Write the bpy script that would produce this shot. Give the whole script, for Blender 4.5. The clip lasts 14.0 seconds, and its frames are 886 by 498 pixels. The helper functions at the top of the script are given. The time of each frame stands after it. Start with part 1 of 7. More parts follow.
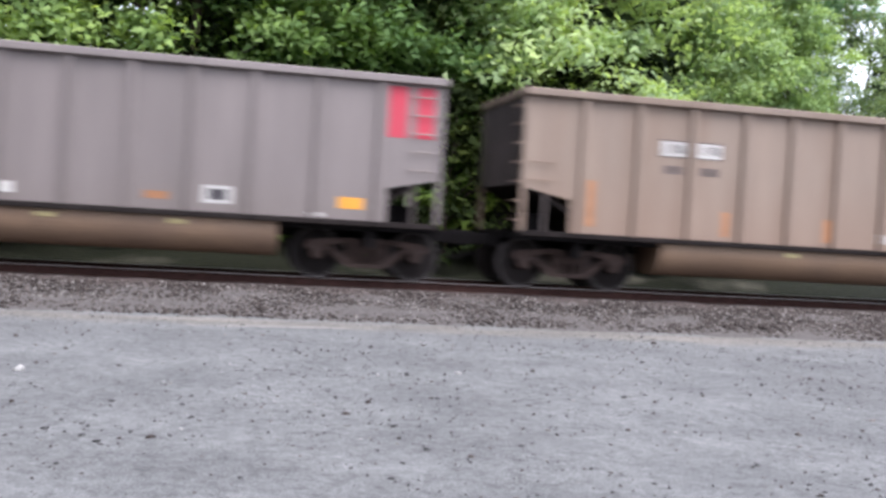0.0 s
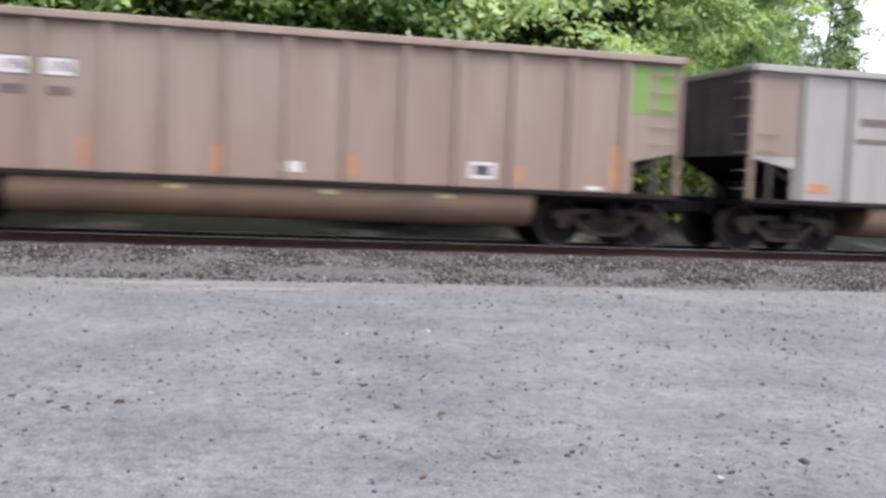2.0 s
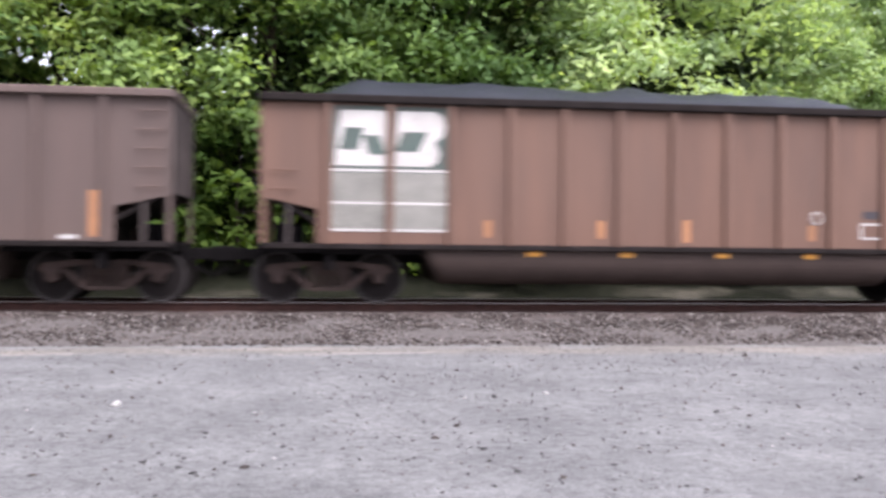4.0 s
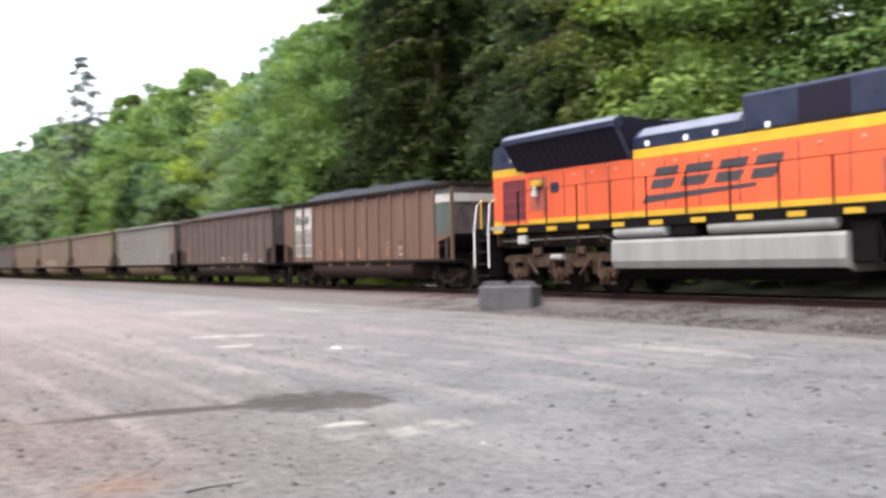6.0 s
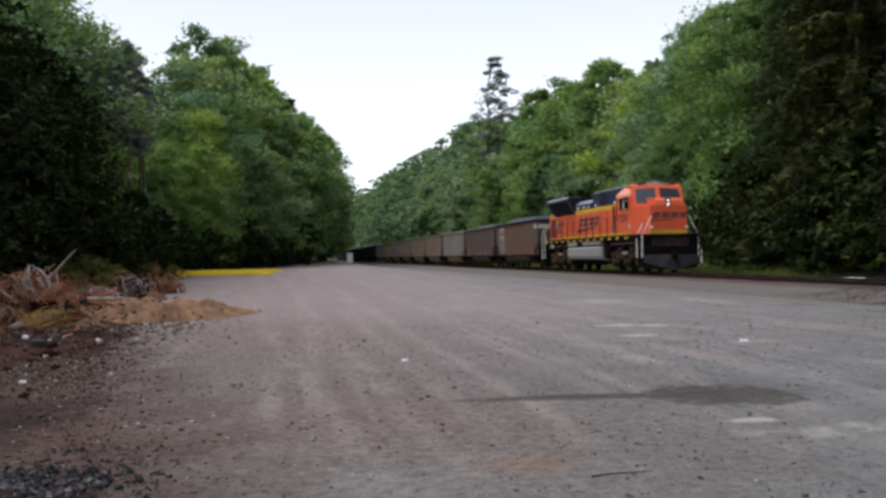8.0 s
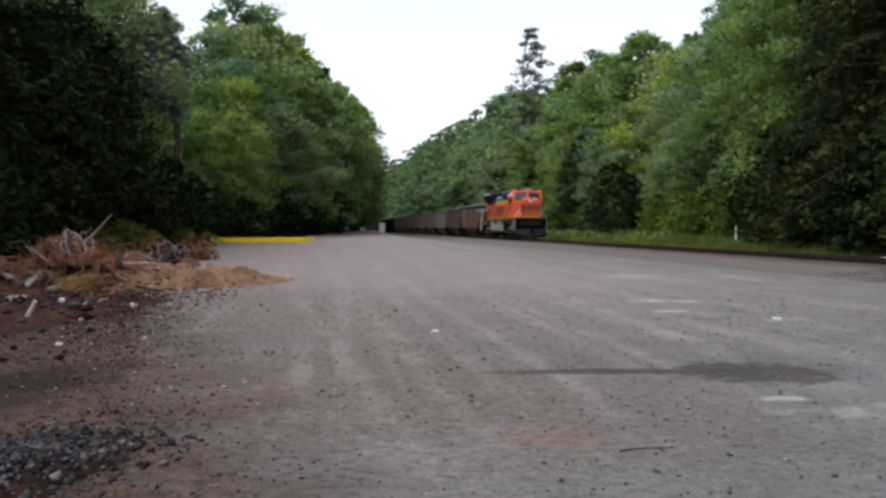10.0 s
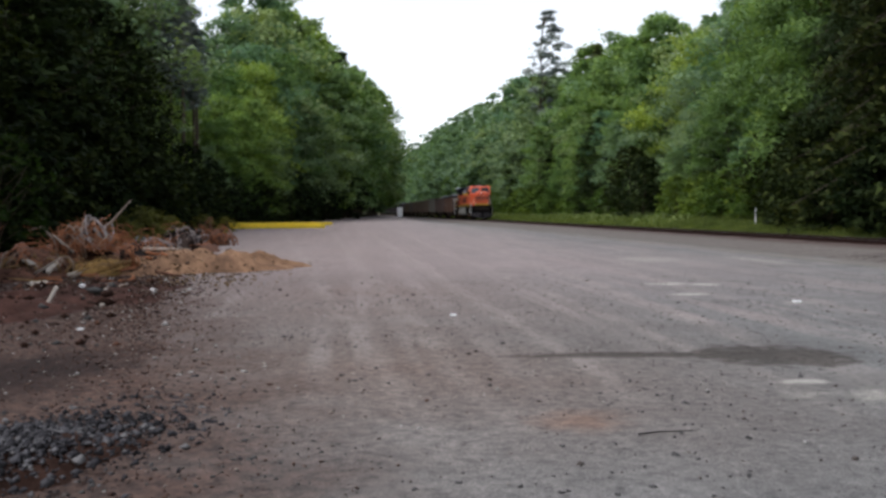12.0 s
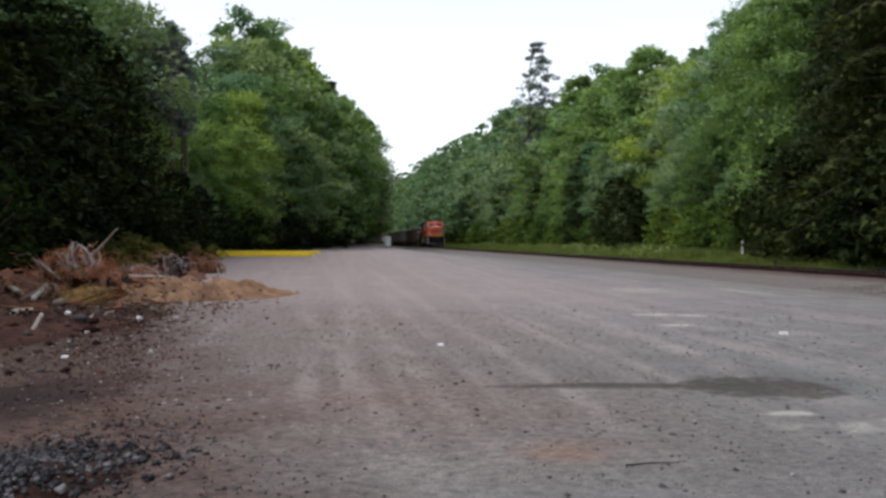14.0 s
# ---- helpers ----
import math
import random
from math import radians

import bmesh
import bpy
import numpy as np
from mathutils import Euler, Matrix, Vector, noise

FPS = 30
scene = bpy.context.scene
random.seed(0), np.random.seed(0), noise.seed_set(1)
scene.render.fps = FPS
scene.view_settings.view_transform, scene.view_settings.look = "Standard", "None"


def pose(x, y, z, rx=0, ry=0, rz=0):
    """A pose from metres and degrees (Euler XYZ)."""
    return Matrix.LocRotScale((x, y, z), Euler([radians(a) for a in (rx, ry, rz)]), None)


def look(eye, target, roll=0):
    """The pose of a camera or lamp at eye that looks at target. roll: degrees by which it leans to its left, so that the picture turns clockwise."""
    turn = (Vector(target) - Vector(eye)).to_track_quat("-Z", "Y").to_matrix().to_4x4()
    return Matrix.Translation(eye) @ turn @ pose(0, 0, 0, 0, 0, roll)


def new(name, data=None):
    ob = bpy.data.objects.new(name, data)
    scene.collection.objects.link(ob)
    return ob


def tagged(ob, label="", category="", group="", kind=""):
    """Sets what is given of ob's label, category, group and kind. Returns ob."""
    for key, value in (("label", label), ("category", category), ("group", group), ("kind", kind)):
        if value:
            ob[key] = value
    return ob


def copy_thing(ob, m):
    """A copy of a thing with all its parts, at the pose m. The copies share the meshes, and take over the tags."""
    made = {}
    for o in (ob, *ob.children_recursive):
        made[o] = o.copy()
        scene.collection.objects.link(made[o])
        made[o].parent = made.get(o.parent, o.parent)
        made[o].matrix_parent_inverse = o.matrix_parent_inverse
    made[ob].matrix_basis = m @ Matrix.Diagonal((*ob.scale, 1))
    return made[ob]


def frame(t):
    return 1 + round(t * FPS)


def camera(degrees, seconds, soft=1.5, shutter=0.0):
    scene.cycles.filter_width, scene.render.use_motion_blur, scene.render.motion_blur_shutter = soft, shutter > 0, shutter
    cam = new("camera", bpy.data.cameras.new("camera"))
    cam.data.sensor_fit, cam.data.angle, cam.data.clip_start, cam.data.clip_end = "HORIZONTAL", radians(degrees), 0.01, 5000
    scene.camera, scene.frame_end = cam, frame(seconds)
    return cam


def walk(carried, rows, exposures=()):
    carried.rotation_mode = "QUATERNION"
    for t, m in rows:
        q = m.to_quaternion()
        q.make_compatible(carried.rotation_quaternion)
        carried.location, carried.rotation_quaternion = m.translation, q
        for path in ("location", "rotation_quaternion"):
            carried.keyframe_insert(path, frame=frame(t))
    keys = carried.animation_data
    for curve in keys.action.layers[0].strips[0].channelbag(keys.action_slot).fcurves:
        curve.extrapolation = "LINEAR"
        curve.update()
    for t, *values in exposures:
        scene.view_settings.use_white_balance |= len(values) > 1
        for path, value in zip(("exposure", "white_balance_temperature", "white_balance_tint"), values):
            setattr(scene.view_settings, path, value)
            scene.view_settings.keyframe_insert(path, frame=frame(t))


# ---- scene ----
# ---- camera ----
EYE = (0.0, 0.0, 1.5)
cam = camera(46.9, 14.0, soft=3.0, shutter=0.3)
TURNS = [
    (0, -12.01, -1.36, -3.36),
    (0.5, -12.14, -1.60, -2.69),
    (1, -14.63, -1.10, -3.38),
    (1.5, -16.03, -0.16, -3.11),
    (2, -13.91, -3.59, -2.38),
    (2.2, -14.30, -2.15, -2.04),
    (4.3, -3.53, 0.20, 0.10),
    (4.5, 3.49, 0.62, 0.65),
    (5, 27.90, -0.08, -0.01),
    (5.3, 41.73, 2.17, 1.86),
    (5.5, 48.51, 1.28, 0.72),
    (6, 59.19, 0.52, 1.26),
    (6.5, 72.93, 0.22, 2.80),
    (7, 78.01, -0.59, 1.04),
    (7.5, 81.27, 0.70, 2.77),
    (8, 81.60, 0.39, 1.08),
    (8.5, 81.45, -0.71, 1.04),
    (8.7, 82.21, -1.31, 0.17),
    (10.8, 83.73, -1.21, 0.12),
    (11, 83.76, -1.37, 0.12),
    (11.5, 83.65, -2.11, 0.14),
    (12, 84.40, -2.08, 0.32),
    (12.5, 83.90, -2.03, 0.24),
    (13, 84.08, -1.60, 0.37),
    (13.5, 83.80, -0.93, 0.37),
    (14, 83.73, -0.43, -0.09),
]
EXPOSURES = [(0, 1.15, 5980, 17), (2.2, 1.15, 6020, 18), (4.3, 1.42, 6300, 23), (5.0, 1.46, 6500, 22), (5.5, 1.63, 6300, 18), (6.0, 1.30, 6380, 15), (6.5, 0.66, 6100, 15),
             (7.0, 0.38, 6100, 15), (7.5, 0.04, 6200, 13), (8.7, 0.04, 6200, 13), (11.0, 0.15, 6200, 12), (14.0, 0.15, 6200, 12)]
walk(cam, [(t, pose(*EYE, 90 + p, r, y)) for t, y, p, r in TURNS], EXPOSURES)

# ---- world, sun ----
world = bpy.data.worlds.new("overcast_sky")
scene.world = world
world.use_nodes = True
wn, wl = world.node_tree.nodes, world.node_tree.links
sky = wn.new("ShaderNodeTexSky")
sky.sky_type, sky.sun_disc = 'NISHITA', False
SUN_EL, SUN_AZ = 60.0, -75.0
sky.sun_elevation, sky.sun_rotation = radians(SUN_EL), radians(90 - SUN_AZ)
sky.air_density, sky.dust_density = 1.0, 0.6
hs = wn.new("ShaderNodeHueSaturation")
hs.inputs["Saturation"].default_value = 0.22
wl.new(sky.outputs[0], hs.inputs["Color"])
wl.new(hs.outputs[0], wn["Background"].inputs[0])
wn["Background"].inputs[1].default_value = 0.2
sun = bpy.data.lights.new("sun", 'SUN')
sun.energy, sun.angle, sun.color = 2.9, radians(42), (1.0, 0.97, 0.92)
so = new("sun", sun)
so.matrix_world = look((math.cos(radians(SUN_AZ)) * 50, math.sin(radians(SUN_AZ)) * 50, math.tan(radians(SUN_EL)) * 50), (0, 0, 0))


# ---- materials ----
def material(name):
    m = bpy.data.materials.new(name)
    m.use_nodes = True
    nt = m.node_tree
    return m, nt, nt.nodes["Principled BSDF"]


def node(nt, kind, **ins):
    n = nt.nodes.new(kind)
    for k, v in ins.items():
        n.inputs[k].default_value = v
    return n


def coords(nt):
    return nt.nodes.new("ShaderNodeTexCoord").outputs["Object"]


def noise_tex(nt, co, scale, detail=4.0, rough=0.6):
    n = node(nt, "ShaderNodeTexNoise", Scale=scale, Detail=detail, Roughness=rough)
    nt.links.new(co, n.inputs["Vector"])
    return n.outputs["Fac"]


def ramp(nt, fac, stops):
    r = nt.nodes.new("ShaderNodeValToRGB")
    while len(r.color_ramp.elements) < len(stops):
        r.color_ramp.elements.new(0.5)
    for e, (p, c) in zip(r.color_ramp.elements, stops):
        e.position, e.color = p, (*c, 1) if not isinstance(c, float) else (c, c, c, 1)
    nt.links.new(fac, r.inputs[0])
    return r.outputs[0]


def mix(nt, fac, a, b, mode='MIX'):
    m = nt.nodes.new("ShaderNodeMix")
    m.data_type, m.blend_type = 'RGBA', mode
    for sock, v in ((m.inputs[0], fac), (m.inputs[6], a), (m.inputs[7], b)):
        if isinstance(v, (int, float)):
            sock.default_value = v
        elif isinstance(v, tuple):
            sock.default_value = (*v, 1)
        else:
            nt.links.new(v, sock)
    return m.outputs[2]


def calc(nt, op, a, b=0.0, clamp=False):
    m = nt.nodes.new("ShaderNodeMath")
    m.operation, m.use_clamp = op, clamp
    for sock, v in ((m.inputs[0], a), (m.inputs[1], b)):
        if isinstance(v, (int, float)):
            sock.default_value = v
        else:
            nt.links.new(v, sock)
    return m.outputs[0]


def bump(nt, bsdf, fac, strength=0.3, dist=0.02):
    b = node(nt, "ShaderNodeBump", Strength=strength, Distance=dist)
    nt.links.new(fac, b.inputs["Height"])
    nt.links.new(b.outputs[0], bsdf.inputs["Normal"])


def surface(name, color, rough=0.7, metal=0.0, vary=0.25, scale=3.0, dirt=None, dirt_amount=0.4, grain=40.0, bumps=0.15, streak=False, spec=0.5, dust=None):
    """Paint, metal or stone with blotches, grain and dirt of two sizes."""
    m, nt, b = material(name)
    co = coords(nt)
    if streak:
        mp = node(nt, "ShaderNodeMapping", Scale=(1.0, 1.0, 0.12))
        nt.links.new(co, mp.inputs[0])
        sco = mp.outputs[0]
    else:
        sco = co
    n1 = noise_tex(nt, sco, scale, 5, 0.65)
    n2 = noise_tex(nt, co, grain, 3)
    info = nt.nodes.new("ShaderNodeObjectInfo").outputs["Random"]
    lo, hi = tuple(c * (1 - vary) for c in color), tuple(min(1, c * (1 + vary)) for c in color)
    c = ramp(nt, n1, [(0.3, lo), (0.7, hi)])
    c = mix(nt, 0.25, c, ramp(nt, n2, [(0.3, tuple(x * 0.6 for x in color)), (0.7, tuple(min(1, x * 1.35) for x in color))]))
    if dirt:
        n3 = noise_tex(nt, sco, scale * 0.6, 6, 0.7)
        c = mix(nt, ramp(nt, n3, [(0.45, 0.0), (0.72, dirt_amount)]), c, dirt)
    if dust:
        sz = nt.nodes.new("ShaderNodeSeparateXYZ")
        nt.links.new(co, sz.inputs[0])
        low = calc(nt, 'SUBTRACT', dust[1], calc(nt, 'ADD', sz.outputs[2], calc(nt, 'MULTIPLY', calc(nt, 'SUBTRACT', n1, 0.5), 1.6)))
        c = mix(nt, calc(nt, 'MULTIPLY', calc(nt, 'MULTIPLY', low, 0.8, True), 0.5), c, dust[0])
    shade = ramp(nt, info, [(0.0, 0.88), (1.0, 1.08)])
    c = mix(nt, 1.0, c, shade, 'MULTIPLY')
    nt.links.new(c, b.inputs["Base Color"])
    r = ramp(nt, n1, [(0.2, max(0.05, rough - 0.12)), (0.8, min(1.0, rough + 0.12))])
    nt.links.new(r, b.inputs["Roughness"])
    b.inputs["Metallic"].default_value = metal
    b.inputs["Specular IOR Level"].default_value = spec
    if bumps:
        bump(nt, b, n2, bumps, 0.01)
    return m


def leaf_material(name, dark, light, tip, gloss=0.12, thin=0.36):
    m, nt, b = material(name)
    geo = nt.nodes.new("ShaderNodeNewGeometry").outputs["Random Per Island"]
    info = nt.nodes.new("ShaderNodeObjectInfo").outputs["Random"]
    c = ramp(nt, geo, [(0.0, tuple(0.55 * d + 0.45 * l for d, l in zip(dark, light))), (0.5, light), (1.0, tuple(0.5 * d + 0.5 * l for d, l in zip(tip, light)))])
    clump = noise_tex(nt, coords(nt), 0.55, 2, 0.5)
    c = mix(nt, 1.0, c, ramp(nt, clump, [(0.3, (0.64, 0.68, 0.7)), (0.5, (1.0, 1.0, 1.0)), (0.7, (1.4, 1.3, 1.1))]), 'MULTIPLY')
    tone = ramp(nt, info, [(0.0, (0.62, 0.72, 0.7)), (0.5, (0.98, 1.0, 0.97)), (1.0, (1.36, 1.24, 0.95))])
    c = mix(nt, 1.0, c, tone, 'MULTIPLY')
    nt.links.new(c, b.inputs["Base Color"])
    b.inputs["Roughness"].default_value = 0.65
    b.inputs["Specular IOR Level"].default_value = gloss
    tr = nt.nodes.new("ShaderNodeBsdfTranslucent")
    nt.links.new(mix(nt, 1.0, c, (1.3, 1.35, 0.6), 'MULTIPLY'), tr.inputs[0])
    ms = node(nt, "ShaderNodeMixShader", Fac=thin)
    nt.links.new(b.outputs[0], ms.inputs[1])
    nt.links.new(tr.outputs[0], ms.inputs[2])
    nt.links.new(ms.outputs[0], nt.nodes["Material Output"].inputs[0])
    return m


def spot(nt, co, cx, cy, rx, ry, turn=0.0, soft=0.35, ragged=0.6, scale=1.5):
    """A ragged patch of ground about (cx, cy): 1 inside, 0 outside."""
    mp = node(nt, "ShaderNodeMapping", Location=(0, 0, 0))
    mp.vector_type = 'TEXTURE'
    mp.inputs["Location"].default_value = (cx, cy, 0)
    mp.inputs["Rotation"].default_value = (0, 0, radians(turn))
    mp.inputs["Scale"].default_value = (rx, ry, 1000)
    nt.links.new(co, mp.inputs[0])
    ln = nt.nodes.new("ShaderNodeVectorMath")
    ln.operation = 'LENGTH'
    nt.links.new(mp.outputs[0], ln.inputs[0])
    n = noise_tex(nt, co, scale, 5, 0.65)
    d = calc(nt, 'ADD', ln.outputs["Value"], calc(nt, 'MULTIPLY', calc(nt, 'SUBTRACT', n, 0.5), ragged * 2))
    return calc(nt, 'MULTIPLY', calc(nt, 'SUBTRACT', 1.0, d), 1 / soft, True)


def ground_material():
    m, nt, b = material("gravel_lot")
    co = coords(nt)
    n_big = noise_tex(nt, co, 0.12, 4)
    n_mid = noise_tex(nt, co, 0.9, 5)
    n_fine = noise_tex(nt, co, 9, 5, 0.75)
    n_grit = noise_tex(nt, co, 60, 2, 0.8)
    c = ramp(nt, n_mid, [(0.3, (0.122, 0.122, 0.122)), (0.7, (0.181, 0.181, 0.179))])
    brown = ramp(nt, n_fine, [(0.3, (0.1, 0.067, 0.054)), (0.7, (0.205, 0.142, 0.114))])
    sep = nt.nodes.new("ShaderNodeSeparateXYZ")
    nt.links.new(co, sep.inputs[0])
    worn = noise_tex(nt, co, 0.35, 6, 0.7)
    c = mix(nt, 0.85, c, mix(nt, 1.0, c, ramp(nt, worn, [(0.3, (0.78, 0.77, 0.77)), (0.5, (1.0, 1.0, 1.0)), (0.7, (1.2, 1.19, 1.18))]), 'MULTIPLY'))
    # the lot is browner towards the brush pile and away from the track
    bx = calc(nt, 'MULTIPLY', calc(nt, 'SUBTRACT', -3.8, sep.outputs[0]), 0.2, True)
    by = calc(nt, 'MULTIPLY', calc(nt, 'SUBTRACT', 5.6, sep.outputs[1]), 0.19, True)
    bz = calc(nt, 'MULTIPLY', calc(nt, 'MULTIPLY', bx, by), ramp(nt, n_big, [(0.3, 0.35), (0.7, 0.9)]))
    c = mix(nt, bz, c, brown)
    # wheel tracks, pale, running towards the far end
    wv = node(nt, "ShaderNodeTexNoise", Scale=1.0, Detail=3.0)
    mp = node(nt, "ShaderNodeMapping", Scale=(0.035, 1.7, 1.0), Rotation=(0, 0, radians(7)))
    nt.links.new(co, mp.inputs[0])
    nt.links.new(mp.outputs[0], wv.inputs["Vector"])
    lanes = calc(nt, 'MULTIPLY', calc(nt, 'MULTIPLY', ramp(nt, wv.outputs["Fac"], [(0.5, 0.0), (0.62, 0.8)]), ramp(nt, noise_tex(nt, co, 0.22, 3), [(0.38, 0.1), (0.62, 1.0)])), calc(nt, 'MULTIPLY', calc(nt, 'SUBTRACT', -7.0, sep.outputs[0]), 0.2, True))
    c = mix(nt, lanes, c, (0.27, 0.235, 0.222))
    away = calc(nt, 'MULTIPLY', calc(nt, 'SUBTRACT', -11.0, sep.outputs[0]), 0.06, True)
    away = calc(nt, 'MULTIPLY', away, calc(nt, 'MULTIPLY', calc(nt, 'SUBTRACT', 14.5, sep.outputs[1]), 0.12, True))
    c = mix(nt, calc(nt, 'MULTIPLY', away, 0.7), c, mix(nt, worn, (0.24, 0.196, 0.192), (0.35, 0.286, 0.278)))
    # single wheel tracks: where they cross x = -20, their slope and half width
    for y0, k, wd in ((2.2, 0.01, 0.22), (3.75, 0.0, 0.2), (5.1, -0.05, 0.26), (6.7, -0.06, 0.22), (-0.35, 0.07, 0.2), (0.75, 0.03, 0.2), (7.9, -0.03, 0.3), (10.2, -0.02, 0.3)):
        line = calc(nt, 'ADD', calc(nt, 'MULTIPLY', calc(nt, 'ADD', sep.outputs[0], 20.0), k), y0)
        line = calc(nt, 'ADD', line, calc(nt, 'MULTIPLY', calc(nt, 'SUBTRACT', worn, 0.5), 0.9))
        rut = calc(nt, 'SUBTRACT', 1.0, calc(nt, 'MULTIPLY', calc(nt, 'ABSOLUTE', calc(nt, 'SUBTRACT', sep.outputs[1], line)), 1 / wd), True)
        rut = calc(nt, 'MULTIPLY', rut, calc(nt, 'MULTIPLY', calc(nt, 'SUBTRACT', -4.5, sep.outputs[0]), 0.14, True))
        c = mix(nt, calc(nt, 'MULTIPLY', rut, ramp(nt, n_mid, [(0.35, 0.08), (0.62, 0.5)])), c, (0.31, 0.27, 0.25))
    # dark soil along the bank
    soil = calc(nt, 'MULTIPLY', calc(nt, 'SUBTRACT', calc(nt, 'SUBTRACT', 3.0, calc(nt, 'MULTIPLY', n_mid, 2.2)), calc(nt, 'SUBTRACT', sep.outputs[1], calc(nt, 'MULTIPLY', sep.outputs[0], 0.21))), 0.55, True)
    soil = calc(nt, 'MULTIPLY', soil, calc(nt, 'MULTIPLY', calc(nt, 'SUBTRACT', -3.0, sep.outputs[0]), 0.4, True))
    c = mix(nt, calc(nt, 'MULTIPLY', soil, 0.85), c, ramp(nt, n_fine, [(0.3, (0.022, 0.0115, 0.009)), (0.7, (0.1, 0.053, 0.038))]))
    black = spot(nt, co, -9.6, -3.3, 2.6, 1.2, 160, 0.5, 0.7, 1.6)
    c = mix(nt, calc(nt, 'MULTIPLY', black, 0.92), c, ramp(nt, n_fine, [(0.3, (0.007, 0.004, 0.004)), (0.7, (0.032, 0.018, 0.015))]))
    # dark damp stain and its tail
    damp = calc(nt, 'MAXIMUM', spot(nt, co, -10.1, 4.4, 1.0, 0.8, 65, 0.35, 1.0, 3.5), spot(nt, co, -10.3, 2.9, 0.26, 1.5, -3, 0.4, 0.7, 3.0))
    c = mix(nt, calc(nt, 'MULTIPLY', damp, 0.72), c, (0.035, 0.028, 0.022))
    pale = None
    for cx, cy, rx, ry, turn in ((-5.0, 14.0, 2.6, 0.32, 0), (0.9, 13.9, 1.3, 0.25, 8), (6.9, 14.3, 0.9, 0.3, 0), (-0.2, 14.6, 1.3, 0.25, 3), (-31, 9.5, 2.0, 1.2, 0), (-16.0, 7.4, 0.3, 0.3, 0), (-12, 11.5, 2.2, 0.5, 0), (-30.0, 12.6, 4.0, 0.5, 0)):
        s = spot(nt, co, cx, cy, rx, ry, turn, 0.6, 1.6, 4.0)
        pale = s if pale is None else calc(nt, 'MAXIMUM', pale, s)
    c = mix(nt, calc(nt, 'MULTIPLY', pale, 0.55), c, (0.34, 0.32, 0.285))
    # scraped bars of pale dust
    bars = None
    for cx, cy, rx, ry, turn in ((-20.4, 6.6, 0.36, 0.55, 0), (-20.1, 7.3, 0.36, 0.42, 0), (-17.8, 6.2, 0.3, 0.4, 0), (-8.55, 4.0, 0.16, 0.26, 4)):
        s = spot(nt, co, cx, cy, rx, ry, turn, 0.5, 0.55, 4.0)
        bars = s if bars is None else calc(nt, 'MAXIMUM', bars, s)
    c = mix(nt, calc(nt, 'MULTIPLY', bars, 0.72), c, (0.44, 0.42, 0.38))
    scrape = calc(nt, 'MULTIPLY', spot(nt, co, -8.0, 4.35, 0.34, 0.75, 8, 0.9, 3.0, 1.6), ramp(nt, noise_tex(nt, co, 5.0, 3), [(0.42, 0.15), (0.58, 1.0)]))
    c = mix(nt, calc(nt, 'MULTIPLY', scrape, 0.46), c, (0.42, 0.4, 0.35))
    rust = spot(nt, co, -7.2, 1.7, 0.55, 0.45, 0, 0.8, 0.7, 3)
    c = mix(nt, calc(nt, 'MULTIPLY', rust, 0.42), c, (0.22, 0.115, 0.07))
    # tan verge along the ballast toe
    verge = calc(nt, 'MULTIPLY', calc(nt, 'SUBTRACT', 1.0, calc(nt, 'MULTIPLY', calc(nt, 'ABSOLUTE', calc(nt, 'SUBTRACT', calc(nt, 'ADD', sep.outputs[1], calc(nt, 'MULTIPLY', n_mid, 1.6)), 15.2)), 1.3)), 1.2, True)
    c = mix(nt, calc(nt, 'MULTIPLY', verge, 0.55), c, (0.19, 0.165, 0.135))
    # grass past the track and under the trees
    gx = calc(nt, 'MULTIPLY', calc(nt, 'SUBTRACT', calc(nt, 'ADD', sep.outputs[1], calc(nt, 'MULTIPLY', n_mid, 1.0)), 22.0), 2.0, True)
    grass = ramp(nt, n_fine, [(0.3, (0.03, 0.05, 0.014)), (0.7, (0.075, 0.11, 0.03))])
    # near grass darkened in colour for shade; pale meadow grass along the far stretch
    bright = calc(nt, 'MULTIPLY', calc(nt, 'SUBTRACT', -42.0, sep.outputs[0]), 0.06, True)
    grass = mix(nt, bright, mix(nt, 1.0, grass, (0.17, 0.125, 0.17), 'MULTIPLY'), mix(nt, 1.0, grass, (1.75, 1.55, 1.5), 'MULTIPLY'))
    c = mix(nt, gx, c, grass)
    # patchy pale dry grass and gravel between the far rail and the trees, along the near stretch
    dry = calc(nt, 'MULTIPLY', calc(nt, 'SUBTRACT', 1.0, calc(nt, 'MULTIPLY', calc(nt, 'ABSOLUTE', calc(nt, 'SUBTRACT', calc(nt, 'ADD', sep.outputs[1], calc(nt, 'MULTIPLY', n_mid, 1.2)), 24.1)), 0.8)), 2.5, True)
    dry = calc(nt, 'MULTIPLY', dry, calc(nt, 'MULTIPLY', calc(nt, 'ADD', sep.outputs[0], 22.0), 0.15, True))
    c = mix(nt, calc(nt, 'MULTIPLY', dry, ramp(nt, noise_tex(nt, co, 0.3, 3), [(0.52, 0.0), (0.66, 0.6)])), c, (0.15, 0.135, 0.105))
    lx = calc(nt, 'ADD', calc(nt, 'MULTIPLY', sep.outputs[0], 0.135), calc(nt, 'ADD', sep.outputs[1], calc(nt, 'MULTIPLY', n_mid, 3.0)))
    litter = calc(nt, 'MULTIPLY', calc(nt, 'SUBTRACT', -17.5, lx), 0.6, True)
    c = mix(nt, litter, c, ramp(nt, n_fine, [(0.3, (0.03, 0.026, 0.016)), (0.7, (0.07, 0.075, 0.03))]))
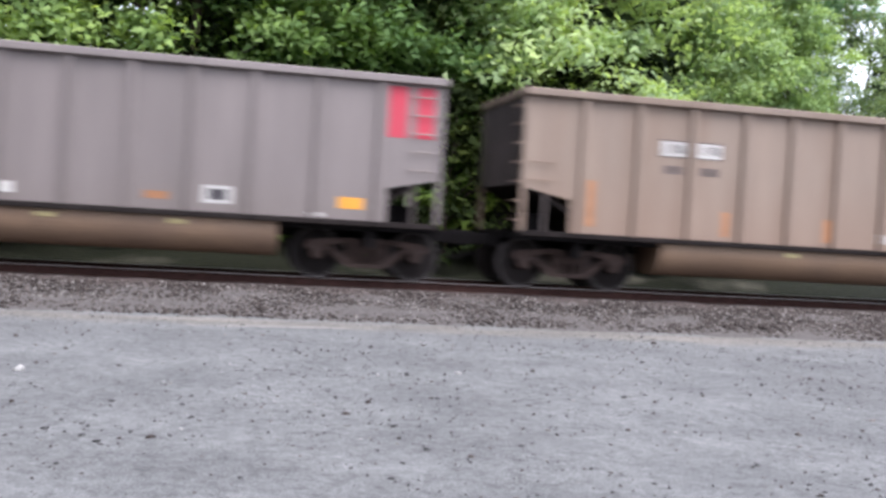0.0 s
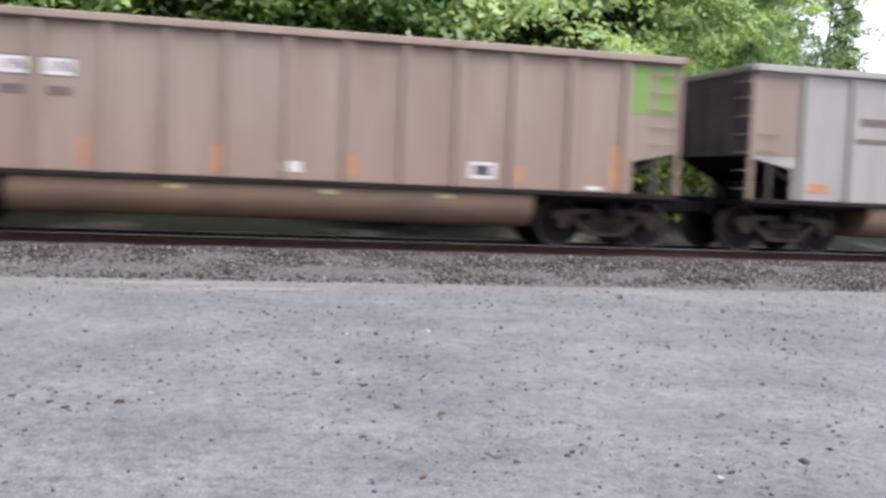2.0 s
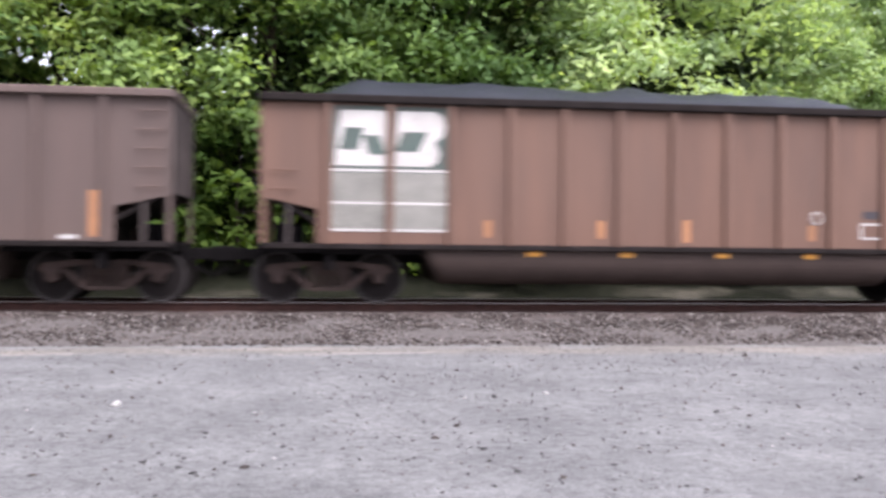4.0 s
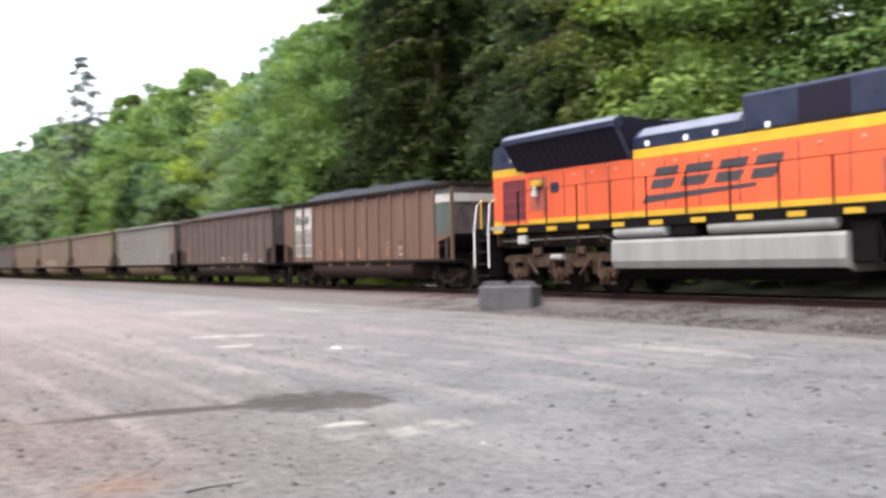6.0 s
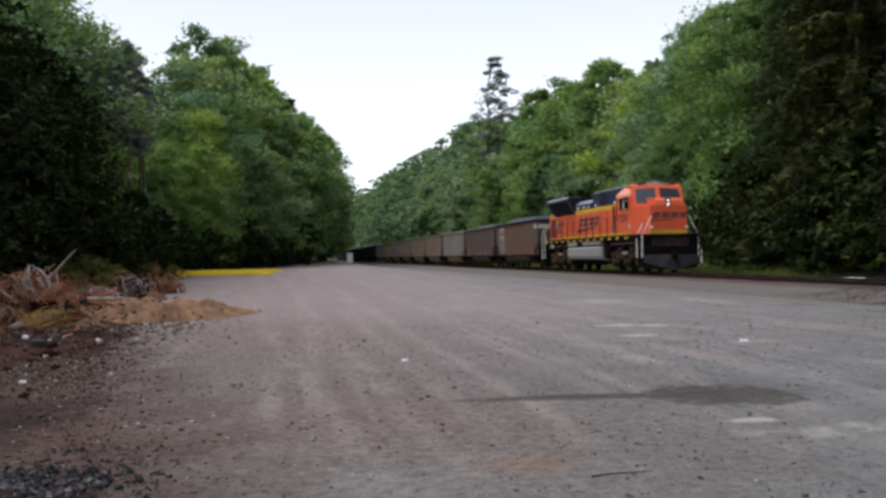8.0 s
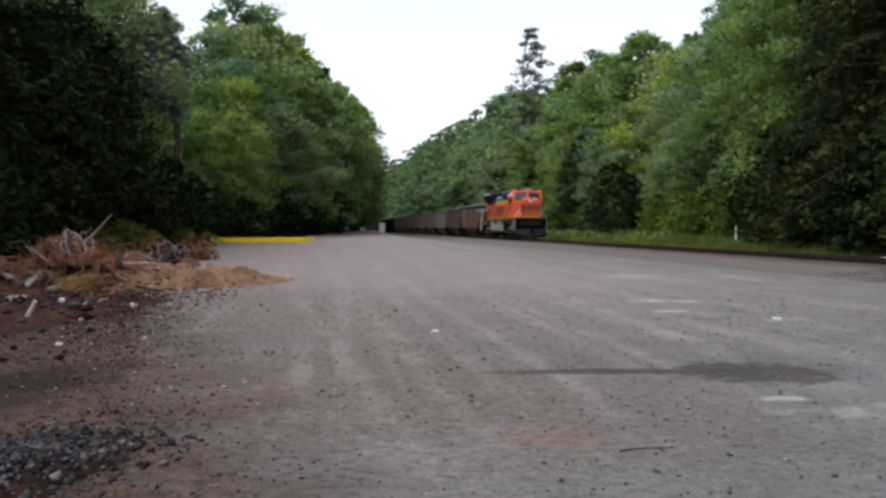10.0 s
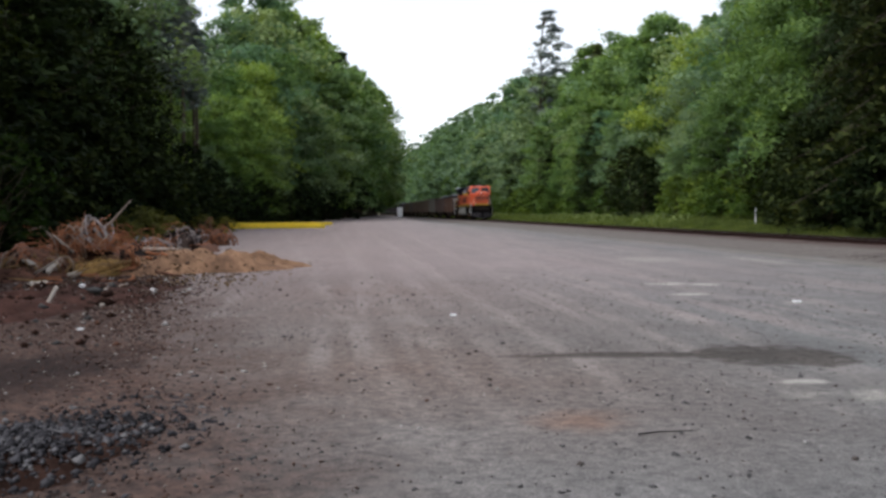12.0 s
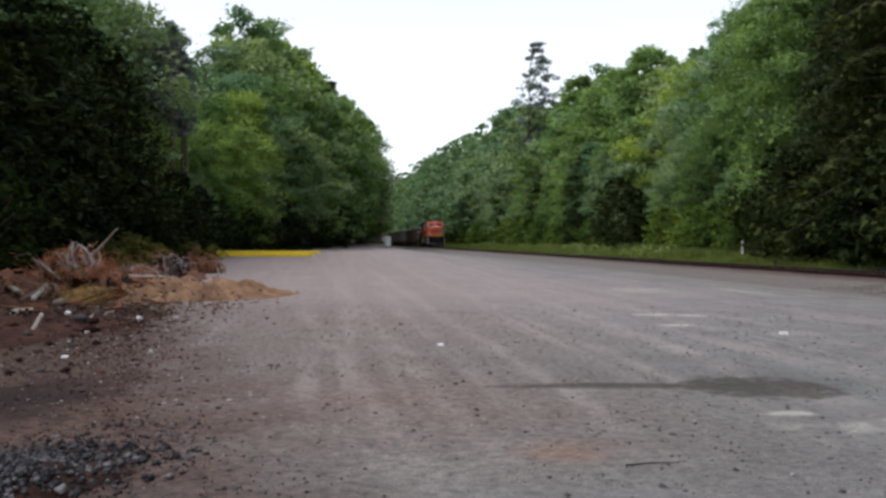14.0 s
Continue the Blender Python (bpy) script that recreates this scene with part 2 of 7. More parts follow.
    grit = ramp(nt, n_grit, [(0.25, 0.4), (0.5, 1.0), (0.75, 1.7)])
    c = mix(nt, 0.8, c, mix(nt, 1.0, c, grit, 'MULTIPLY'))
    fleck = ramp(nt, n_fine, [(0.28, 0.43), (0.45, 0.81), (0.7, 1.1)])
    c = mix(nt, 1.0, c, mix(nt, 1.0, c, fleck, 'MULTIPLY'))
    nt.links.new(c, b.inputs["Base Color"])
    b.inputs["Roughness"].default_value = 0.95
    b.inputs["Specular IOR Level"].default_value = 0.2
    bump(nt, b, calc(nt, 'ADD', calc(nt, 'MULTIPLY', n_fine, 2.0), n_grit), 0.6, 0.02)
    return m


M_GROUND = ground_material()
m, nt, b = material("ballast_bed")
co = coords(nt)
nf, ng = noise_tex(nt, co, 11, 5, 0.75), noise_tex(nt, co, 34, 3, 0.8)
c = ramp(nt, nf, [(0.3, (0.034, 0.029, 0.026)), (0.5, (0.07, 0.061, 0.056)), (0.72, (0.118, 0.106, 0.099))])
c = mix(nt, 0.5, c, mix(nt, 1.0, c, ramp(nt, ng, [(0.3, 0.35), (0.7, 1.5)]), 'MULTIPLY'))
sp = nt.nodes.new("ShaderNodeSeparateXYZ")
nt.links.new(co, sp.inputs[0])
# bed between the shoulders darkened in colour for shade around rails and ties
track_shade = calc(nt, 'MULTIPLY', calc(nt, 'SUBTRACT', calc(nt, 'ADD', sp.outputs[1], calc(nt, 'MULTIPLY', nf, 0.5)), 17.25), 3.0, True)
track_shade = calc(nt, 'MULTIPLY', track_shade, calc(nt, 'MULTIPLY', calc(nt, 'SUBTRACT', 21.4, sp.outputs[1]), 3.0, True))
c = mix(nt, calc(nt, 'MULTIPLY', track_shade, 0.9), c, ramp(nt, nf, [(0.3, (0.018, 0.011, 0.009)), (0.7, (0.05, 0.03, 0.024))]))
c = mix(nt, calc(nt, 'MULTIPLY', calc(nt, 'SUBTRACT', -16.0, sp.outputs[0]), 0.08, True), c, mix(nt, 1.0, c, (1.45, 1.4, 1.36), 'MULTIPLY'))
nt.links.new(c, b.inputs["Base Color"])
b.inputs["Roughness"].default_value = 0.95
bump(nt, b, calc(nt, 'ADD', nf, ng), 0.35, 0.015)
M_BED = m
def stone_material(name, stops):
    m, nt, b = material(name)
    geo = nt.nodes.new("ShaderNodeNewGeometry").outputs["Random Per Island"]
    c = ramp(nt, geo, stops)
    c = mix(nt, 0.5, c, mix(nt, 1.0, c, ramp(nt, noise_tex(nt, coords(nt), 30, 3), [(0.3, 0.5), (0.7, 1.4)]), 'MULTIPLY'))
    nt.links.new(c, b.inputs["Base Color"])
    b.inputs["Roughness"].default_value = 0.9
    b.inputs["Specular IOR Level"].default_value = 0.2
    return m


M_CRUSHED = stone_material("crushed_stone", [(0.0, (0.029, 0.0225, 0.02)), (0.45, (0.056, 0.046, 0.041)), (0.85, (0.095, 0.08, 0.072)), (1.0, (0.21, 0.195, 0.18))])
M_ROCKS = stone_material("broken_grey_rock", [(0.0, (0.007, 0.0065, 0.008)), (0.5, (0.024, 0.0225, 0.026)), (0.9, (0.066, 0.064, 0.07)), (1.0, (0.14, 0.135, 0.135))])
M_CLODS = stone_material("earth_clods", [(0.0, (0.016, 0.008, 0.0065)), (0.5, (0.056, 0.03, 0.022)), (0.88, (0.105, 0.064, 0.049)), (1.0, (0.194, 0.162, 0.142))])
M_OCHRECLODS = stone_material("ochre_earth_clods", [(0.0, (0.02, 0.012, 0.008)), (0.3, (0.07, 0.042, 0.022)), (0.85, (0.16, 0.1, 0.05)), (1.0, (0.2, 0.16, 0.13))])
M_STONE = surface("loose_stone", (0.112, 0.11, 0.11), 0.9, vary=0.4, scale=9)
M_STONE_DARK = surface("dark_stone", (0.0464, 0.044, 0.0432), 0.85, vary=0.4, scale=9)
M_STONE_PALE = surface("pale_stone", (0.304, 0.296, 0.28), 0.9, vary=0.3, scale=9)
M_TIE = surface("tarred_wood", (0.04, 0.0288, 0.024), 0.9, vary=0.4, scale=6, spec=0.15)
M_RAIL = surface("rusty_rail_steel", (0.0288, 0.0152, 0.0128), 0.85, 0.0, vary=0.3, scale=5, spec=0.05)
M_RAILTOP = surface("polished_rail_head", (0.24, 0.224, 0.216), 0.45, 1.0, vary=0.1, scale=4)
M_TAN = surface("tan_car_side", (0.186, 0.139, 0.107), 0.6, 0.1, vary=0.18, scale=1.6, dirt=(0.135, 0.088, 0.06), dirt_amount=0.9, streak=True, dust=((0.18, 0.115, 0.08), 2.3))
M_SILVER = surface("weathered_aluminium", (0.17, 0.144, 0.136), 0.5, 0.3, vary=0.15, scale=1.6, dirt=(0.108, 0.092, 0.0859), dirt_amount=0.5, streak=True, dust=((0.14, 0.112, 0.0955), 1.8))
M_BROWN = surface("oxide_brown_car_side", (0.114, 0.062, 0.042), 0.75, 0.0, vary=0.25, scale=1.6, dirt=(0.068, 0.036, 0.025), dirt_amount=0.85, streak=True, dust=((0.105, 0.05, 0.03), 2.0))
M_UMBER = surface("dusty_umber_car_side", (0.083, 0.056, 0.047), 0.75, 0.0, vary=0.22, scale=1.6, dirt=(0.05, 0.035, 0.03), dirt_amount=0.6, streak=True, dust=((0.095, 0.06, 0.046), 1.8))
M_TANTUB = surface("tan_tub", (0.178, 0.114, 0.071), 0.6, 0.1, vary=0.18, scale=1.0, dirt=(0.09, 0.062, 0.048), dirt_amount=0.55)
M_BROWNTUB = surface("grimy_brown_tub", (0.0445, 0.0318, 0.0273), 0.8, vary=0.25, scale=1.5, spec=0.15)
M_BRIGHT = surface("bright_aluminium", (0.225, 0.21, 0.188), 0.45, 0.3, vary=0.18, scale=1.5, dirt=(0.14, 0.125, 0.115), dirt_amount=0.5, streak=True)
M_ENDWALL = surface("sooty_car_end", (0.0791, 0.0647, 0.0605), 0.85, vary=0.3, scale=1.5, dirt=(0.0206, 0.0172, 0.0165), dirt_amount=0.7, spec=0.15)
M_CASTING = surface("sooty_brown_casting", (0.05, 0.034, 0.029), 0.85, vary=0.5, scale=4, dirt=(0.016, 0.012, 0.011), dirt_amount=0.7, spec=0.15)
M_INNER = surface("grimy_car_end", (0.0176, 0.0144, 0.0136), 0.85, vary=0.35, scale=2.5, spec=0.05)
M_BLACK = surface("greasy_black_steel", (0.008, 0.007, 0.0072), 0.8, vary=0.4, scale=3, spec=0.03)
M_WHEEL = surface("worn_wheel_steel", (0.013, 0.0105, 0.01), 0.7, 0.2, vary=0.4, scale=4, spec=0.1)
M_TREAD = surface("worn_wheel_rim", (0.05, 0.043, 0.042), 0.55, 0.3, vary=0.3, scale=4)
M_COAL = surface("coal", (0.015, 0.017, 0.023), 0.5, vary=0.5, scale=12, bumps=0.6, spec=0.25)
M_RED = surface("red_panel_paint", (0.42, 0.03, 0.055), 0.6, vary=0.12)
M_GREEN = surface("lime_panel_paint", (0.11, 0.2, 0.03), 0.65, vary=0.15, dirt=(0.1, 0.13, 0.05), dirt_amount=0.4)
M_DKGREEN = surface("faded_green_paint", (0.055, 0.08, 0.068), 0.7, vary=0.25, scale=2, dirt=(0.085, 0.06, 0.05), dirt_amount=0.75)
M_WHITE = surface("dirty_white_paint", (0.4, 0.384, 0.36), 0.65, vary=0.12, dirt=(0.224, 0.184, 0.16), dirt_amount=0.4)
M_CREAM = surface("yellowed_reflector", (0.36, 0.296, 0.136), 0.5, vary=0.15)
M_AMBER = surface("amber_reflector", (0.55, 0.24, 0.015), 0.5, vary=0.15)
M_RUSTOR = surface("rusty_orange_streak", (0.272, 0.124, 0.0544), 0.75, vary=0.25)
M_LETTER = surface("dark_stencil", (0.048, 0.044, 0.048), 0.7, vary=0.2, spec=0.15)
M_FADEPANEL = surface("dusty_grey_green_paint", (0.17, 0.165, 0.145), 0.75, vary=0.25, scale=2.5, dirt=(0.09, 0.085, 0.07), dirt_amount=0.5)
M_SOOTY = surface("soot_black_car_side", (0.02, 0.016, 0.016), 0.85, vary=0.35, scale=1.6, streak=True, spec=0.1)
M_FADED = surface("faded_stencil", (0.1, 0.08, 0.072), 0.7, vary=0.3, scale=9, spec=0.15)
M_ORANGE = surface("orange_engine_paint", (0.62, 0.098, 0.034), 0.42, vary=0.12, scale=1.5, dirt=(0.36, 0.075, 0.036), dirt_amount=0.45, streak=True)
M_ENGYEL = surface("yellow_engine_paint", (0.5, 0.295, 0.016), 0.5, vary=0.15, scale=2, dirt=(0.32, 0.19, 0.025), dirt_amount=0.5)
M_ENGBLK = surface("blue_black_engine_paint", (0.0144, 0.0192, 0.0416), 0.34, vary=0.3, scale=2, dirt=(0.0336, 0.0336, 0.044), dirt_amount=0.45)
M_GRILLE = surface("dark_radiator_mesh", (0.0128, 0.0104, 0.0192), 0.7, vary=0.3, spec=0.15)
M_REDDEEP = surface("deep_red_mesh", (0.03, 0.007, 0.009), 0.8, vary=0.3)
# slat red, darkened in the colour for shade in the grille
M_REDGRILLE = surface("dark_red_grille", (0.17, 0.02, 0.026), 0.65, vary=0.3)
# pale bluish grey that paints the sky's reflection onto the roof
M_SKYGLINT = surface("sun_bleached_roof_paint", (0.16, 0.175, 0.22), 0.4, vary=0.2, scale=2)
# darkened orange: soot on the lower panel, recess shade behind the bell
M_SOOTSHADE = surface("soot_stained_orange_paint", (0.3, 0.07, 0.045), 0.6, vary=0.25, scale=2.5, dirt=(0.12, 0.05, 0.04), dirt_amount=0.6)
M_TANK = surface("grey_tank_paint", (0.25, 0.25, 0.235), 0.5, vary=0.2, scale=1.5, dirt=(0.15, 0.135, 0.12), dirt_amount=0.6, streak=True)
M_PLOUGH = surface("sooty_plough_steel", (0.022, 0.02, 0.022), 0.85, vary=0.5, scale=2, dirt=(0.008, 0.007, 0.007), dirt_amount=0.75, spec=0.08)
M_TRUCK = surface("dusty_truck_casting", (0.06, 0.038, 0.026), 0.85, vary=0.45, scale=3, dirt=(0.012, 0.009, 0.008), dirt_amount=0.9, spec=0.06)
M_GRIMEPAINT = surface("dusty_frame_paint", (0.036, 0.0272, 0.0224), 0.9, vary=0.5, scale=2.5, dirt=(0.012, 0.0096, 0.0088), dirt_amount=0.8, spec=0.05)
M_RAILWHITE = surface("white_handrail_paint", (0.75, 0.74, 0.72), 0.5, vary=0.08)
M_RUSTPALE = surface("sun_faded_orange_paint", (0.62, 0.24, 0.16), 0.6, vary=0.12)
M_LAMP = surface("headlight_lens", (0.8, 0.8, 0.78), 0.2, vary=0.05)
M_CONCRETE = surface("weathered_concrete", (0.0528, 0.052, 0.0536), 0.9, vary=0.45, scale=2.5, dirt=(0.06, 0.06, 0.06), dirt_amount=0.5, bumps=0.4)
M_YELBEAM = surface("yellow_beam_paint", (0.88, 0.64, 0.02), 0.55, vary=0.08, scale=1.5, dirt=(0.5, 0.34, 0.04), dirt_amount=0.3)
M_BOXWHITE = surface("white_cabinet_paint", (0.8, 0.8, 0.8), 0.5, vary=0.05)
M_BARK = surface("bark", (0.08, 0.0624, 0.048), 0.9, vary=0.45, scale=5, bumps=0.8, spec=0.15)
M_DEADWOOD = surface("bleached_dead_wood", (0.3, 0.24, 0.2), 0.85, vary=0.4, scale=6, bumps=0.5, spec=0.15)
M_PALEWOOD = surface("peeled_pale_wood", (0.44, 0.39, 0.34), 0.8, vary=0.3, scale=6, bumps=0.4, spec=0.15)
M_GREYROOT = surface("silver_grey_root_wood", (0.32, 0.28, 0.275), 0.85, vary=0.5, scale=6, dirt=(0.07, 0.055, 0.055), dirt_amount=0.6, spec=0.15)
M_ROOT = surface("tan_root_wood", (0.24, 0.15, 0.075), 0.9, vary=0.4, scale=6, spec=0.15)
M_BRUSH = surface("rust_brown_brush", (0.29, 0.12, 0.06), 0.9, vary=0.5, scale=5, spec=0.15)
M_DIRT = surface("ochre_dirt", (0.26, 0.152, 0.092), 0.95, vary=0.5, scale=2.0, grain=14, dirt=(0.075, 0.043, 0.03), dirt_amount=0.85, bumps=0.9, spec=0.1)
M_SOIL = surface("black_brown_soil", (0.03, 0.016, 0.012), 0.95, vary=0.6, scale=3, grain=14, bumps=0.8, spec=0.05)
M_CLUMP = surface("tan_root_clump", (0.38, 0.235, 0.085), 0.95, vary=0.5, scale=5, grain=22, dirt=(0.05, 0.03, 0.02), dirt_amount=0.85, bumps=0.9, spec=0.15)
M_DIRTDK = surface("dark_dirt", (0.13, 0.066, 0.046), 0.95, vary=0.6, scale=3, grain=14, dirt=(0.022, 0.012, 0.009), dirt_amount=0.8, bumps=0.8, spec=0.05)
M_BANK = surface("dark_red_brown_soil", (0.06, 0.03, 0.024), 0.95, vary=0.6, scale=3, grain=14, dirt=(0.014, 0.008, 0.007), dirt_amount=0.8, bumps=0.9, spec=0.05)
M_LEAF = leaf_material("maple_leaves", (0.065, 0.105, 0.03), (0.23, 0.33, 0.118), (0.33, 0.42, 0.155), 0.12, 0.46)
# maple leaves with haze mixed into their colour, paler and bluer
M_LEAFHAZE = leaf_material("pale_maple_leaves", (0.11, 0.15, 0.075), (0.34, 0.44, 0.23), (0.44, 0.54, 0.29), 0.14, 0.5)
# alder leaves, blue added to the colour for distance haze
M_LEAF2 = leaf_material("alder_leaves", (0.04, 0.078, 0.038), (0.145, 0.24, 0.148), (0.21, 0.31, 0.18))
M_LEAFDEEP = leaf_material("deep_green_maple_leaves", (0.035, 0.065, 0.022), (0.13, 0.21, 0.078), (0.22, 0.31, 0.1), 0.1, 0.4)
# far foliage lightened and blued in the colour for distance haze
M_LEAF3 = leaf_material("spring_leaves", (0.068, 0.11, 0.056), (0.178, 0.25, 0.15), (0.25, 0.33, 0.18))
M_LEAF4 = leaf_material("summer_leaves", (0.056, 0.09, 0.022), (0.212, 0.296, 0.074), (0.3, 0.365, 0.092))
M_NEEDLE = leaf_material("conifer_needles", (0.034, 0.048, 0.025), (0.068, 0.088, 0.047), (0.1, 0.12, 0.06), 0.03, 0.28)
# cedar fronds, their colour darkened for the wood's shade
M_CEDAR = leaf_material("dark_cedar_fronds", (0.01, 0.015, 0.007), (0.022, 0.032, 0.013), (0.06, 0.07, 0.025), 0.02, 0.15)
# needle colour raised to a bluish grey for distance haze
M_FIRHAZE = leaf_material("grey_green_fir_needles", (0.1, 0.125, 0.13), (0.17, 0.2, 0.215), (0.22, 0.25, 0.26), 0.1, 0.15)
# near-black leaf colour stands for shade inside the woods
M_SHADELEAF = leaf_material("dark_evergreen_leaves", (0.005, 0.008, 0.004), (0.014, 0.022, 0.008), (0.05, 0.07, 0.022), 0.03, 0.15)
M_SHRUB = leaf_material("shrub_leaves", (0.02, 0.038, 0.009), (0.075, 0.12, 0.026), (0.15, 0.19, 0.04), 0.06)
M_SAPLING = leaf_material("shaded_sapling_leaves", (0.01, 0.02, 0.005), (0.03, 0.052, 0.012), (0.075, 0.105, 0.024), 0.05)
M_OLIVE = leaf_material("olive_weed_leaves", (0.045, 0.045, 0.014), (0.13, 0.125, 0.036), (0.2, 0.19, 0.055), 0.06)
M_GRASS = leaf_material("grass_blades", (0.04, 0.062, 0.018), (0.1, 0.135, 0.042), (0.17, 0.18, 0.062), 0.08)

m, nt, b = material("dark_window_glass")
b.inputs["Base Color"].default_value = (0.012, 0.015, 0.018, 1)
b.inputs["Roughness"].default_value = 0.06
M_GLASS = m
# glass with the sky's reflection put into its grey base colour
M_SKYGLASS = surface("dusty_windscreen_glass", (0.045, 0.056, 0.07), 0.12, vary=0.2, scale=2)
m, nt, b = material("lit_headlight")
b.inputs["Emission Color"].default_value = (1, 0.95, 0.85, 1)
b.inputs["Emission Strength"].default_value = 1.4
M_LIT = m


# ---- mesh helpers ----
class Geo:
    """Collects boxes, tubes and sheets into one mesh."""

    def __init__(self):
        self.v, self.f = [], []

    def add(self, verts, faces):
        n = len(self.v)
        self.v += [tuple(p) for p in verts]
        self.f += [tuple(i + n for i in q) for q in faces]
        return self

    def box(self, x0, x1, y0, y1, z0, z1, m=None):
        p = [Vector((x, y, z)) for x in (x0, x1) for y in (y0, y1) for z in (z0, z1)]
        if m is not None:
            p = [m @ q for q in p]
        return self.add(p, [(0, 1, 3, 2), (4, 6, 7, 5), (0, 4, 5, 1), (2, 3, 7, 6), (0, 2, 6, 4), (1, 5, 7, 3)])

    def block(self, x0, x1, y0, y1, z0, z1, c=0.02, m=None):
        """A box with its edges chamfered by c."""
        bm = bmesh.new()
        bmesh.ops.create_cube(bm, size=1)
        for q in bm.verts:
            q.co = Vector(((x0 + x1) / 2 + q.co.x * (x1 - x0), (y0 + y1) / 2 + q.co.y * (y1 - y0), (z0 + z1) / 2 + q.co.z * (z1 - z0)))
        bmesh.ops.bevel(bm, geom=bm.edges[:], offset=c, segments=1, affect='EDGES')
        if m is not None:
            bm.transform(m)
        bm.verts.index_update()
        self.add([q.co for q in bm.verts], [[q.index for q in f.verts] for f in bm.faces])
        bm.free()
        return self

    def prism(self, outline, a, b, axis='y', m=None):
        """An outline of (u, w) points pushed from a to b along an axis (u, w are the other two axes in order)."""
        def at(u, w, d):
            return {'x': (d, u, w), 'y': (u, d, w), 'z': (u, w, d)}[axis]
        n = len(outline)
        p = [Vector(at(u, w, a)) for u, w in outline] + [Vector(at(u, w, b)) for u, w in outline]
        if m is not None:
            p = [m @ q for q in p]
        return self.add(p, [tuple(range(n)), tuple(range(2 * n - 1, n - 1, -1))] + [(i, n + i, n + (i + 1) % n, (i + 1) % n) for i in range(n)])

    def tube(self, points, radii, sides=8, caps=True):
        pts = [Vector(p) for p in points]
        if isinstance(radii, (int, float)):
            radii = [radii] * len(pts)
        rings = []
        for i, p in enumerate(pts):
            d = (pts[min(i + 1, len(pts) - 1)] - pts[max(i - 1, 0)]).normalized()
            u = d.cross(Vector((0, 0, 1)) if abs(d.z) < 0.9 else Vector((1, 0, 0))).normalized()
            w = d.cross(u)
            rings.append([p + radii[i] * (math.cos(a) * u + math.sin(a) * w) for a in [2 * math.pi * k / sides for k in range(sides)]])
        faces = [(i * sides + k, i * sides + (k + 1) % sides, (i + 1) * sides + (k + 1) % sides, (i + 1) * sides + k)
                 for i in range(len(pts) - 1) for k in range(sides)]
        if caps:
            faces += [tuple(range(sides - 1, -1, -1)), tuple((len(pts) - 1) * sides + k for k in range(sides))]
        return self.add([p for r in rings for p in r], faces)

    def mesh(self, name, mat, smooth=False):
        me = bpy.data.meshes.new(name)
        me.from_pydata(self.v, [], self.f)
        bm = bmesh.new()
        bm.from_mesh(me)
        bmesh.ops.recalc_face_normals(bm, faces=bm.faces[:])
        bm.to_mesh(me)
        bm.free()
        me.materials.append(mat)
        if smooth:
            me.polygons.foreach_set("use_smooth", [True] * len(me.polygons))
        return me


CACHE = {}


def part(name, geo, mat, parent, label="", at=None, smooth=False, key=None):
    """One mesh object under a thing or a part; pieces with the same key share their mesh."""
    if key and (key, mat.name) in CACHE:
        me = CACHE[(key, mat.name)]
    else:
        me = geo().mesh(name, mat, smooth) if callable(geo) else geo.mesh(name, mat, smooth)
        if key:
            CACHE[(key, mat.name)] = me
    ob = new(name, me)
    ob.parent = parent
    if at is not None:
        ob.matrix_basis = at if isinstance(at, Matrix) else Matrix.Translation(at)
    return tagged(ob, label)


def thing(name, label, category, group="", kind="", at=None):
    ob = new(name)
    ob.empty_display_size = 0.2
    if at is not None:
        ob.matrix_basis = at
    return tagged(ob, label, category, group, kind)


def sheet_mesh(name, verts, faces, mat, smooth=True):
    me = bpy.data.meshes.new(name)
    me.from_pydata(verts, [], faces)
    me.materials.append(mat)
    if smooth:
        me.polygons.foreach_set("use_smooth", [True] * len(me.polygons))
    return me


# ---- ground, ballast and track ----
TRACK_Y, RAIL_Z = 19.3, 0.42


def smooth(a, b, x):
    t = min(1.0, max(0.0, (x - a) / (b - a)))
    return t * t * (3 - 2 * t)


def left_edge(x):
    """The line along which the left wood begins."""
    return float(np.interp(-x, (20, 40, 85, 120, 150, 200, 300), (-13.0, -11.5, -9.8, -4.0, 2.5, 7.5, 13.0)))


def ground_z(x, y):
    z = 0.0055 * max(0.0, min(160.0, -x - 35)) * (1 - smooth(8, 14, y))
    z += 0.05 * noise.noise((x * 0.12, y * 0.12, 0)) + 0.02 * noise.noise((x * 0.6, y * 0.6, 3))
    z *= 1 - smooth(12.5, 15.0, y) * (1 - smooth(22, 24, y))
    z += 0.2 * smooth(22.0, 24.0, y) + 0.9 * smooth(22.8, 28, y) + 4.0 * smooth(26, 48, y)
    z += 17.0 * smooth(545, 620, -x)
    z += 2.0 * smooth(0, 25, left_edge(x) - y) * smooth(10, 40, -x)
    return z - 0.012


def steps(a, b, s):
    return list(np.arange(a, b, s))


gx = [-2600, -1500, -900] + steps(-680, -520, 20) + steps(-520, -120, 10) + steps(-120, -40, 2.5) + steps(-40, 24, 0.5) + steps(24, 80, 4) + [90, 130, 200, 320, 600, 1200, 2600]
gy = [-2600, -1200, -500, -200, -110] + steps(-70, -22, 4) + steps(-22, 24, 0.5) + steps(24, 56, 2) + [60, 80, 130, 250, 600, 1300, 2600]
verts = [(x, y, ground_z(x, y)) for x in gx for y in gy]
ny = len(gy)
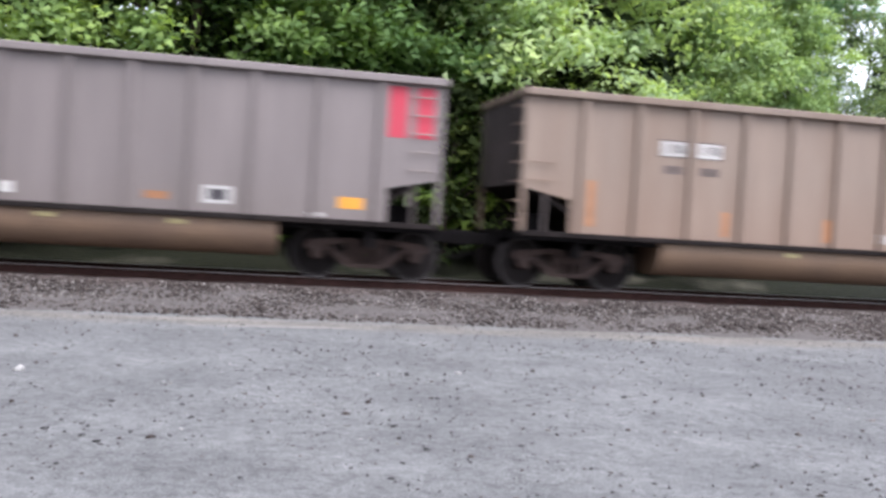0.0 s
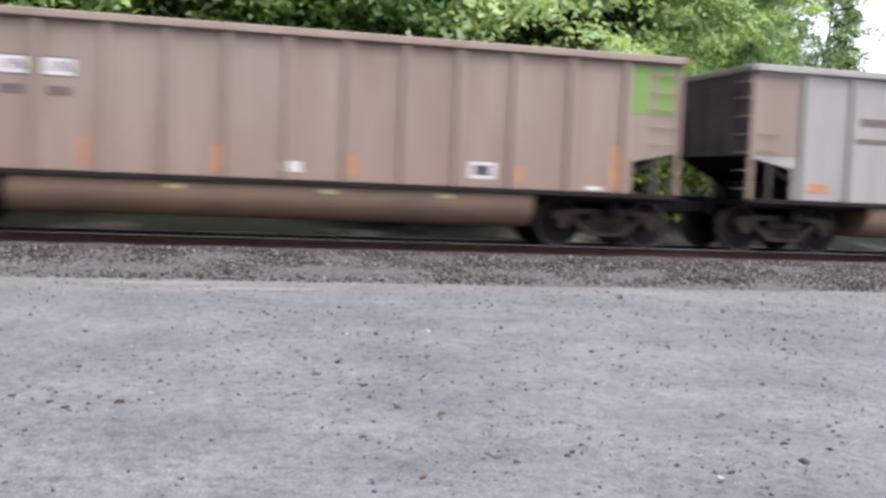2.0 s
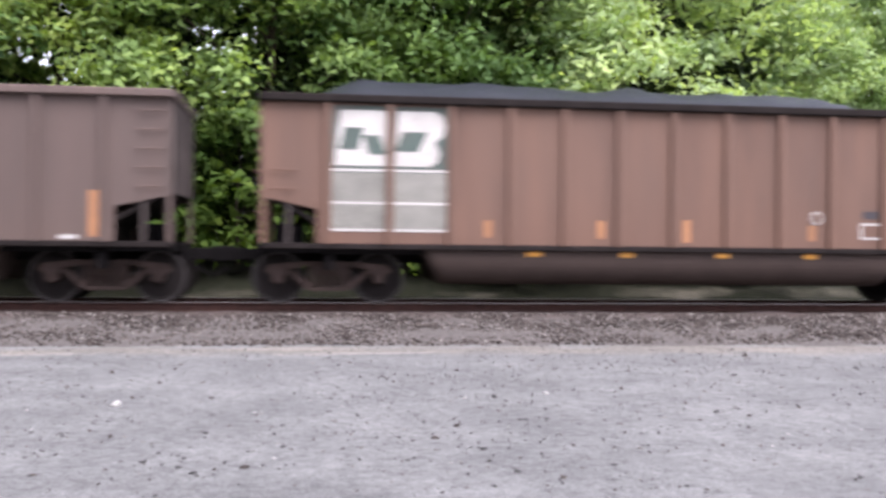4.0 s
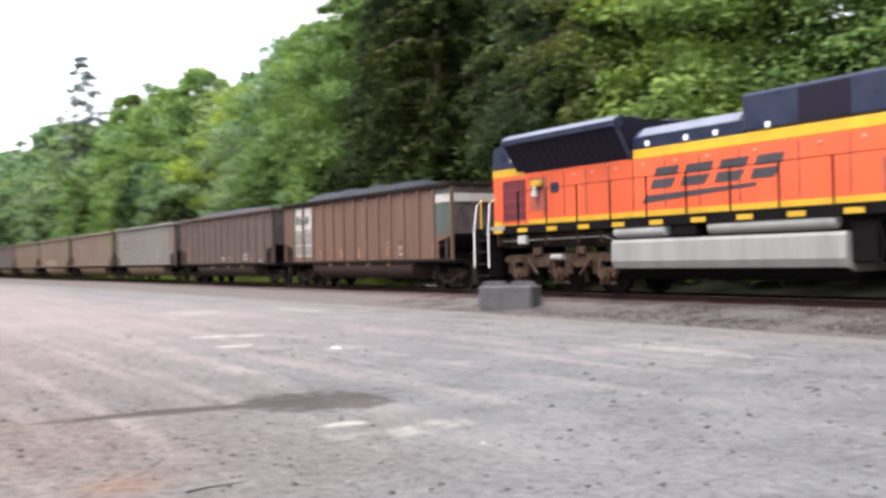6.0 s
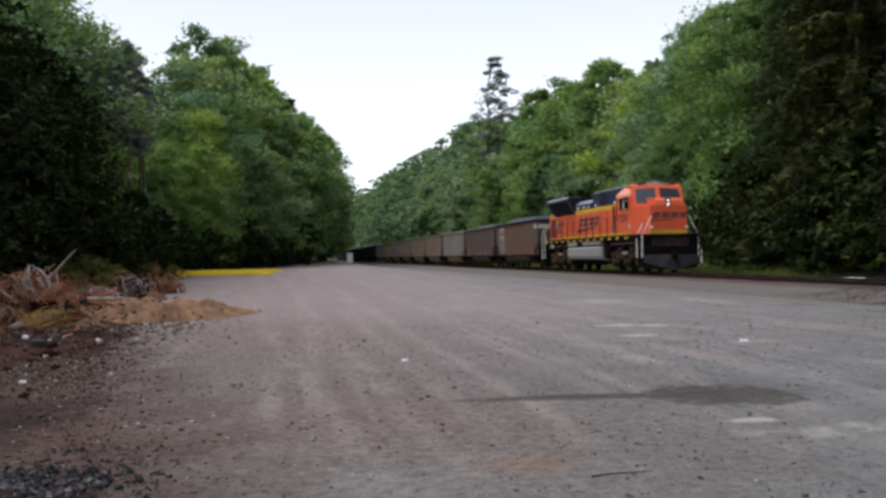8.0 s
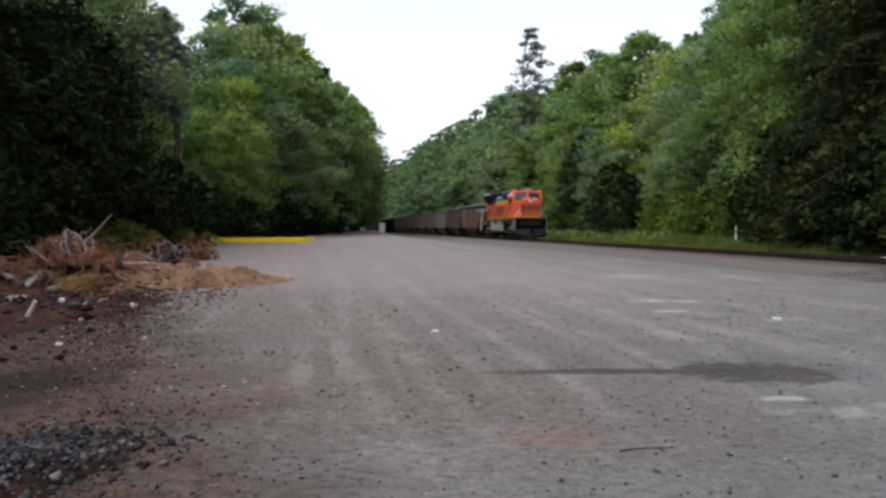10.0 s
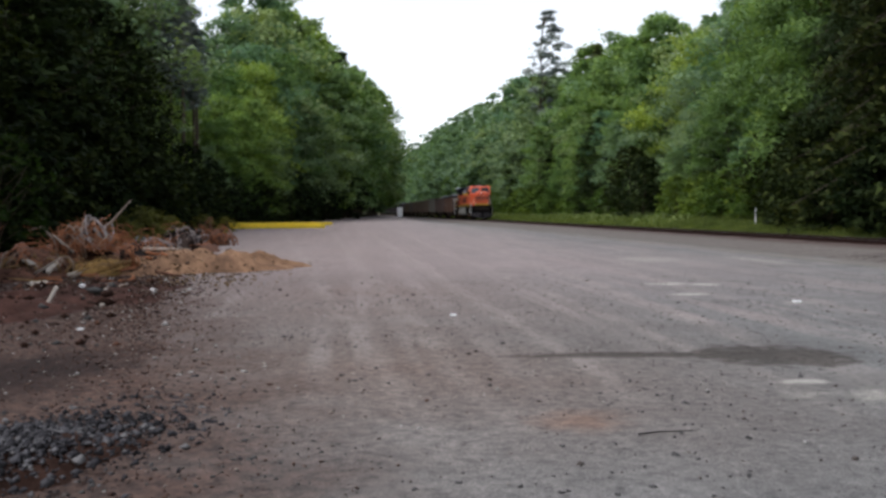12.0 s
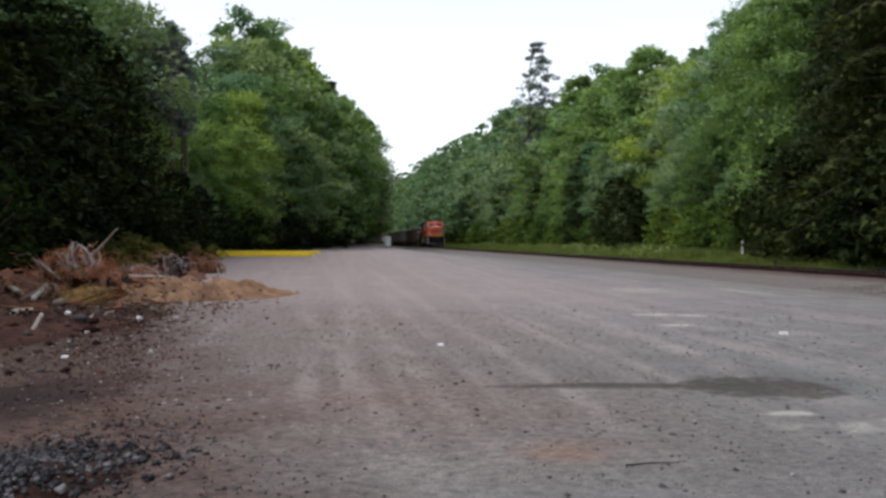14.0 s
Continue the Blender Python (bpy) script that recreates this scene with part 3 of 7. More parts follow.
faces = [(i * ny + j, (i + 1) * ny + j, (i + 1) * ny + j + 1, i * ny + j + 1) for i in range(len(gx) - 1) for j in range(ny - 1)]
ground = tagged(new("ground", sheet_mesh("ground", verts, faces, M_GROUND)), "grey compacted gravel lot with brown dirt and grass past the track", "ground", kind="structure")


def shoulder(y):
    pts = ((14.6, -0.06), (15.2, 0.0), (16.3, 0.11), (17.3, 0.25), (17.7, 0.265), (20.9, 0.265), (21.3, 0.24), (22.6, 0.02), (23.2, -0.1))
    for (a, za), (b, zb) in zip(pts, pts[1:]):
        if y <= b:
            return za + (zb - za) * (y - a) / (b - a)
    return -0.2


by = steps(14.6, 17.8, 0.16) + [18.2, 18.8, 19.3, 19.9, 20.5, 20.9, 21.3, 21.9, 22.6, 23.2]
bx = steps(-520, -60, 8) + steps(-60, -32, 1.5) + steps(-32, 16, 0.2) + steps(16, 60, 3) + steps(60, 301, 12)
verts = [(x, y + 0.12 * noise.noise((x * 0.5, y, 7)), shoulder(y) + 0.04 * noise.noise((x * 1.1, y * 1.1, 1)) + 0.015 * noise.noise((x * 5, y * 5, 2))) for x in bx for y in by]
ny = len(by)
faces = [(i * ny + j, (i + 1) * ny + j, (i + 1) * ny + j + 1, i * ny + j + 1) for i in range(len(bx) - 1) for j in range(ny - 1)]
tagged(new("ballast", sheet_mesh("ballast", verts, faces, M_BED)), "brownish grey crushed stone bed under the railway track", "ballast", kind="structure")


def fill_mesh(name, co, quads, mat):
    """A mesh from arrays of places (n, 3) and faces (m, k)."""
    me = bpy.data.meshes.new(name)
    me.vertices.add(len(co))
    me.vertices.foreach_set("co", np.asarray(co, np.float32).ravel())
    k = quads.shape[1]
    me.loops.add(quads.size)
    me.loops.foreach_set("vertex_index", quads.astype(np.int32).ravel())
    me.polygons.add(len(quads))
    me.polygons.foreach_set("loop_start", np.arange(0, quads.size, k, dtype=np.int32))
    me.polygons.foreach_set("loop_total", np.full(len(quads), k, dtype=np.int32))
    me.materials.append(mat)
    me.update(calc_edges=True)
    return me


OCTA = np.array([(1, 0, 0), (-1, 0, 0), (0, 1, 0), (0, -1, 0), (0, 0, 1), (0, 0, -1)], float)
OCTF = np.array([(0, 2, 4), (2, 1, 4), (1, 3, 4), (3, 0, 4), (2, 0, 5), (1, 2, 5), (3, 1, 5), (0, 3, 5)])


def stones(name, places, sizes, mat, label, seed, flat=0.65):
    """Many loose angular stones as one mesh."""
    rng = np.random.default_rng(seed)
    n = len(places)
    shape = OCTA[None] * rng.uniform(0.6, 1.25, (n, 6, 1)) + rng.normal(0, 0.3, (n, 6, 3))
    a = rng.uniform(0, 6.28, n)
    ca, sa = np.cos(a), np.sin(a)
    x = shape[..., 0] * ca[:, None] - shape[..., 1] * sa[:, None]
    y = shape[..., 0] * sa[:, None] + shape[..., 1] * ca[:, None]
    co = np.stack([x, y, shape[..., 2] * flat], -1) * sizes[:, None, None] + places[:, None, :]
    f = (OCTF[None] + 6 * np.arange(n)[:, None, None]).reshape(-1, 3)
    return tagged(new(name, fill_mesh(name, co.reshape(-1, 3), f, mat)), label, "stones", kind="stuff")


rng = np.random.default_rng(5)
n = 30000
px = 15.0 - 46.0 * rng.uniform(0, 1, n) ** 1.6
py = 15.0 + 2.9 * rng.uniform(0, 1, n) ** 0.8
stones("ballast_stones", np.stack([px, py, np.array([shoulder(y) for y in py]) + 0.005], -1), rng.uniform(0.018, 0.043, n) * np.clip(1.25 + px / 40, 0.5, 1.0), M_CRUSHED, "loose crushed stones on the ballast slope", 1)


def lot_places(n, seed, x0, x1, y0, y1):
    r = np.random.default_rng(seed)
    x, y = r.uniform(x0, x1, n), r.uniform(y0, y1, n)
    keep = (x * x + y * y > 5) & (y > [left_edge(a) - 2 for a in x])
    x, y = x[keep], y[keep]
    return np.stack([x, y, [ground_z(a, b) + 0.003 for a, b in zip(x, y)]], -1)


p = lot_places(9000, 11, -24, 13, -6, 14.8)
stones("loose_gravel", p, np.random.default_rng(2).gamma(2.0, 0.004, len(p)) + 0.004, M_CRUSHED, "grey gravel scattered over the lot", 3)
p = lot_places(30000, 12, -22, 13, -6, 14.5)
grouped = np.array([noise.noise((a * 0.45, b * 0.45, 4.0)) + 0.6 * noise.noise((a * 1.7, b * 1.7, 9.0)) for a, b, _ in p])
p = p[grouped + np.random.default_rng(8).uniform(-0.35, 0.35, len(p)) > 0.06 + 0.3 * np.clip((-6.0 - p[:, 0]) / 8.0, 0.0, 1.0)]
stones("dark_gravel", p, np.random.default_rng(4).gamma(1.5, 0.0045, len(p)) + 0.004, M_STONE_DARK, "dark stones scattered over the lot", 5)
p = lot_places(900, 13, -22, 13, -6, 14.5)
stones("pale_gravel", p, np.random.default_rng(6).gamma(1.4, 0.005, len(p)) + 0.003, M_STONE_PALE, "pale stones scattered over the lot", 7)

track = thing("railway_track", "single railway track with rusty rails on tarred wooden sleepers", "railway track", kind="structure")
for side in (-1, 1):
    y = TRACK_Y + side * 0.755
    g = Geo().prism([(y - 0.075, 0.25), (y + 0.075, 0.25), (y + 0.075, 0.265), (y + 0.012, 0.285), (y + 0.012, 0.38), (y + 0.036, 0.39), (y + 0.036, 0.412),
                     (y - 0.036, 0.412), (y - 0.036, 0.39), (y - 0.012, 0.38), (y - 0.012, 0.285), (y - 0.075, 0.265)], -520, 300, 'x')
    rail = part("rail", g, M_RAIL, track)
    part("rail_head", Geo().box(-520, 300, y - 0.03, y + 0.03, 0.412, RAIL_Z), M_RAILTOP, rail, "polished running surface")

# ---- woods ----
def leaf_cards(centres, sizes, seed, up=0.5, long=1.35, droop=0.0, facing=None):
    """Small pointed leaves: places (n, 3), sizes (n,); facing: which way each one turns its upper side."""
    r = np.random.default_rng(seed)
    n = len(centres)
    d = r.normal(0, 1, (n, 3))
    d[:, 2] = d[:, 2] * 0.5 - droop
    d /= np.linalg.norm(d, axis=1)[:, None]
    nn = r.normal(0, 1, (n, 3))
    nn[:, 2] = np.abs(nn[:, 2]) + up
    if facing is not None:
        nn = nn * 0.24 + facing * 1.25
    s = np.cross(d, nn)
    s /= np.linalg.norm(s, axis=1)[:, None] + 1e-9
    k = np.cross(s, d)
    L, Wd = sizes[:, None] * long * 1.1, sizes[:, None] * 1.1
    co = np.stack([centres - d * L * 0.45 - s * Wd * 0.42, centres - d * L * 0.3 + s * Wd * 0.5 + k * Wd * 0.1, centres + d * L * 0.6], 1)
    return co.reshape(-1, 3), np.arange(3 * n).reshape(-1, 3)


def crown_points(H, base, R, boughs, per, seed, wide=0.5, lump=3.6, twigs=8):
    """Leaves in tufts on drooping boughs, tier over tier; wide: how low the crown is broadest.
    Gives the leaves' places, the way they face and the boughs' middles."""
    r = np.random.default_rng(seed)
    h = base + (H - base) * (np.arange(boughs) + r.uniform(0, 1, boughs)) / boughs
    u = (h - base) / (H - base)
    prof = np.where(u < wide, 0.7 + 0.3 * (u / wide), np.maximum(0.05, 1 - ((u - wide) / (1.02 - wide)) ** 1.7) ** 0.75)
    a = np.arange(boughs) * 2.39996 + r.normal(0, 0.35, boughs)
    lobes = 1 + 0.2 * np.sin(3 * a + seed) + 0.17 * np.sin(2 * a + h * 1.3)
    rad = R * prof * lobes * (0.5 + 0.5 * r.uniform(0, 1, boughs) ** 0.5)
    size = r.uniform(0.55, 1.25, boughs) * R / lump * (0.5 + 0.5 * prof)
    out = np.stack([np.cos(a), np.sin(a), np.zeros(boughs)], -1)
    side = np.stack([-np.sin(a), np.cos(a), np.zeros(boughs)], -1)
    c = out * rad[:, None] + np.array([0, 0, 1.0]) * h[:, None]
    # tufts over each bough: a shallow dome that hangs down towards its outer edge
    q = r.uniform(-1, 1, (boughs, twigs))
    w = r.uniform(-1, 1, (boughs, twigs)) * np.sqrt(1 - 0.7 * q ** 2)
    rise = 0.34 * (1 - q ** 2) * (1 - w ** 2) - 0.3 * np.maximum(0, q) ** 2 - 0.22 * w ** 2 + r.normal(0, 0.14, (boughs, twigs))
    z = size[:, None]
    tuft = c[:, None] + out[:, None] * (q * z * 1.15)[..., None] + side[:, None] * (w * z * 1.2)[..., None] + np.array([0, 0, 1.0]) * (rise * z)[..., None]
    n = max(1, per // twigs)
    spread = (z * r.uniform(0.2, 0.42, (boughs, twigs)))[..., None, None]
    off = r.normal(0, 1, (boughs, twigs, n, 3)) * spread * np.array([1, 1, 0.55])
    far = off / (np.linalg.norm(off, axis=-1, keepdims=True) + 1e-9)
    face = far * 0.65 + out[:, None, None] * 0.5 + np.array([0, 0, 0.62])
    face /= np.linalg.norm(face, axis=-1, keepdims=True)
    return (tuft[:, :, None] + off).reshape(-1, 3), face.reshape(-1, 3), c


def trunk_geo(H, r0, limbs, clump, seed, forks=1):
    rnd = random.Random(seed)
    g = Geo()
    pts, x, y = [], 0.0, 0.0
    for i in range(8):
        pts.append((x, y, H * 0.9 * i / 7))
        x += rnd.uniform(-0.02, 0.02) * H
        y += rnd.uniform(-0.02, 0.02) * H
    pts[0] = (0, 0, -0.3)
    g.tube(pts, [r0 * (1.25 if i == 0 else 1 - 0.12 * i) for i in range(8)], 7)
    for i in range(limbs):
        t = clump[rnd.randrange(len(clump))]
        z = max(H * 0.08, t[2] - rnd.uniform(0.8, 2.5))
        k = min(6, int(z / (H * 0.9) * 7))
        f = z / (H * 0.9) * 7 - k
        s = Vector(pts[k]).lerp(Vector(pts[k + 1]), f)
        e = Vector(t)
        mid = s.lerp(e, 0.5) + Vector((rnd.uniform(-.3, .3), rnd.uniform(-.3, .3), 0.25))
        g.tube([s, mid, e], [r0 * 0.35, r0 * 0.2, r0 * 0.06], 5)
    return g


def broadleaf(label, H, base, R, clumps, per, leaf, mat, seed, wide=0.5, limbs=16, r0=0.2, name="tree", category="tree", at=None, lump=3.6):
    t = thing(name, label, category, at=at)
    pts, face, c = crown_points(H, base, R, clumps, per, seed, wide, lump)
    r = np.random.default_rng(seed + 1)
    part("trunk", trunk_geo(H, r0, limbs, c, seed), M_BARK, t, smooth=True)
    co, f = leaf_cards(pts, leaf * r.uniform(0.65, 1.35, len(pts)), seed + 2, facing=face, long=1.6, droop=0.25)
    me = fill_mesh("crown", co, f, mat)
    ob = new("crown", me)
    ob.parent = t
    return t


def conifer(label, H, R, whorls, per, leaf, seed, at=None, base=0.08, ragged=0.3, mat=None):
    t = thing("conifer_tree", label, "tree", at=at)
    r = np.random.default_rng(seed)
    g = Geo().tube([(0, 0, -0.3), (0, 0, H * 0.5), (0.1, 0, H * 0.98)], [H * 0.013, H * 0.007, 0.03], 7)
    pts = []
    for i in range(whorls):
        u = base + (1 - base) * (i + r.uniform(0, 0.6)) / whorls
        for k in range(5):
            a = r.uniform(0, 6.283)
            L = R * (1 - u) ** 0.75 * r.uniform(1 - ragged, 1 + ragged) + 0.4
            z = min(0.985, max(base, u + r.normal(0, 0.6 / whorls))) * H
            d = np.array([math.cos(a), math.sin(a), 0])
            tip = d * L + np.array([0, 0, z - 0.28 * L])
            g.tube([(0, 0, z), tuple(d * L * 0.5 + np.array([0, 0, z])), tuple(tip)], [0.035, 0.02, 0.008], 4, caps=False)
            s = r.uniform(0.0, 1.05, per)
            p = d[None] * (L * s)[:, None] + np.array([0, 0, z]) - np.array([0, 0, 1.0]) * (0.28 * L * s * s)[:, None]
            p += r.normal(0, 0.16, (per, 3)) * (0.4 + L * 0.22) * np.array([1, 1, 0.5])
            p[:, 2] -= np.abs(r.normal(0, 0.22, per)) * (0.3 + 0.3 * L)
            pts.append(p)
    part("trunk", g, M_BARK, t, smooth=True)
    pts = np.concatenate(pts)
    co, f = leaf_cards(pts, leaf * r.uniform(0.7, 1.3, len(pts)), seed + 3, 0.3, 1.9, 0.35)
    ob = new("crown", fill_mesh("crown", co, f, mat or M_NEEDLE))
    ob.parent = t
    return t


NEAR = [broadleaf("tall broadleaf tree with bright green leaves beside the track", 16.5, 2.0, 4.2, 72, 880, 0.14, M_LEAF, 21, 0.42, 22, lump=2.7),
        broadleaf("leafy green maple tree behind the railway track", 17.5, 2.6, 4.6, 74, 900, 0.145, M_LEAF, 33, 0.5, 22, lump=2.6),
        broadleaf("broadleaf tree with grey green leaves at the wood's edge", 16.0, 1.8, 3.9, 70, 860, 0.135, M_LEAF, 47, 0.38, 22, lump=2.6)]
PALE = [broadleaf("maple tree at the wood's end, leaf colour paled for haze", 16.5, 1.6, 4.3, 60, 800, 0.145, M_LEAFHAZE, 23, 0.45, 22, lump=2.5),
        broadleaf("broadleaf tree at the wood's end, leaf colour paled for haze", 16.5, 2.2, 4.4, 60, 800, 0.145, M_LEAFHAZE, 35, 0.5, 22, lump=2.6)]
SHADY = [broadleaf("deep green maple tree behind the railway track", 17.0, 2.0, 4.4, 66, 800, 0.145, M_LEAFDEEP, 25, 0.45, 22, lump=2.6),
         broadleaf("deep green broadleaf tree at the wood's edge", 16.5, 1.6, 4.1, 64, 800, 0.145, M_LEAFDEEP, 29, 0.4, 22, lump=2.5)]
MID = [broadleaf("green alder tree on the wooded slope", 18.0, 2.6, 4.2, 32, 420, 0.2, M_LEAF2, 51, 0.45, 12, lump=2.1),
       broadleaf("light green broadleaf tree on the wooded slope", 17.0, 1.8, 4.6, 32, 430, 0.2, M_LEAF3, 52, 0.5, 12, lump=2.0),
       broadleaf("rounded maple tree on the wooded slope", 16.0, 1.6, 4.6, 30, 430, 0.2, M_LEAF4, 53, 0.5, 12, lump=2.0),
       broadleaf("dark green broadleaf tree on the wooded slope", 17.5, 1.8, 4.3, 32, 400, 0.2, M_LEAFDEEP, 54, 0.42, 12, lump=2.1)]
FAR = [broadleaf("green broadleaf tree in the wood along the line", 19.0, 1.6, 4.2, 24, 300, 0.29, M_LEAF3, 61, 0.45, 8, lump=1.95),
       broadleaf("rounded green broadleaf tree in the wood", 18.0, 1.6, 4.7, 24, 300, 0.29, M_LEAF3, 62, 0.55, 8, lump=1.9),
       broadleaf("slender green broadleaf tree in the wood", 20.0, 2.0, 3.7, 24, 290, 0.28, M_LEAF2, 63, 0.5, 8, lump=1.95),
       broadleaf("dark green slender tree in the wood", 19.5, 1.8, 3.6, 24, 290, 0.28, M_LEAFDEEP, 64, 0.36, 8, lump=2.0)]
FIR = [conifer("olive brown drooping conifer at the wood's edge", 20.0, 4.6, 38, 230, 0.135, 71),
       conifer("dark green conifer tree in the wood", 22.0, 3.2, 40, 70, 0.22, 72, ragged=0.4),
       broadleaf("tall ragged fir standing above the wood", 24.0, 10.0, 1.9, 24, 260, 0.2, M_FIRHAZE, 79, 0.6, 26, 0.2, "conifer_tree", "tree", lump=2.0)]
CEDAR = [conifer("drooping cedar at the wood's edge, leaves darkened for shade", 19.0, 4.6, 30, 90, 0.22, 73, base=0.03, mat=M_CEDAR),
         broadleaf("evergreen tree in the wood, leaf colour darkened for shade", 15.0, 0.4, 4.2, 56, 90, 0.27, M_SHADELEAF, 74, 0.4, 14, lump=3.0)]
THIN = conifer("thin airy tree above the wood, needles greyed for haze", 19.0, 2.3, 26, 12, 0.2, 75, base=0.62, ragged=0.8, mat=M_FIRHAZE)
BUSH = [broadleaf("low leafy green shrub beside the track", 3.4, 0.1, 2.0, 34, 60, 0.17, M_SHRUB, 81, 0.3, 8, 0.05, "shrub", "shrub", lump=3.0),
        broadleaf("bright green bushy undergrowth", 2.6, 0.05, 1.7, 30, 56, 0.15, M_SHRUB, 82, 0.25, 6, 0.04, "shrub", "shrub", lump=3.0),
        broadleaf("tall thicket shrub, leaf colour darkened for shade", 5.2, 0.1, 2.3, 44, 62, 0.2, M_SHADELEAF, 83, 0.35, 8, 0.07, "shrub", "shrub", lump=3.0),
        broadleaf("young leafy tree reaching out of the dark wood", 4.6, 1.4, 1.5, 30, 34, 0.11, M_SAPLING, 84, 0.5, 22, 0.05, "sapling", "tree", lump=3.4),
        broadleaf("dull olive undergrowth behind the brush pile", 2.6, 0.05, 1.7, 26, 60, 0.13, M_OLIVE, 86, 0.25, 6, 0.04, "shrub", "shrub", lump=3.0)]
TALL = {}
for k, h in zip(NEAR + PALE + SHADY + MID + FAR + FIR + CEDAR + [THIN], (16.5, 17.5, 16.0, 16.5, 16.5, 17.0, 16.5, 18.0, 17.0, 16.0, 17.5, 19.0, 18.0, 20.0, 19.5, 20.0, 22.0, 24.0, 19.0, 15.0, 19.0)):
    TALL[k.name] = h
used = set()


def skyline(x, y):
    """How high the wood's top stands over (x, y), fitted to the tree line as the camera sees it."""
    az = math.degrees(math.atan2(-x, y))
    el = np.interp(az, (-30, 20, 55, 63.5, 66, 68.6, 71.0, 73.0, 75.2, 77.2, 78.6, 80.6, 82.2, 84.2, 86.0, 86.8, 87.6, 89.2, 91.0, 92.3, 93.5, 95.0, 96.8, 98.4, 99.3, 101, 103.5, 108),
                   (24, 25, 19, 15.0, 12.4, 11.0, 10.4, 9.9, 9.2, 8.5, 7.8, 6.7, 6.1, 5.4, 4.2, 4.6, 6.2, 8.0, 9.3, 10.6, 11.6, 11.8, 9.8, 7.4, 7.8, 9.8, 14, 20))
    return min(33.0, 1.5 + math.hypot(x, y) * math.tan(radians(el)))


def plant(proto, x, y, scale, turn, sink=0.0):
    """Set a tree on the ground: the first time the built one, then copies."""
    m = pose(x, y, ground_z(x, y) - sink, 0, 0, turn) @ Matrix.Scale(scale, 4)
    if proto.name not in used:
        used.add(proto.name)
        proto.matrix_basis = m
        return proto
    loc, rot, sc = m.decompose()
    c = copy_thing(proto, Matrix.LocRotScale(loc, rot, None))
    c.scale = (scale,) * 3
    return c


wood = random.Random(9)
DEEP = []


def deep(x, y, top):
    """A tree of the deep or far wood, joined with the others there: leaves and stem."""
    DEEP.append((x, y, ground_z(x, y), top))


def grow(kind, x, y, share):
    """Plant so that the tree reaches a share of the wood's height there."""
    top = skyline(x, y) * share - ground_z(x, y)
    plant(kind, x, y, max(0.3, min(1.5, top / TALL[kind.name])), wood.uniform(0, 360))


def clear_of_gaps(x, y, wide):
    """Whether a crown at (x, y) leaves open the places where sky shows between the trees."""
    return all(abs(math.degrees(math.atan2(-x, y)) - g) > wide for g in (31.8, 11.0, -18.5))


# behind the track, near stretch
x = 9.0
while x > -62:
    kind = NEAR[int(9.0 - x) // 5 % 3]
    if x > 7:
        kind = PALE[wood.randrange(2)]
    if x < -9:
        kind = SHADY[wood.randrange(2)]
    if -58 < x < -31:
        kind = FIR[0] if wood.random() < 0.8 or x > -46 else CEDAR[0]
    spot_ = (kind, x, 28.6 + wood.uniform(-1.2, 1.6), wood.uniform(0.9, 1.1), wood.uniform(0, 360))
    if x > -10 or clear_of_gaps(x, spot_[2], 5.0):
        plant(*spot_)
    spot_ = (MID[wood.randrange(4)] if x > -40 else FIR[1], x - 2.5, 35.0 + wood.uniform(-1.5, 1.5), wood.uniform(0.85, 1.0), wood.uniform(0, 360))
    if clear_of_gaps(spot_[1], spot_[2], 5.0):
        plant(*spot_)
    spot_ = (x + 1, 41.0 + wood.uniform(-2, 2), wood.uniform(17, 20))
    if clear_of_gaps(spot_[0], spot_[1], 5.0):
        deep(*spot_)
    plant(BUSH[2], x + 1, 31.5 + wood.uniform(-1, 1), wood.uniform(1.3, 1.9), wood.uniform(0, 360))
    if x < -30:
        plant(CEDAR[wood.randrange(2)], x - 1.5, 32.0 + wood.uniform(-1, 1), wood.uniform(0.6, 0.9), wood.uniform(0, 360))
    x -= wood.uniform(4.4, 5.6)
# the clump that ends the wood
for tx, ty, s, k in ((15.5, 40, 0.88, PALE[0]), (20.5, 41, 0.84, PALE[1]), (25.0, 42.5, 0.74, MID[0]), (13, 44, 0.9, PALE[1]), (18, 46, 0.85, PALE[0]), (23, 47, 0.75, MID[1]), (30.6, 44, 0.36, FIR[1]), (12.0, 37.0, 0.85, PALE[0]),
                     (22.5, 39.0, 0.52, PALE[0]), (27.0, 41.0, 0.5, MID[1]), (17.5, 38.0, 0.6, PALE[0])):
    plant(k, tx, ty, s, wood.uniform(0, 360))
# wooded slope along the far stretch: low trees in front, tall ones above
x = -63.0
while x > -200:
    near = x > -140
    step = (5.0 if near else 6.4) + (-x - 62) * 0.008
    pick = MID if near else FAR
    if wood.random() < 0.6:
        grow(pick[wood.randrange(4)], x, 29.8 + wood.uniform(-1.0, 1.4), wood.uniform(0.32, 0.66))
    if wood.random() < 0.85:
        grow(pick[wood.randrange(4)], x - 2.2, 33.2 + wood.uniform(-1.5, 1.5), wood.uniform(0.5, 0.9))
    grow(FIR[1] if wood.random() < 0.06 else (MID if x > -100 else FAR)[wood.randrange(4)], x - 1.0, 37.0 + wood.uniform(-1.8, 1.8), wood.uniform(0.84, 1.04))
    # near-black evergreens here stand for shaded gaps on the slope
    if wood.random() < 0.4:
        grow(CEDAR[1], x + 2.0, 32.0 + wood.uniform(-0.8, 0.8), wood.uniform(0.3, 0.62))
    deep(x + 1.5, 42.5 + wood.uniform(-1.5, 1.5), skyline(x, 42.5) * wood.uniform(0.82, 0.95) - ground_z(x, 42.5))
    x -= step * wood.uniform(0.85, 1.15)
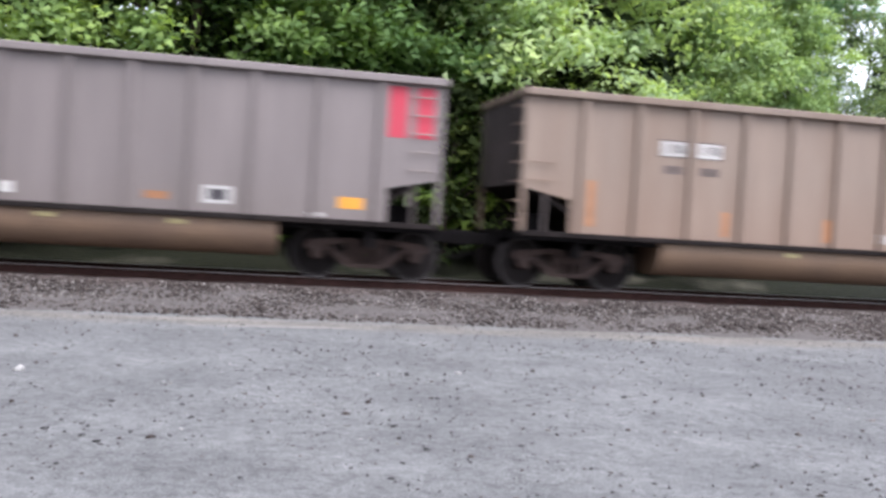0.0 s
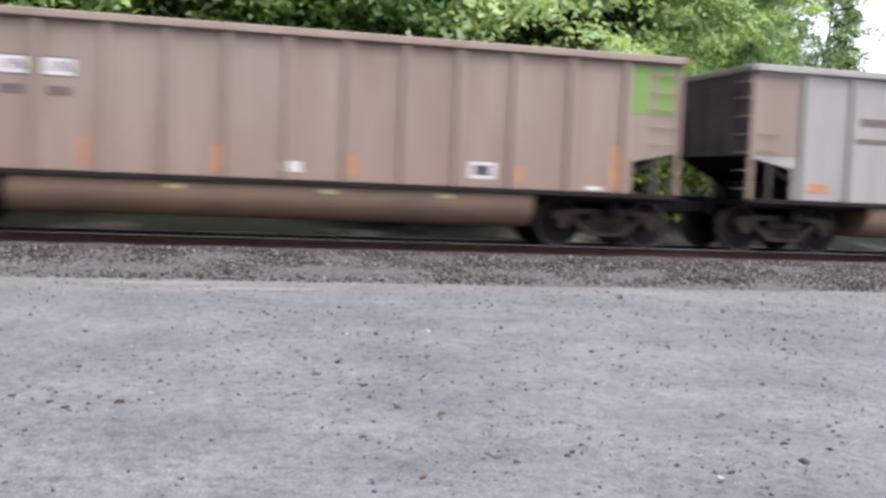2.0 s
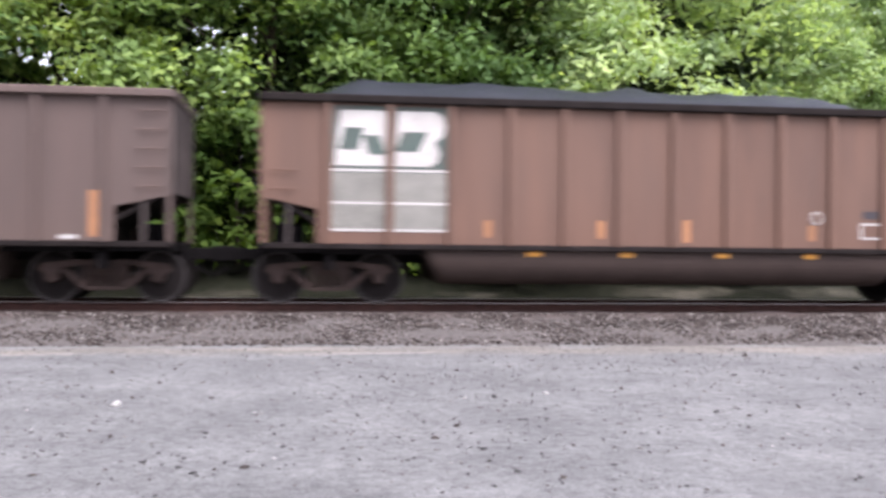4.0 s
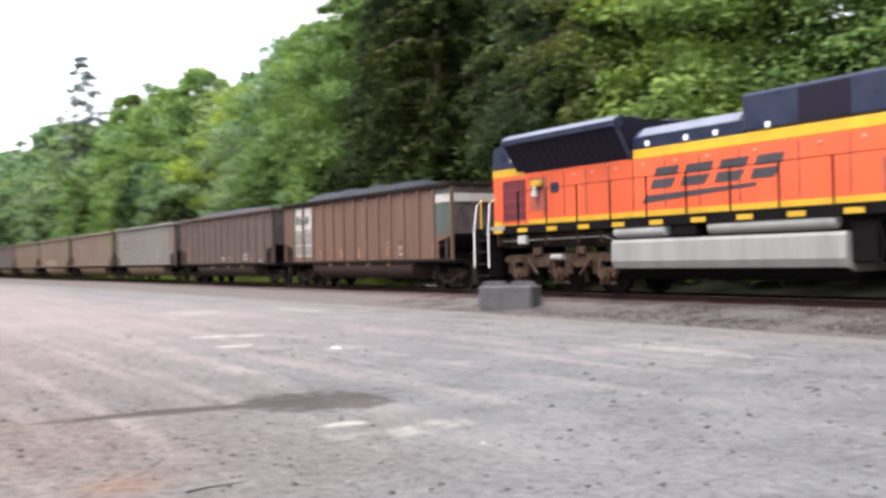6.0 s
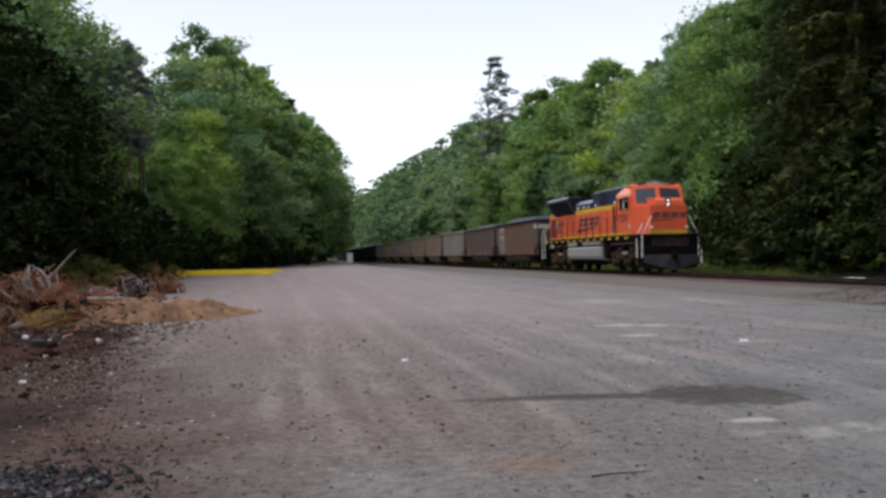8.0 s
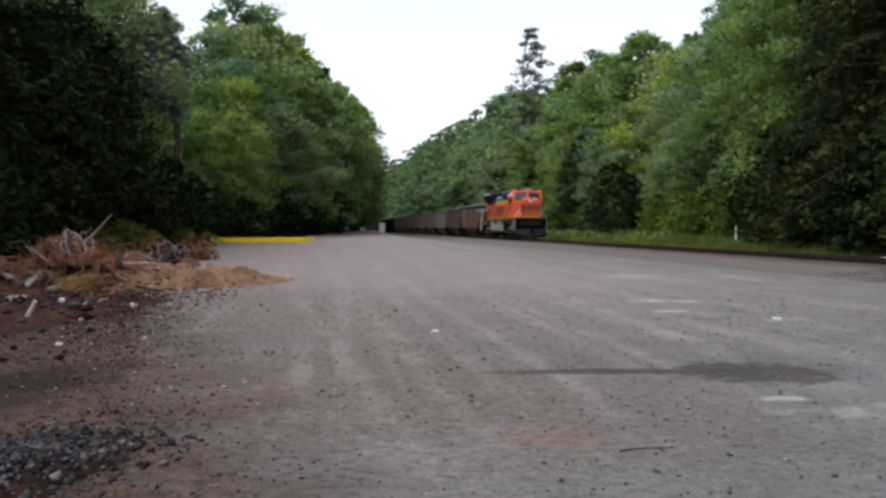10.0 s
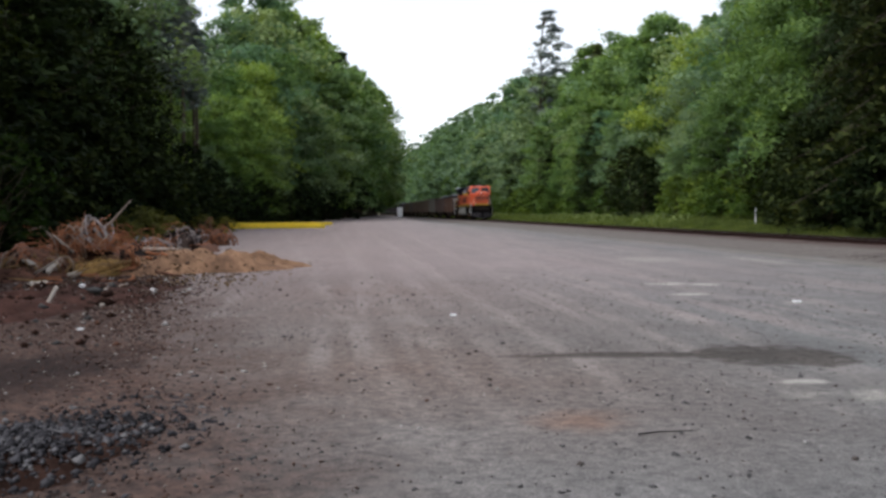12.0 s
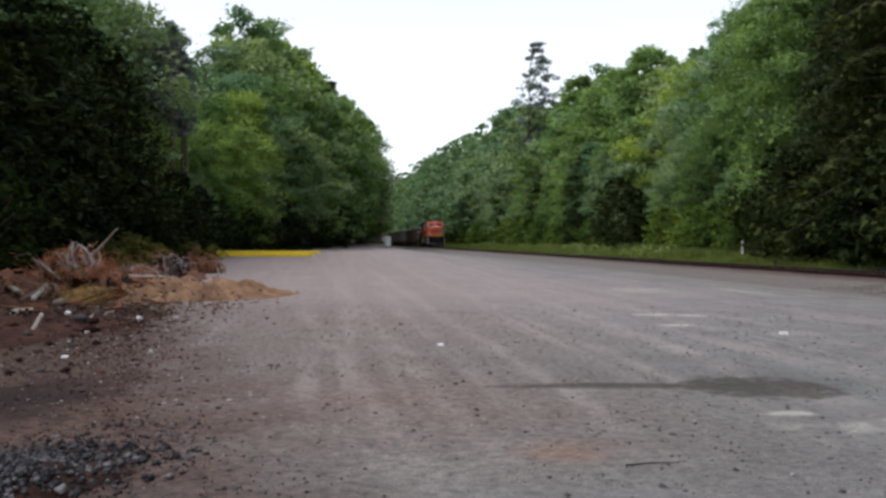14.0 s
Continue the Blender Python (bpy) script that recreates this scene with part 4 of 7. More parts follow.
while x > -530:
    for y, lo, hi in ((28, 0.45, 0.75), (33, 0.7, 0.95), (39, 0.88, 1.04)):
        if x > -235 and y > 30:
            grow(FAR[wood.randrange(4)], x, y + wood.uniform(-1.5, 1.5), wood.uniform(lo, hi))
        else:
            deep(x + wood.uniform(-2, 2), y + wood.uniform(-2, 2), skyline(x, y) * wood.uniform(lo, hi) - ground_z(x, y))
    x -= wood.uniform(6, 9)
plant(FIR[2], -172, 35.0, 1.36, 40)
# conifers that stand up out of the wood on both sides
for tx, ty in ((-94, 37.5), (-97, 39.0), (-126, 38.5), (-148, 37.5), (-196, 37.0), (-235, 38.0), (-178, -3.0), (-207, 0.0)):
    grow(FIR[1], tx, ty, wood.uniform(1.0, 1.06))
# edge shrubs
x = 12.0
while x > -240:
    near = x > -75
    if near:
        # the dark-leaved shrubs stand for shade behind the near track
        plant(BUSH[wood.choice((0, 1, 0, 2) if x > -9 else (0, 2, 2, 2) if x > -62 else (0, 0, 1))], x, 24.9 + wood.uniform(-0.4, 1.4) + 2.2 * smooth(48, 70, -x) + 0.5 * smooth(-20, -12, x), wood.uniform(0.7, 1.2), wood.uniform(0, 360))
    else:
        plant(BUSH[wood.choice((0, 1, 2))], x, 28.0 + wood.uniform(-0.6, 0.8), wood.uniform(0.7, 1.25), wood.uniform(0, 360))
    x -= wood.uniform(1.8, 3.0) * (1 if near else 3.2)
# left wood
x = -24.0
while x > -320:
    e = left_edge(x)
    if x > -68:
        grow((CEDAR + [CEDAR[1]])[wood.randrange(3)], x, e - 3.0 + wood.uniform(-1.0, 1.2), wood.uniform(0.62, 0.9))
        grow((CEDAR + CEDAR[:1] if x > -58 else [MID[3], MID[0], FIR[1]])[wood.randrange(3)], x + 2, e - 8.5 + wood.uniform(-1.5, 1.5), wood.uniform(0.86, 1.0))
    else:
        rows = MID if x > -135 else FAR
        light, shade = (rows[2], rows[1]) if x > -135 else (rows[0], rows[2]), (rows[3], rows[0], rows[3])
        if x > -230:
            grow(light[wood.randrange(2)] if wood.random() < 0.7 else shade[0], x, e - 2.5 + wood.uniform(-0.8, 0.8), wood.uniform(0.34, 0.62) + 0.4 * smooth(115, 160, -x))
            grow(shade[wood.randrange(3)] if wood.random() < 0.55 else light[wood.randrange(2)], x + 2.2, e - 6.0 + wood.uniform(-1, 1), wood.uniform(0.6, 0.86))
        else:
            deep(x, e - 3.0, skyline(x, e - 3) * wood.uniform(0.6, 0.9) - ground_z(x, e - 3))
        grow(FIR[1] if x < -150 and wood.random() < 0.35 else shade[wood.randrange(3)] if wood.random() < (0.3 if x > -140 else 0.6) else light[1], x + 1, e - 10.0 + wood.uniform(-1.5, 1.5), wood.uniform(0.9, 1.06) * (0.8 if -122 < x < -94 else 1))
    deep(x, e - 14.0, skyline(x, e - 14) * wood.uniform(0.8, 0.93) - ground_z(x, e - 14))
    if x > -150:
        if x > -60:
            plant(BUSH[2], x - 1.2, e - 2.4, wood.uniform(1.2, 1.7), wood.uniform(0, 360))
        plant(BUSH[2], x + 1.0, e - 1.2 + wood.uniform(-0.5, 0.5), wood.uniform(0.8, 1.3), wood.uniform(0, 360))
    x -= (4.4 + (-x) * 0.01) * wood.uniform(0.85, 1.15)
for tx, ty, s in ((-80, -13.0, 0.92), (-82, -12.4, 0.98), (-79, -14.0, 0.9), (-85, -12.0, 0.95), (-88, -13.2, 1.0), (-84, -11.6, 0.85)):
    plant(THIN, tx, ty, s, wood.uniform(0, 360))
for tx, ty in ((-19, -15), (-15, -16), (-21.5, -13.0), (-11, -16)):
    plant(CEDAR[wood.randrange(2)], tx, ty, 1.0, wood.uniform(0, 360))
for tx, ty, s in ((-23.4, -7.6, 0.72),):
    plant(BUSH[3], tx, ty, s, wood.uniform(0, 360))
# trees on the hill that closes the far end
for i in range(44):
    fx, fy = -565 - 26 * (i % 3) - wood.uniform(0, 18), -60 + 3.6 * i
    deep(fx, fy, wood.uniform(15, 21))


def deep_wood(trees):
    cos, stems = [], Geo()
    for i, (x, y, z, top) in enumerate(trees):
        top = max(5.0, top)
        R = 4.6 * (0.75 + 0.25 * top / 19)
        far = x < -300
        pts, face, _ = crown_points(top, 1.2, R, 22 if far else 28, 30 if far else 40, 900 + i, 0.5, 2.6)
        r = np.random.default_rng(i)
        co, _ = leaf_cards(pts + np.array([x, y, z]), (0.92 if far else 0.7) * r.uniform(0.7, 1.3, len(pts)), 500 + i, facing=face)
        cos.append(co)
        stems.tube([(x, y, z - 0.3), (x, y, z + top * 0.8)], [0.2, 0.06], 5)
    co = np.concatenate(cos)
    wood_ob = tagged(new("far_wood", fill_mesh("far_wood", co, np.arange(len(co)).reshape(-1, 3), M_LEAF3)), "deep green wood on the slopes and at the line's far end", "woods", kind="stuff")
    return part("stems", stems, M_BARK, wood_ob, smooth=True)


deep_wood(DEEP)


# ---- coal cars ----
HALF, PITCH = 7.35, 16.18
POSTS = (1.14, 2.22, 3.31, 4.34, 5.33, 6.35, 7.37, 8.38, 9.38, 10.36, 11.43, 12.5, 13.57)
SIDE = 1.55


def tub_geo(slope):
    """One rounded belly tub along the car, with plumb or raked ends."""
    def geo():
        g = Geo()
        ring = [(-1.5, 1.02), (-1.5, 0.94)] + [(-0.98 - 0.52 * math.cos(a), 0.88 - 0.52 * math.sin(a)) for a in [0.08 + i * 0.148 for i in range(11)]] + [(-0.5, 0.37), (-0.25, 0.45), (-0.2, 1.02)]
        n = len(ring)
        xs = [(-4.55, 0), (-4.4, 1), (4.4, 1), (4.55, 0)]
        v = []
        for x, _ in xs:
            for y, z in ring:
                k = slope * (1.02 - z)
                e = -1 if x < 0 else 1
                v.append((x - e * k if abs(x) > 4 else x, y if abs(x) < 4.5 else y * 0.97, z))
        f = [tuple(range(n)), tuple(range(4 * n - 1, 3 * n - 1, -1))]
        f += [(i * n + k, i * n + (k + 1) % n, (i + 1) * n + (k + 1) % n, (i + 1) * n + k) for i in range(3) for k in range(n)]
        return g.add(v, f)
    return geo


def shell_geo():
    h = HALF
    g = Geo()
    out = [(-h, 3.56), (h, 3.56), (h, 1.86), (h - 0.95, 1.66), (h - 0.95, 1.04), (-h + 0.95, 1.04), (-h + 0.95, 1.66), (-h, 1.86)]
    for s in (-1, 1):
        g.prism(out, s * SIDE, s * (SIDE - 0.04))
    return g


def chord_geo():
    g = Geo()
    for s in (-1, 1):
        g.block(-HALF - 0.03, HALF + 0.03, s * 1.5 - 0.18 if s < 0 else 1.5, s * 1.5 if s < 0 else 1.68, 3.5, 3.64, 0.02)
    for e in (-1, 1):
        g.block(e * HALF - 0.06, e * HALF + 0.06, -1.5, 1.5, 3.5, 3.64, 0.02)
    return g


def sill_geo():
    g = Geo()
    for s in (-1, 1):
        g.block(-HALF, HALF, s * 1.57 - 0.04, s * 1.57 + 0.04, 0.97, 1.07, 0.012)
    return g


def frame_geo():
    return Geo().box(-HALF - 0.15, HALF + 0.15, -0.3, 0.3, 0.72, 1.02)


def slope_geo():
    h = HALF
    return Geo().prism([(h - 0.06, 1.95), (h - 0.06, 1.9), (h - 1.15, 1.3), (h - 1.15, 1.0), (h - 1.2, 1.0), (h - 1.2, 1.36)], -1.48, 1.48)


def end_wall_geo():
    h = HALF
    return Geo().box(h - 0.04, h, -SIDE + 0.04, SIDE - 0.04, 1.9, 3.5)


def coal_geo(heap):
    def geo():
        g = Geo()
        nx, ny = 60, 12
        v = []
        for i in range(nx + 1):
            for j in range(ny + 1):
                x, y = -7.25 + 14.5 * i / nx, -1.48 + 2.96 * j / ny
                e = min(1, (7.25 + x) / 1.6) * min(1, (7.25 - x) / 5.0)
                w = 1 - (y / 1.5) ** 2
                z = 3.44 + heap * w * e * (0.9 + 0.18 * noise.noise((x * 0.7, 0, heap * 9))) + 0.05 * noise.noise((x * 2, y * 2, heap)) + 0.05 * noise.noise((x * 6, y * 6, heap))
                v.append((x, y, z))
        f = [(i * (ny + 1) + j, (i + 1) * (ny + 1) + j, (i + 1) * (ny + 1) + j + 1, i * (ny + 1) + j + 1) for i in range(nx) for j in range(ny)]
        return g.add(v, f)
    return geo


def wheel_geo(r=0.457):
    def geo():
        g = Geo()
        prof = [(0.0, 0.10), (0.1, 0.11), (0.13, 0.06), (r - 0.08, 0.035), (r - 0.06, 0.065), (r, 0.065), (r, -0.05), (r + 0.025, -0.06), (r + 0.025, -0.085), (r - 0.06, -0.085), (r - 0.1, -0.04), (0.0, -0.05)]
        n = 28
        v = [(p * math.cos(2 * math.pi * k / n), -w, p * math.sin(2 * math.pi * k / n)) for p, w in prof for k in range(n)]
        f = [(i * n + k, i * n + (k + 1) % n, (i + 1) * n + (k + 1) % n, (i + 1) * n + k) for i in range(len(prof) - 1) for k in range(n)]
        return g.add(v, f)
    return geo


def rim_geo():
    g = Geo()
    n, r0, r1 = 28, 0.425, 0.447
    v = [(r * math.cos(2 * math.pi * k / n), y, r * math.sin(2 * math.pi * k / n)) for r, y in ((r0, -0.062), (r0, -0.07), (r1, -0.07), (r1, -0.062)) for k in range(n)]
    f = [(i * n + k, i * n + (k + 1) % n, (i + 1) % 4 * n + (k + 1) % n, (i + 1) % 4 * n + k) for i in range(4) for k in range(n)]
    return g.add(v, f)


def frame_side_geo():
    """The cast side frames, bolster and springs of a two-axle truck."""
    g = Geo()
    for s in (-1, 1):
        y0, y1 = s * 0.98 - 0.06, s * 0.98 + 0.06
        # upper member over the boxes, lower member between them, columns at the springs
        g.prism([(-1.12, 0.58), (-1.05, 0.68), (-0.5, 0.74), (0.5, 0.74), (1.05, 0.68), (1.12, 0.58), (1.1, 0.54), (0.7, 0.6), (0.4, 0.66), (-0.4, 0.66), (-0.7, 0.6), (-1.1, 0.54)], y0, y1)
        for e in (-1, 1):
            g.prism([(e * 0.72, 0.56), (e * 0.66, 0.47), (e * 0.38, 0.24), (e * 0.3, 0.24), (e * 0.3, 0.32), (e * 0.62, 0.58)], y0, y1)
            g.box(min(e * 0.27, e * 0.35), max(e * 0.27, e * 0.35), y0, y1, 0.3, 0.68)
            x = e * 0.89
            g.tube([(x, s * 0.9, 0.457), (x, s * 1.1, 0.457)], [0.12, 0.1], 12)
            g.prism([(x - 0.17, 0.62), (x + 0.17, 0.62), (x + 0.14, 0.5), (x - 0.14, 0.5)], s * 1.0 - 0.07, s * 1.0 + 0.07)
        g.box(-0.33, 0.33, y0, y1, 0.22, 0.29)
        for x in (-0.16, 0.0, 0.16):
            for i in range(4):
                g.tube([(x, s * 0.99, 0.3 + i * 0.055), (x, s * 0.99, 0.335 + i * 0.055)], 0.07, 8)
    g.box(-0.25, 0.25, -1.0, 1.0, 0.5, 0.74)
    g.box(-0.14, 0.14, -1.1, 1.1, 0.56, 0.72)
    return g


def truck(parent, x):
    t = part("truck", frame_side_geo, M_CASTING, parent, "grimy cast two-axle truck", (x, 0, 0), key="truckframe")
    for a in (-0.89, 0.89):
        part("axle", lambda: Geo().tube([(0, -0.72, 0), (0, 0.72, 0)], 0.08, 10), M_BLACK, t, at=(a, 0, 0.457), key="axle")
        for s in (-1, 1):
            part("wheel_rim", rim_geo, M_TREAD, t, "worn bright wheel rim", pose(a, s * 0.755, 0.457, 0, 0, 0 if s < 0 else 180), key="rim")
            part("wheel", wheel_geo(), M_WHEEL, t, at=pose(a, s * 0.755, 0.457, 0, 0, 0 if s < 0 else 180), smooth=False, key="wheel")
    return t


def coupler_geo():
    g = Geo().block(0.0, 0.62, -0.09, 0.09, -0.11, 0.11, 0.02)
    g.block(0.5, 0.8, -0.15, 0.13, -0.15, 0.15, 0.04)
    g.tube([(0.1, -0.3, 0.05), (0.3, -0.35, -0.25), (0.6, -0.3, -0.4), (0.85, -0.25, -0.25)], 0.025, 6)
    return g


def mark(parent, name, x0, x1, z0, z1, mat, label="", y=-SIDE - 0.006, lean=0.0):
    """A flat painted mark on the near side; x runs from the car's middle."""
    g = Geo().prism([(x0, z0), (x1, z0), (x1 + lean, z1), (x0 + lean, z1)], y, y + 0.004)
    return part(name, g, mat, parent, label)


def rungs(parent, x0, x1, zs, mat):
    for z in zs:
        part("grab_iron", lambda: Geo().tube([(-0.2, 0, 0), (-0.2, -0.07, 0), (0.2, -0.07, 0), (0.2, 0, 0)], 0.014, 6), mat, parent,
             at=((x0 + x1) / 2, -SIDE, z), key="grab_iron")


def coal_car(kind, label, paint, tub_mat, slope, heap):
    car = thing("coal_car", label, "coal car", "coal cars of the train")
    ends = M_TAN if kind == "silver" else paint
    body = part("body", shell_geo, paint, car, key="shell")
    part("top_chord", chord_geo, paint if kind != "north" else M_INNER, car, key="chord")
    # sill takes a near-black colour in place of the shadow line below the body
    part("side_sill", sill_geo, M_INNER, car, "side sill, dark in colour for the underframe's shadow", key="sill")
    part("underframe", frame_geo, M_BLACK, car, "black steel underframe", key="underframe")
    for e in (0, 180):
        turn = pose(0, 0, 0, 0, 0, e)
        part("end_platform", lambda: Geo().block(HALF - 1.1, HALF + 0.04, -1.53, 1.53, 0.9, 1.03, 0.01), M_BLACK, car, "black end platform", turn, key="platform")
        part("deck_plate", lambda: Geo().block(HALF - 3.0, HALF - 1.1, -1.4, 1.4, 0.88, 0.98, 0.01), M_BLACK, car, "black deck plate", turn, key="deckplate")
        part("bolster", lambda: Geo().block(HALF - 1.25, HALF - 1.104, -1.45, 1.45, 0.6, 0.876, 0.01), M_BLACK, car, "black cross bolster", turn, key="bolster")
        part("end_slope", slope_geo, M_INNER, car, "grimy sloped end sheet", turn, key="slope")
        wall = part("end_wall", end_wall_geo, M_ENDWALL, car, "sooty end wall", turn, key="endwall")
        for y in (-0.75, 0, 0.75):
            part("end_rib", lambda: Geo().block(HALF, HALF + 0.05, -0.05, 0.05, 1.9, 3.5, 0.012), M_ENDWALL, wall, at=(0, y, 0), key="endrib")
        for y in (-1.5, 1.5):
            part("end_strut", lambda: Geo().box(HALF - 0.5, HALF - 0.44, -0.03, 0.03, 1.02, 1.76), M_ENDWALL, car, at=turn @ Matrix.Translation((0, y, 0)), key="strut")
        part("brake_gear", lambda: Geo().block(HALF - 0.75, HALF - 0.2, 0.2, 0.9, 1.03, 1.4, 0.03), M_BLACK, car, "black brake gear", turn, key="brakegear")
    part("corner_post", lambda: Geo().box(-HALF, -HALF + 0.08, -1.58, -1.48, 1.0, 3.55), ends, car, key="cp0")
    part("corner_post", lambda: Geo().box(HALF - 0.08, HALF, -1.58, -1.48, 1.0, 3.55), ends, car, key="cp1")
    part("corner_post", lambda: Geo().box(-HALF, -HALF + 0.08, 1.48, 1.58, 1.0, 3.55), ends, car, key="cp2")
    part("corner_post", lambda: Geo().box(HALF - 0.08, HALF, 1.48, 1.58, 1.0, 3.55), ends, car, key="cp3")
    for q in POSTS:
        for s in (-1, 1):
            part("side_post", lambda: Geo().block(-0.055, 0.055, -0.06, 0.06, 1.05, 3.51, 0.02), paint, car, at=(HALF - q, s * (SIDE + 0.035), 0), key="post")
    for s in (0, 180):
        part("tub", tub_geo(slope), tub_mat, car, "rounded belly tub", pose(0, 0, 0, 0, 0, s), smooth=False, key=f"tub{slope}")
    part("coal_load", coal_geo(heap), M_COAL, car, "heaped black coal", smooth=True, key=f"coal{heap}")
    for e in (-1, 1):
        truck(car, e * 6.17)
        part("coupler", coupler_geo, M_BLACK, car, at=pose(e * (HALF + 0.0), 0, 0.85, 0, 0, 0 if e > 0 else 180), key="coupler")
    for z in (1.25, 1.6, 1.95, 2.3, 2.65, 3.0, 3.32):
        part("corner_rung", lambda: Geo().tube([(0, -0.12, 0), (-0.07, -0.12, 0), (-0.07, 0.3, 0), (0, 0.3, 0)], 0.014, 6), ends, car, at=(-HALF - 0.005, -1.42, z), key="corner_rung")
    rungs(car, HALF - 0.62, HALF - 0.12, (2.0, 2.32, 2.64, 2.96, 3.28), ends)
    rungs(car, -HALF + 0.12, -HALF + 0.62, (2.0, 2.32), ends)
    h = HALF
    if kind in ("red", "green"):
        m, l = (M_RED, "red end panel paint") if kind == "red" else (M_GREEN, "lime green end panel paint")
        mark(car, "end_panel_paint", h - 1.0, h - 0.66, 2.56, 3.46, m, l)
        mark(car, "end_panel_paint", h - 0.5, h - 0.18, 2.56, 3.46, m, l)
    if kind in ("green", "red", "placards"):
        for q in (11.55, 10.82):
            mark(car, "panel_edge", h - q - 0.53, h - q + 0.03, 2.57, 2.9, M_FADED, "thin dark outline", y=-SIDE - 0.004)
            mark(car, "mark_panel", h - q - 0.5, h - q, 2.6, 2.87, M_WHITE, "white lettered panel", y=-SIDE - 0.008)
            for i in range(4):
                mark(car, "lettering", h - q - 0.44 + 0.065 * i, h - q - 0.42 + 0.065 * i, 2.66, 2.82, M_FADED, y=-SIDE - 0.012, lean=0.05)
            mark(car, "lettering", h - q - 0.42, h - q - 0.05, 2.27, 2.42, M_FADED, "faded dark lettering")
            for i in range(3):
                mark(car, "lettering", h - q - 0.16 + 0.05 * i, h - q - 0.13 + 0.05 * i, 2.66, 2.83, M_LETTER, y=-SIDE - 0.011, lean=-0.06)
    if kind != "north":
        pc = h - 4.7 if kind == "placards" else h - 3.85
        pl = mark(car, "placard", pc - 0.25, pc + 0.25, 1.22, 1.52, M_WHITE, "white framed placard")
        mark(car, "lettering", pc - 0.15, pc + 0.15, 1.28, 1.46, M_LETTER, y=-SIDE - 0.011)
        am = (M_AMBER if kind == "placards" else M_RUSTOR)
        for q, z0, z1 in ((13.36, 1.2, 2.05), (10.66, 1.16, 1.62), (8.52, 1.16, 1.6), (6.2, 1.15, 1.5), (3.12, 1.16, 1.46), (1.28, 1.14, 1.92)):
            if kind == "silver" and q > 12:
                continue
            if kind == "red":
                if q == 1.28:
                    mark(car, "reflector", h - 1.8, h - 1.36, 1.26, 1.46, M_AMBER, "small orange label")
                if q == 6.2:
                    mark(car, "reflector", h - 5.05, h - 4.65, 1.24, 1.37, am, "faded orange label")
                continue
            mark(car, "reflector", h - q - 0.08, h - q + 0.07, z0, z1, am, "amber reflective strip")
        if kind != "placards":
            mark(car, "mark_panel", h - 7.45, h - 7.1, 1.2, 1.38, M_WHITE, "small white stencil")
        mark(car, "mark_panel", h - (2.3 if kind == "red" else 1.85), h - (2.05 if kind == "red" else 1.55), 1.1, 1.17, M_WHITE, "white chalk mark")
        for q in ((9.2, 6.6, 4.5) if kind != "placards" else (6.6, 4.5)):
            mark(car, "reflector", h - q - 0.16, h - q + 0.16, 0.84, 0.92, M_CREAM, "yellowed reflective strip", y=-1.512)
    if kind == "placards":
        for a, b_ in ((10.2, 9.47), (9.22, 8.62), (8.2, 7.47), (7.2, 6.52)):
            mark(car, "mark_panel", h - a, h - b_, 1.2, 1.66, M_WHITE, "blank white painted rectangle")
        mark(car, "mark_panel", h - 10.4, h - 9.85, 0.72, 0.95, M_WHITE, "white lettered stencil", y=-1.512)
        mark(car, "mark_panel", h - 9.55, h - 9.05, 0.68, 0.95, M_WHITE, "blank white painted rectangle", y=-1.512)
    if kind == "silver":
        mark(car, "lettering", h - 12.3, h - 11.6, 2.57, 2.73, M_FADED, "faded dark lettering")
        mark(car, "lettering", h - 12.4, h - 11.0, 2.22, 2.33, M_FADED, "faded dark lettering")
        for a, b_ in ((0.1, 1.03), (13.66, 14.6)):
            mark(car, "end_panel_paint", h - b_, h - a, 1.9, 3.46, M_TAN, "tan dusty end panel")
        mark(car, "reflector", h - 13.4, h - 12.95, 1.22, 1.4, M_RUSTOR, "orange label", y=-SIDE - 0.012)
    if kind == "north":
        for a, b_ in ((13.5, 12.56), (12.42, 11.48)):
            mark(car, "green_panel", h - a, h - b_, 2.3, 3.46, M_DKGREEN, "faded green painted panel")
            mark(car, "grey_panel", h - a, h - b_, 1.3, 2.3, M_FADEPANEL, "dusty grey green painted panel")
            for z in (2.32, 1.75, 1.28):
                mark(car, "white_stripe", h - a, h - b_, z, z + 0.045, M_WHITE, y=-SIDE - 0.012)
        # the road's emblem as plain white and green shapes
        mark(car, "emblem", h - 13.46, h - 12.56, 2.42, 3.38, M_WHITE, "plain white emblem shape", y=-SIDE - 0.012, lean=0.1)
        part("emblem", Geo().prism([(h - 12.42, 2.42), (h - 11.78, 2.42), (h - 11.66, 2.5), (h - 11.62, 2.66), (h - 11.7, 2.84), (h - 11.56, 2.96), (h - 11.52, 3.14), (h - 11.56, 3.3), (h - 11.68, 3.38), (h - 12.36, 3.38)],
                                   -SIDE - 0.012, -SIDE - 0.008), M_WHITE, car, "plain rounded white emblem shape")
        mark(car, "emblem", h - 13.38, h - 13.05, 2.7, 3.08, M_DKGREEN, y=-SIDE - 0.018, lean=0.1)
        mark(car, "emblem", h - 12.85, h - 12.56, 2.62, 2.95, M_DKGREEN, y=-SIDE - 0.018, lean=-0.12)
        mark(car, "emblem", h - 12.42, h - 12.0, 2.68, 3.02, M_DKGREEN, y=-SIDE - 0.018, lean=0.16)
        mark(car, "green_panel", h - 1.06, h - 0.1, 1.9, 3.46, M_DKGREEN, "faded green painted end panel")
        mark(car, "white_stripe", h - 1.06, h - 0.1, 2.98, 3.26, M_WHITE, "dirty white band", y=-SIDE - 0.012)
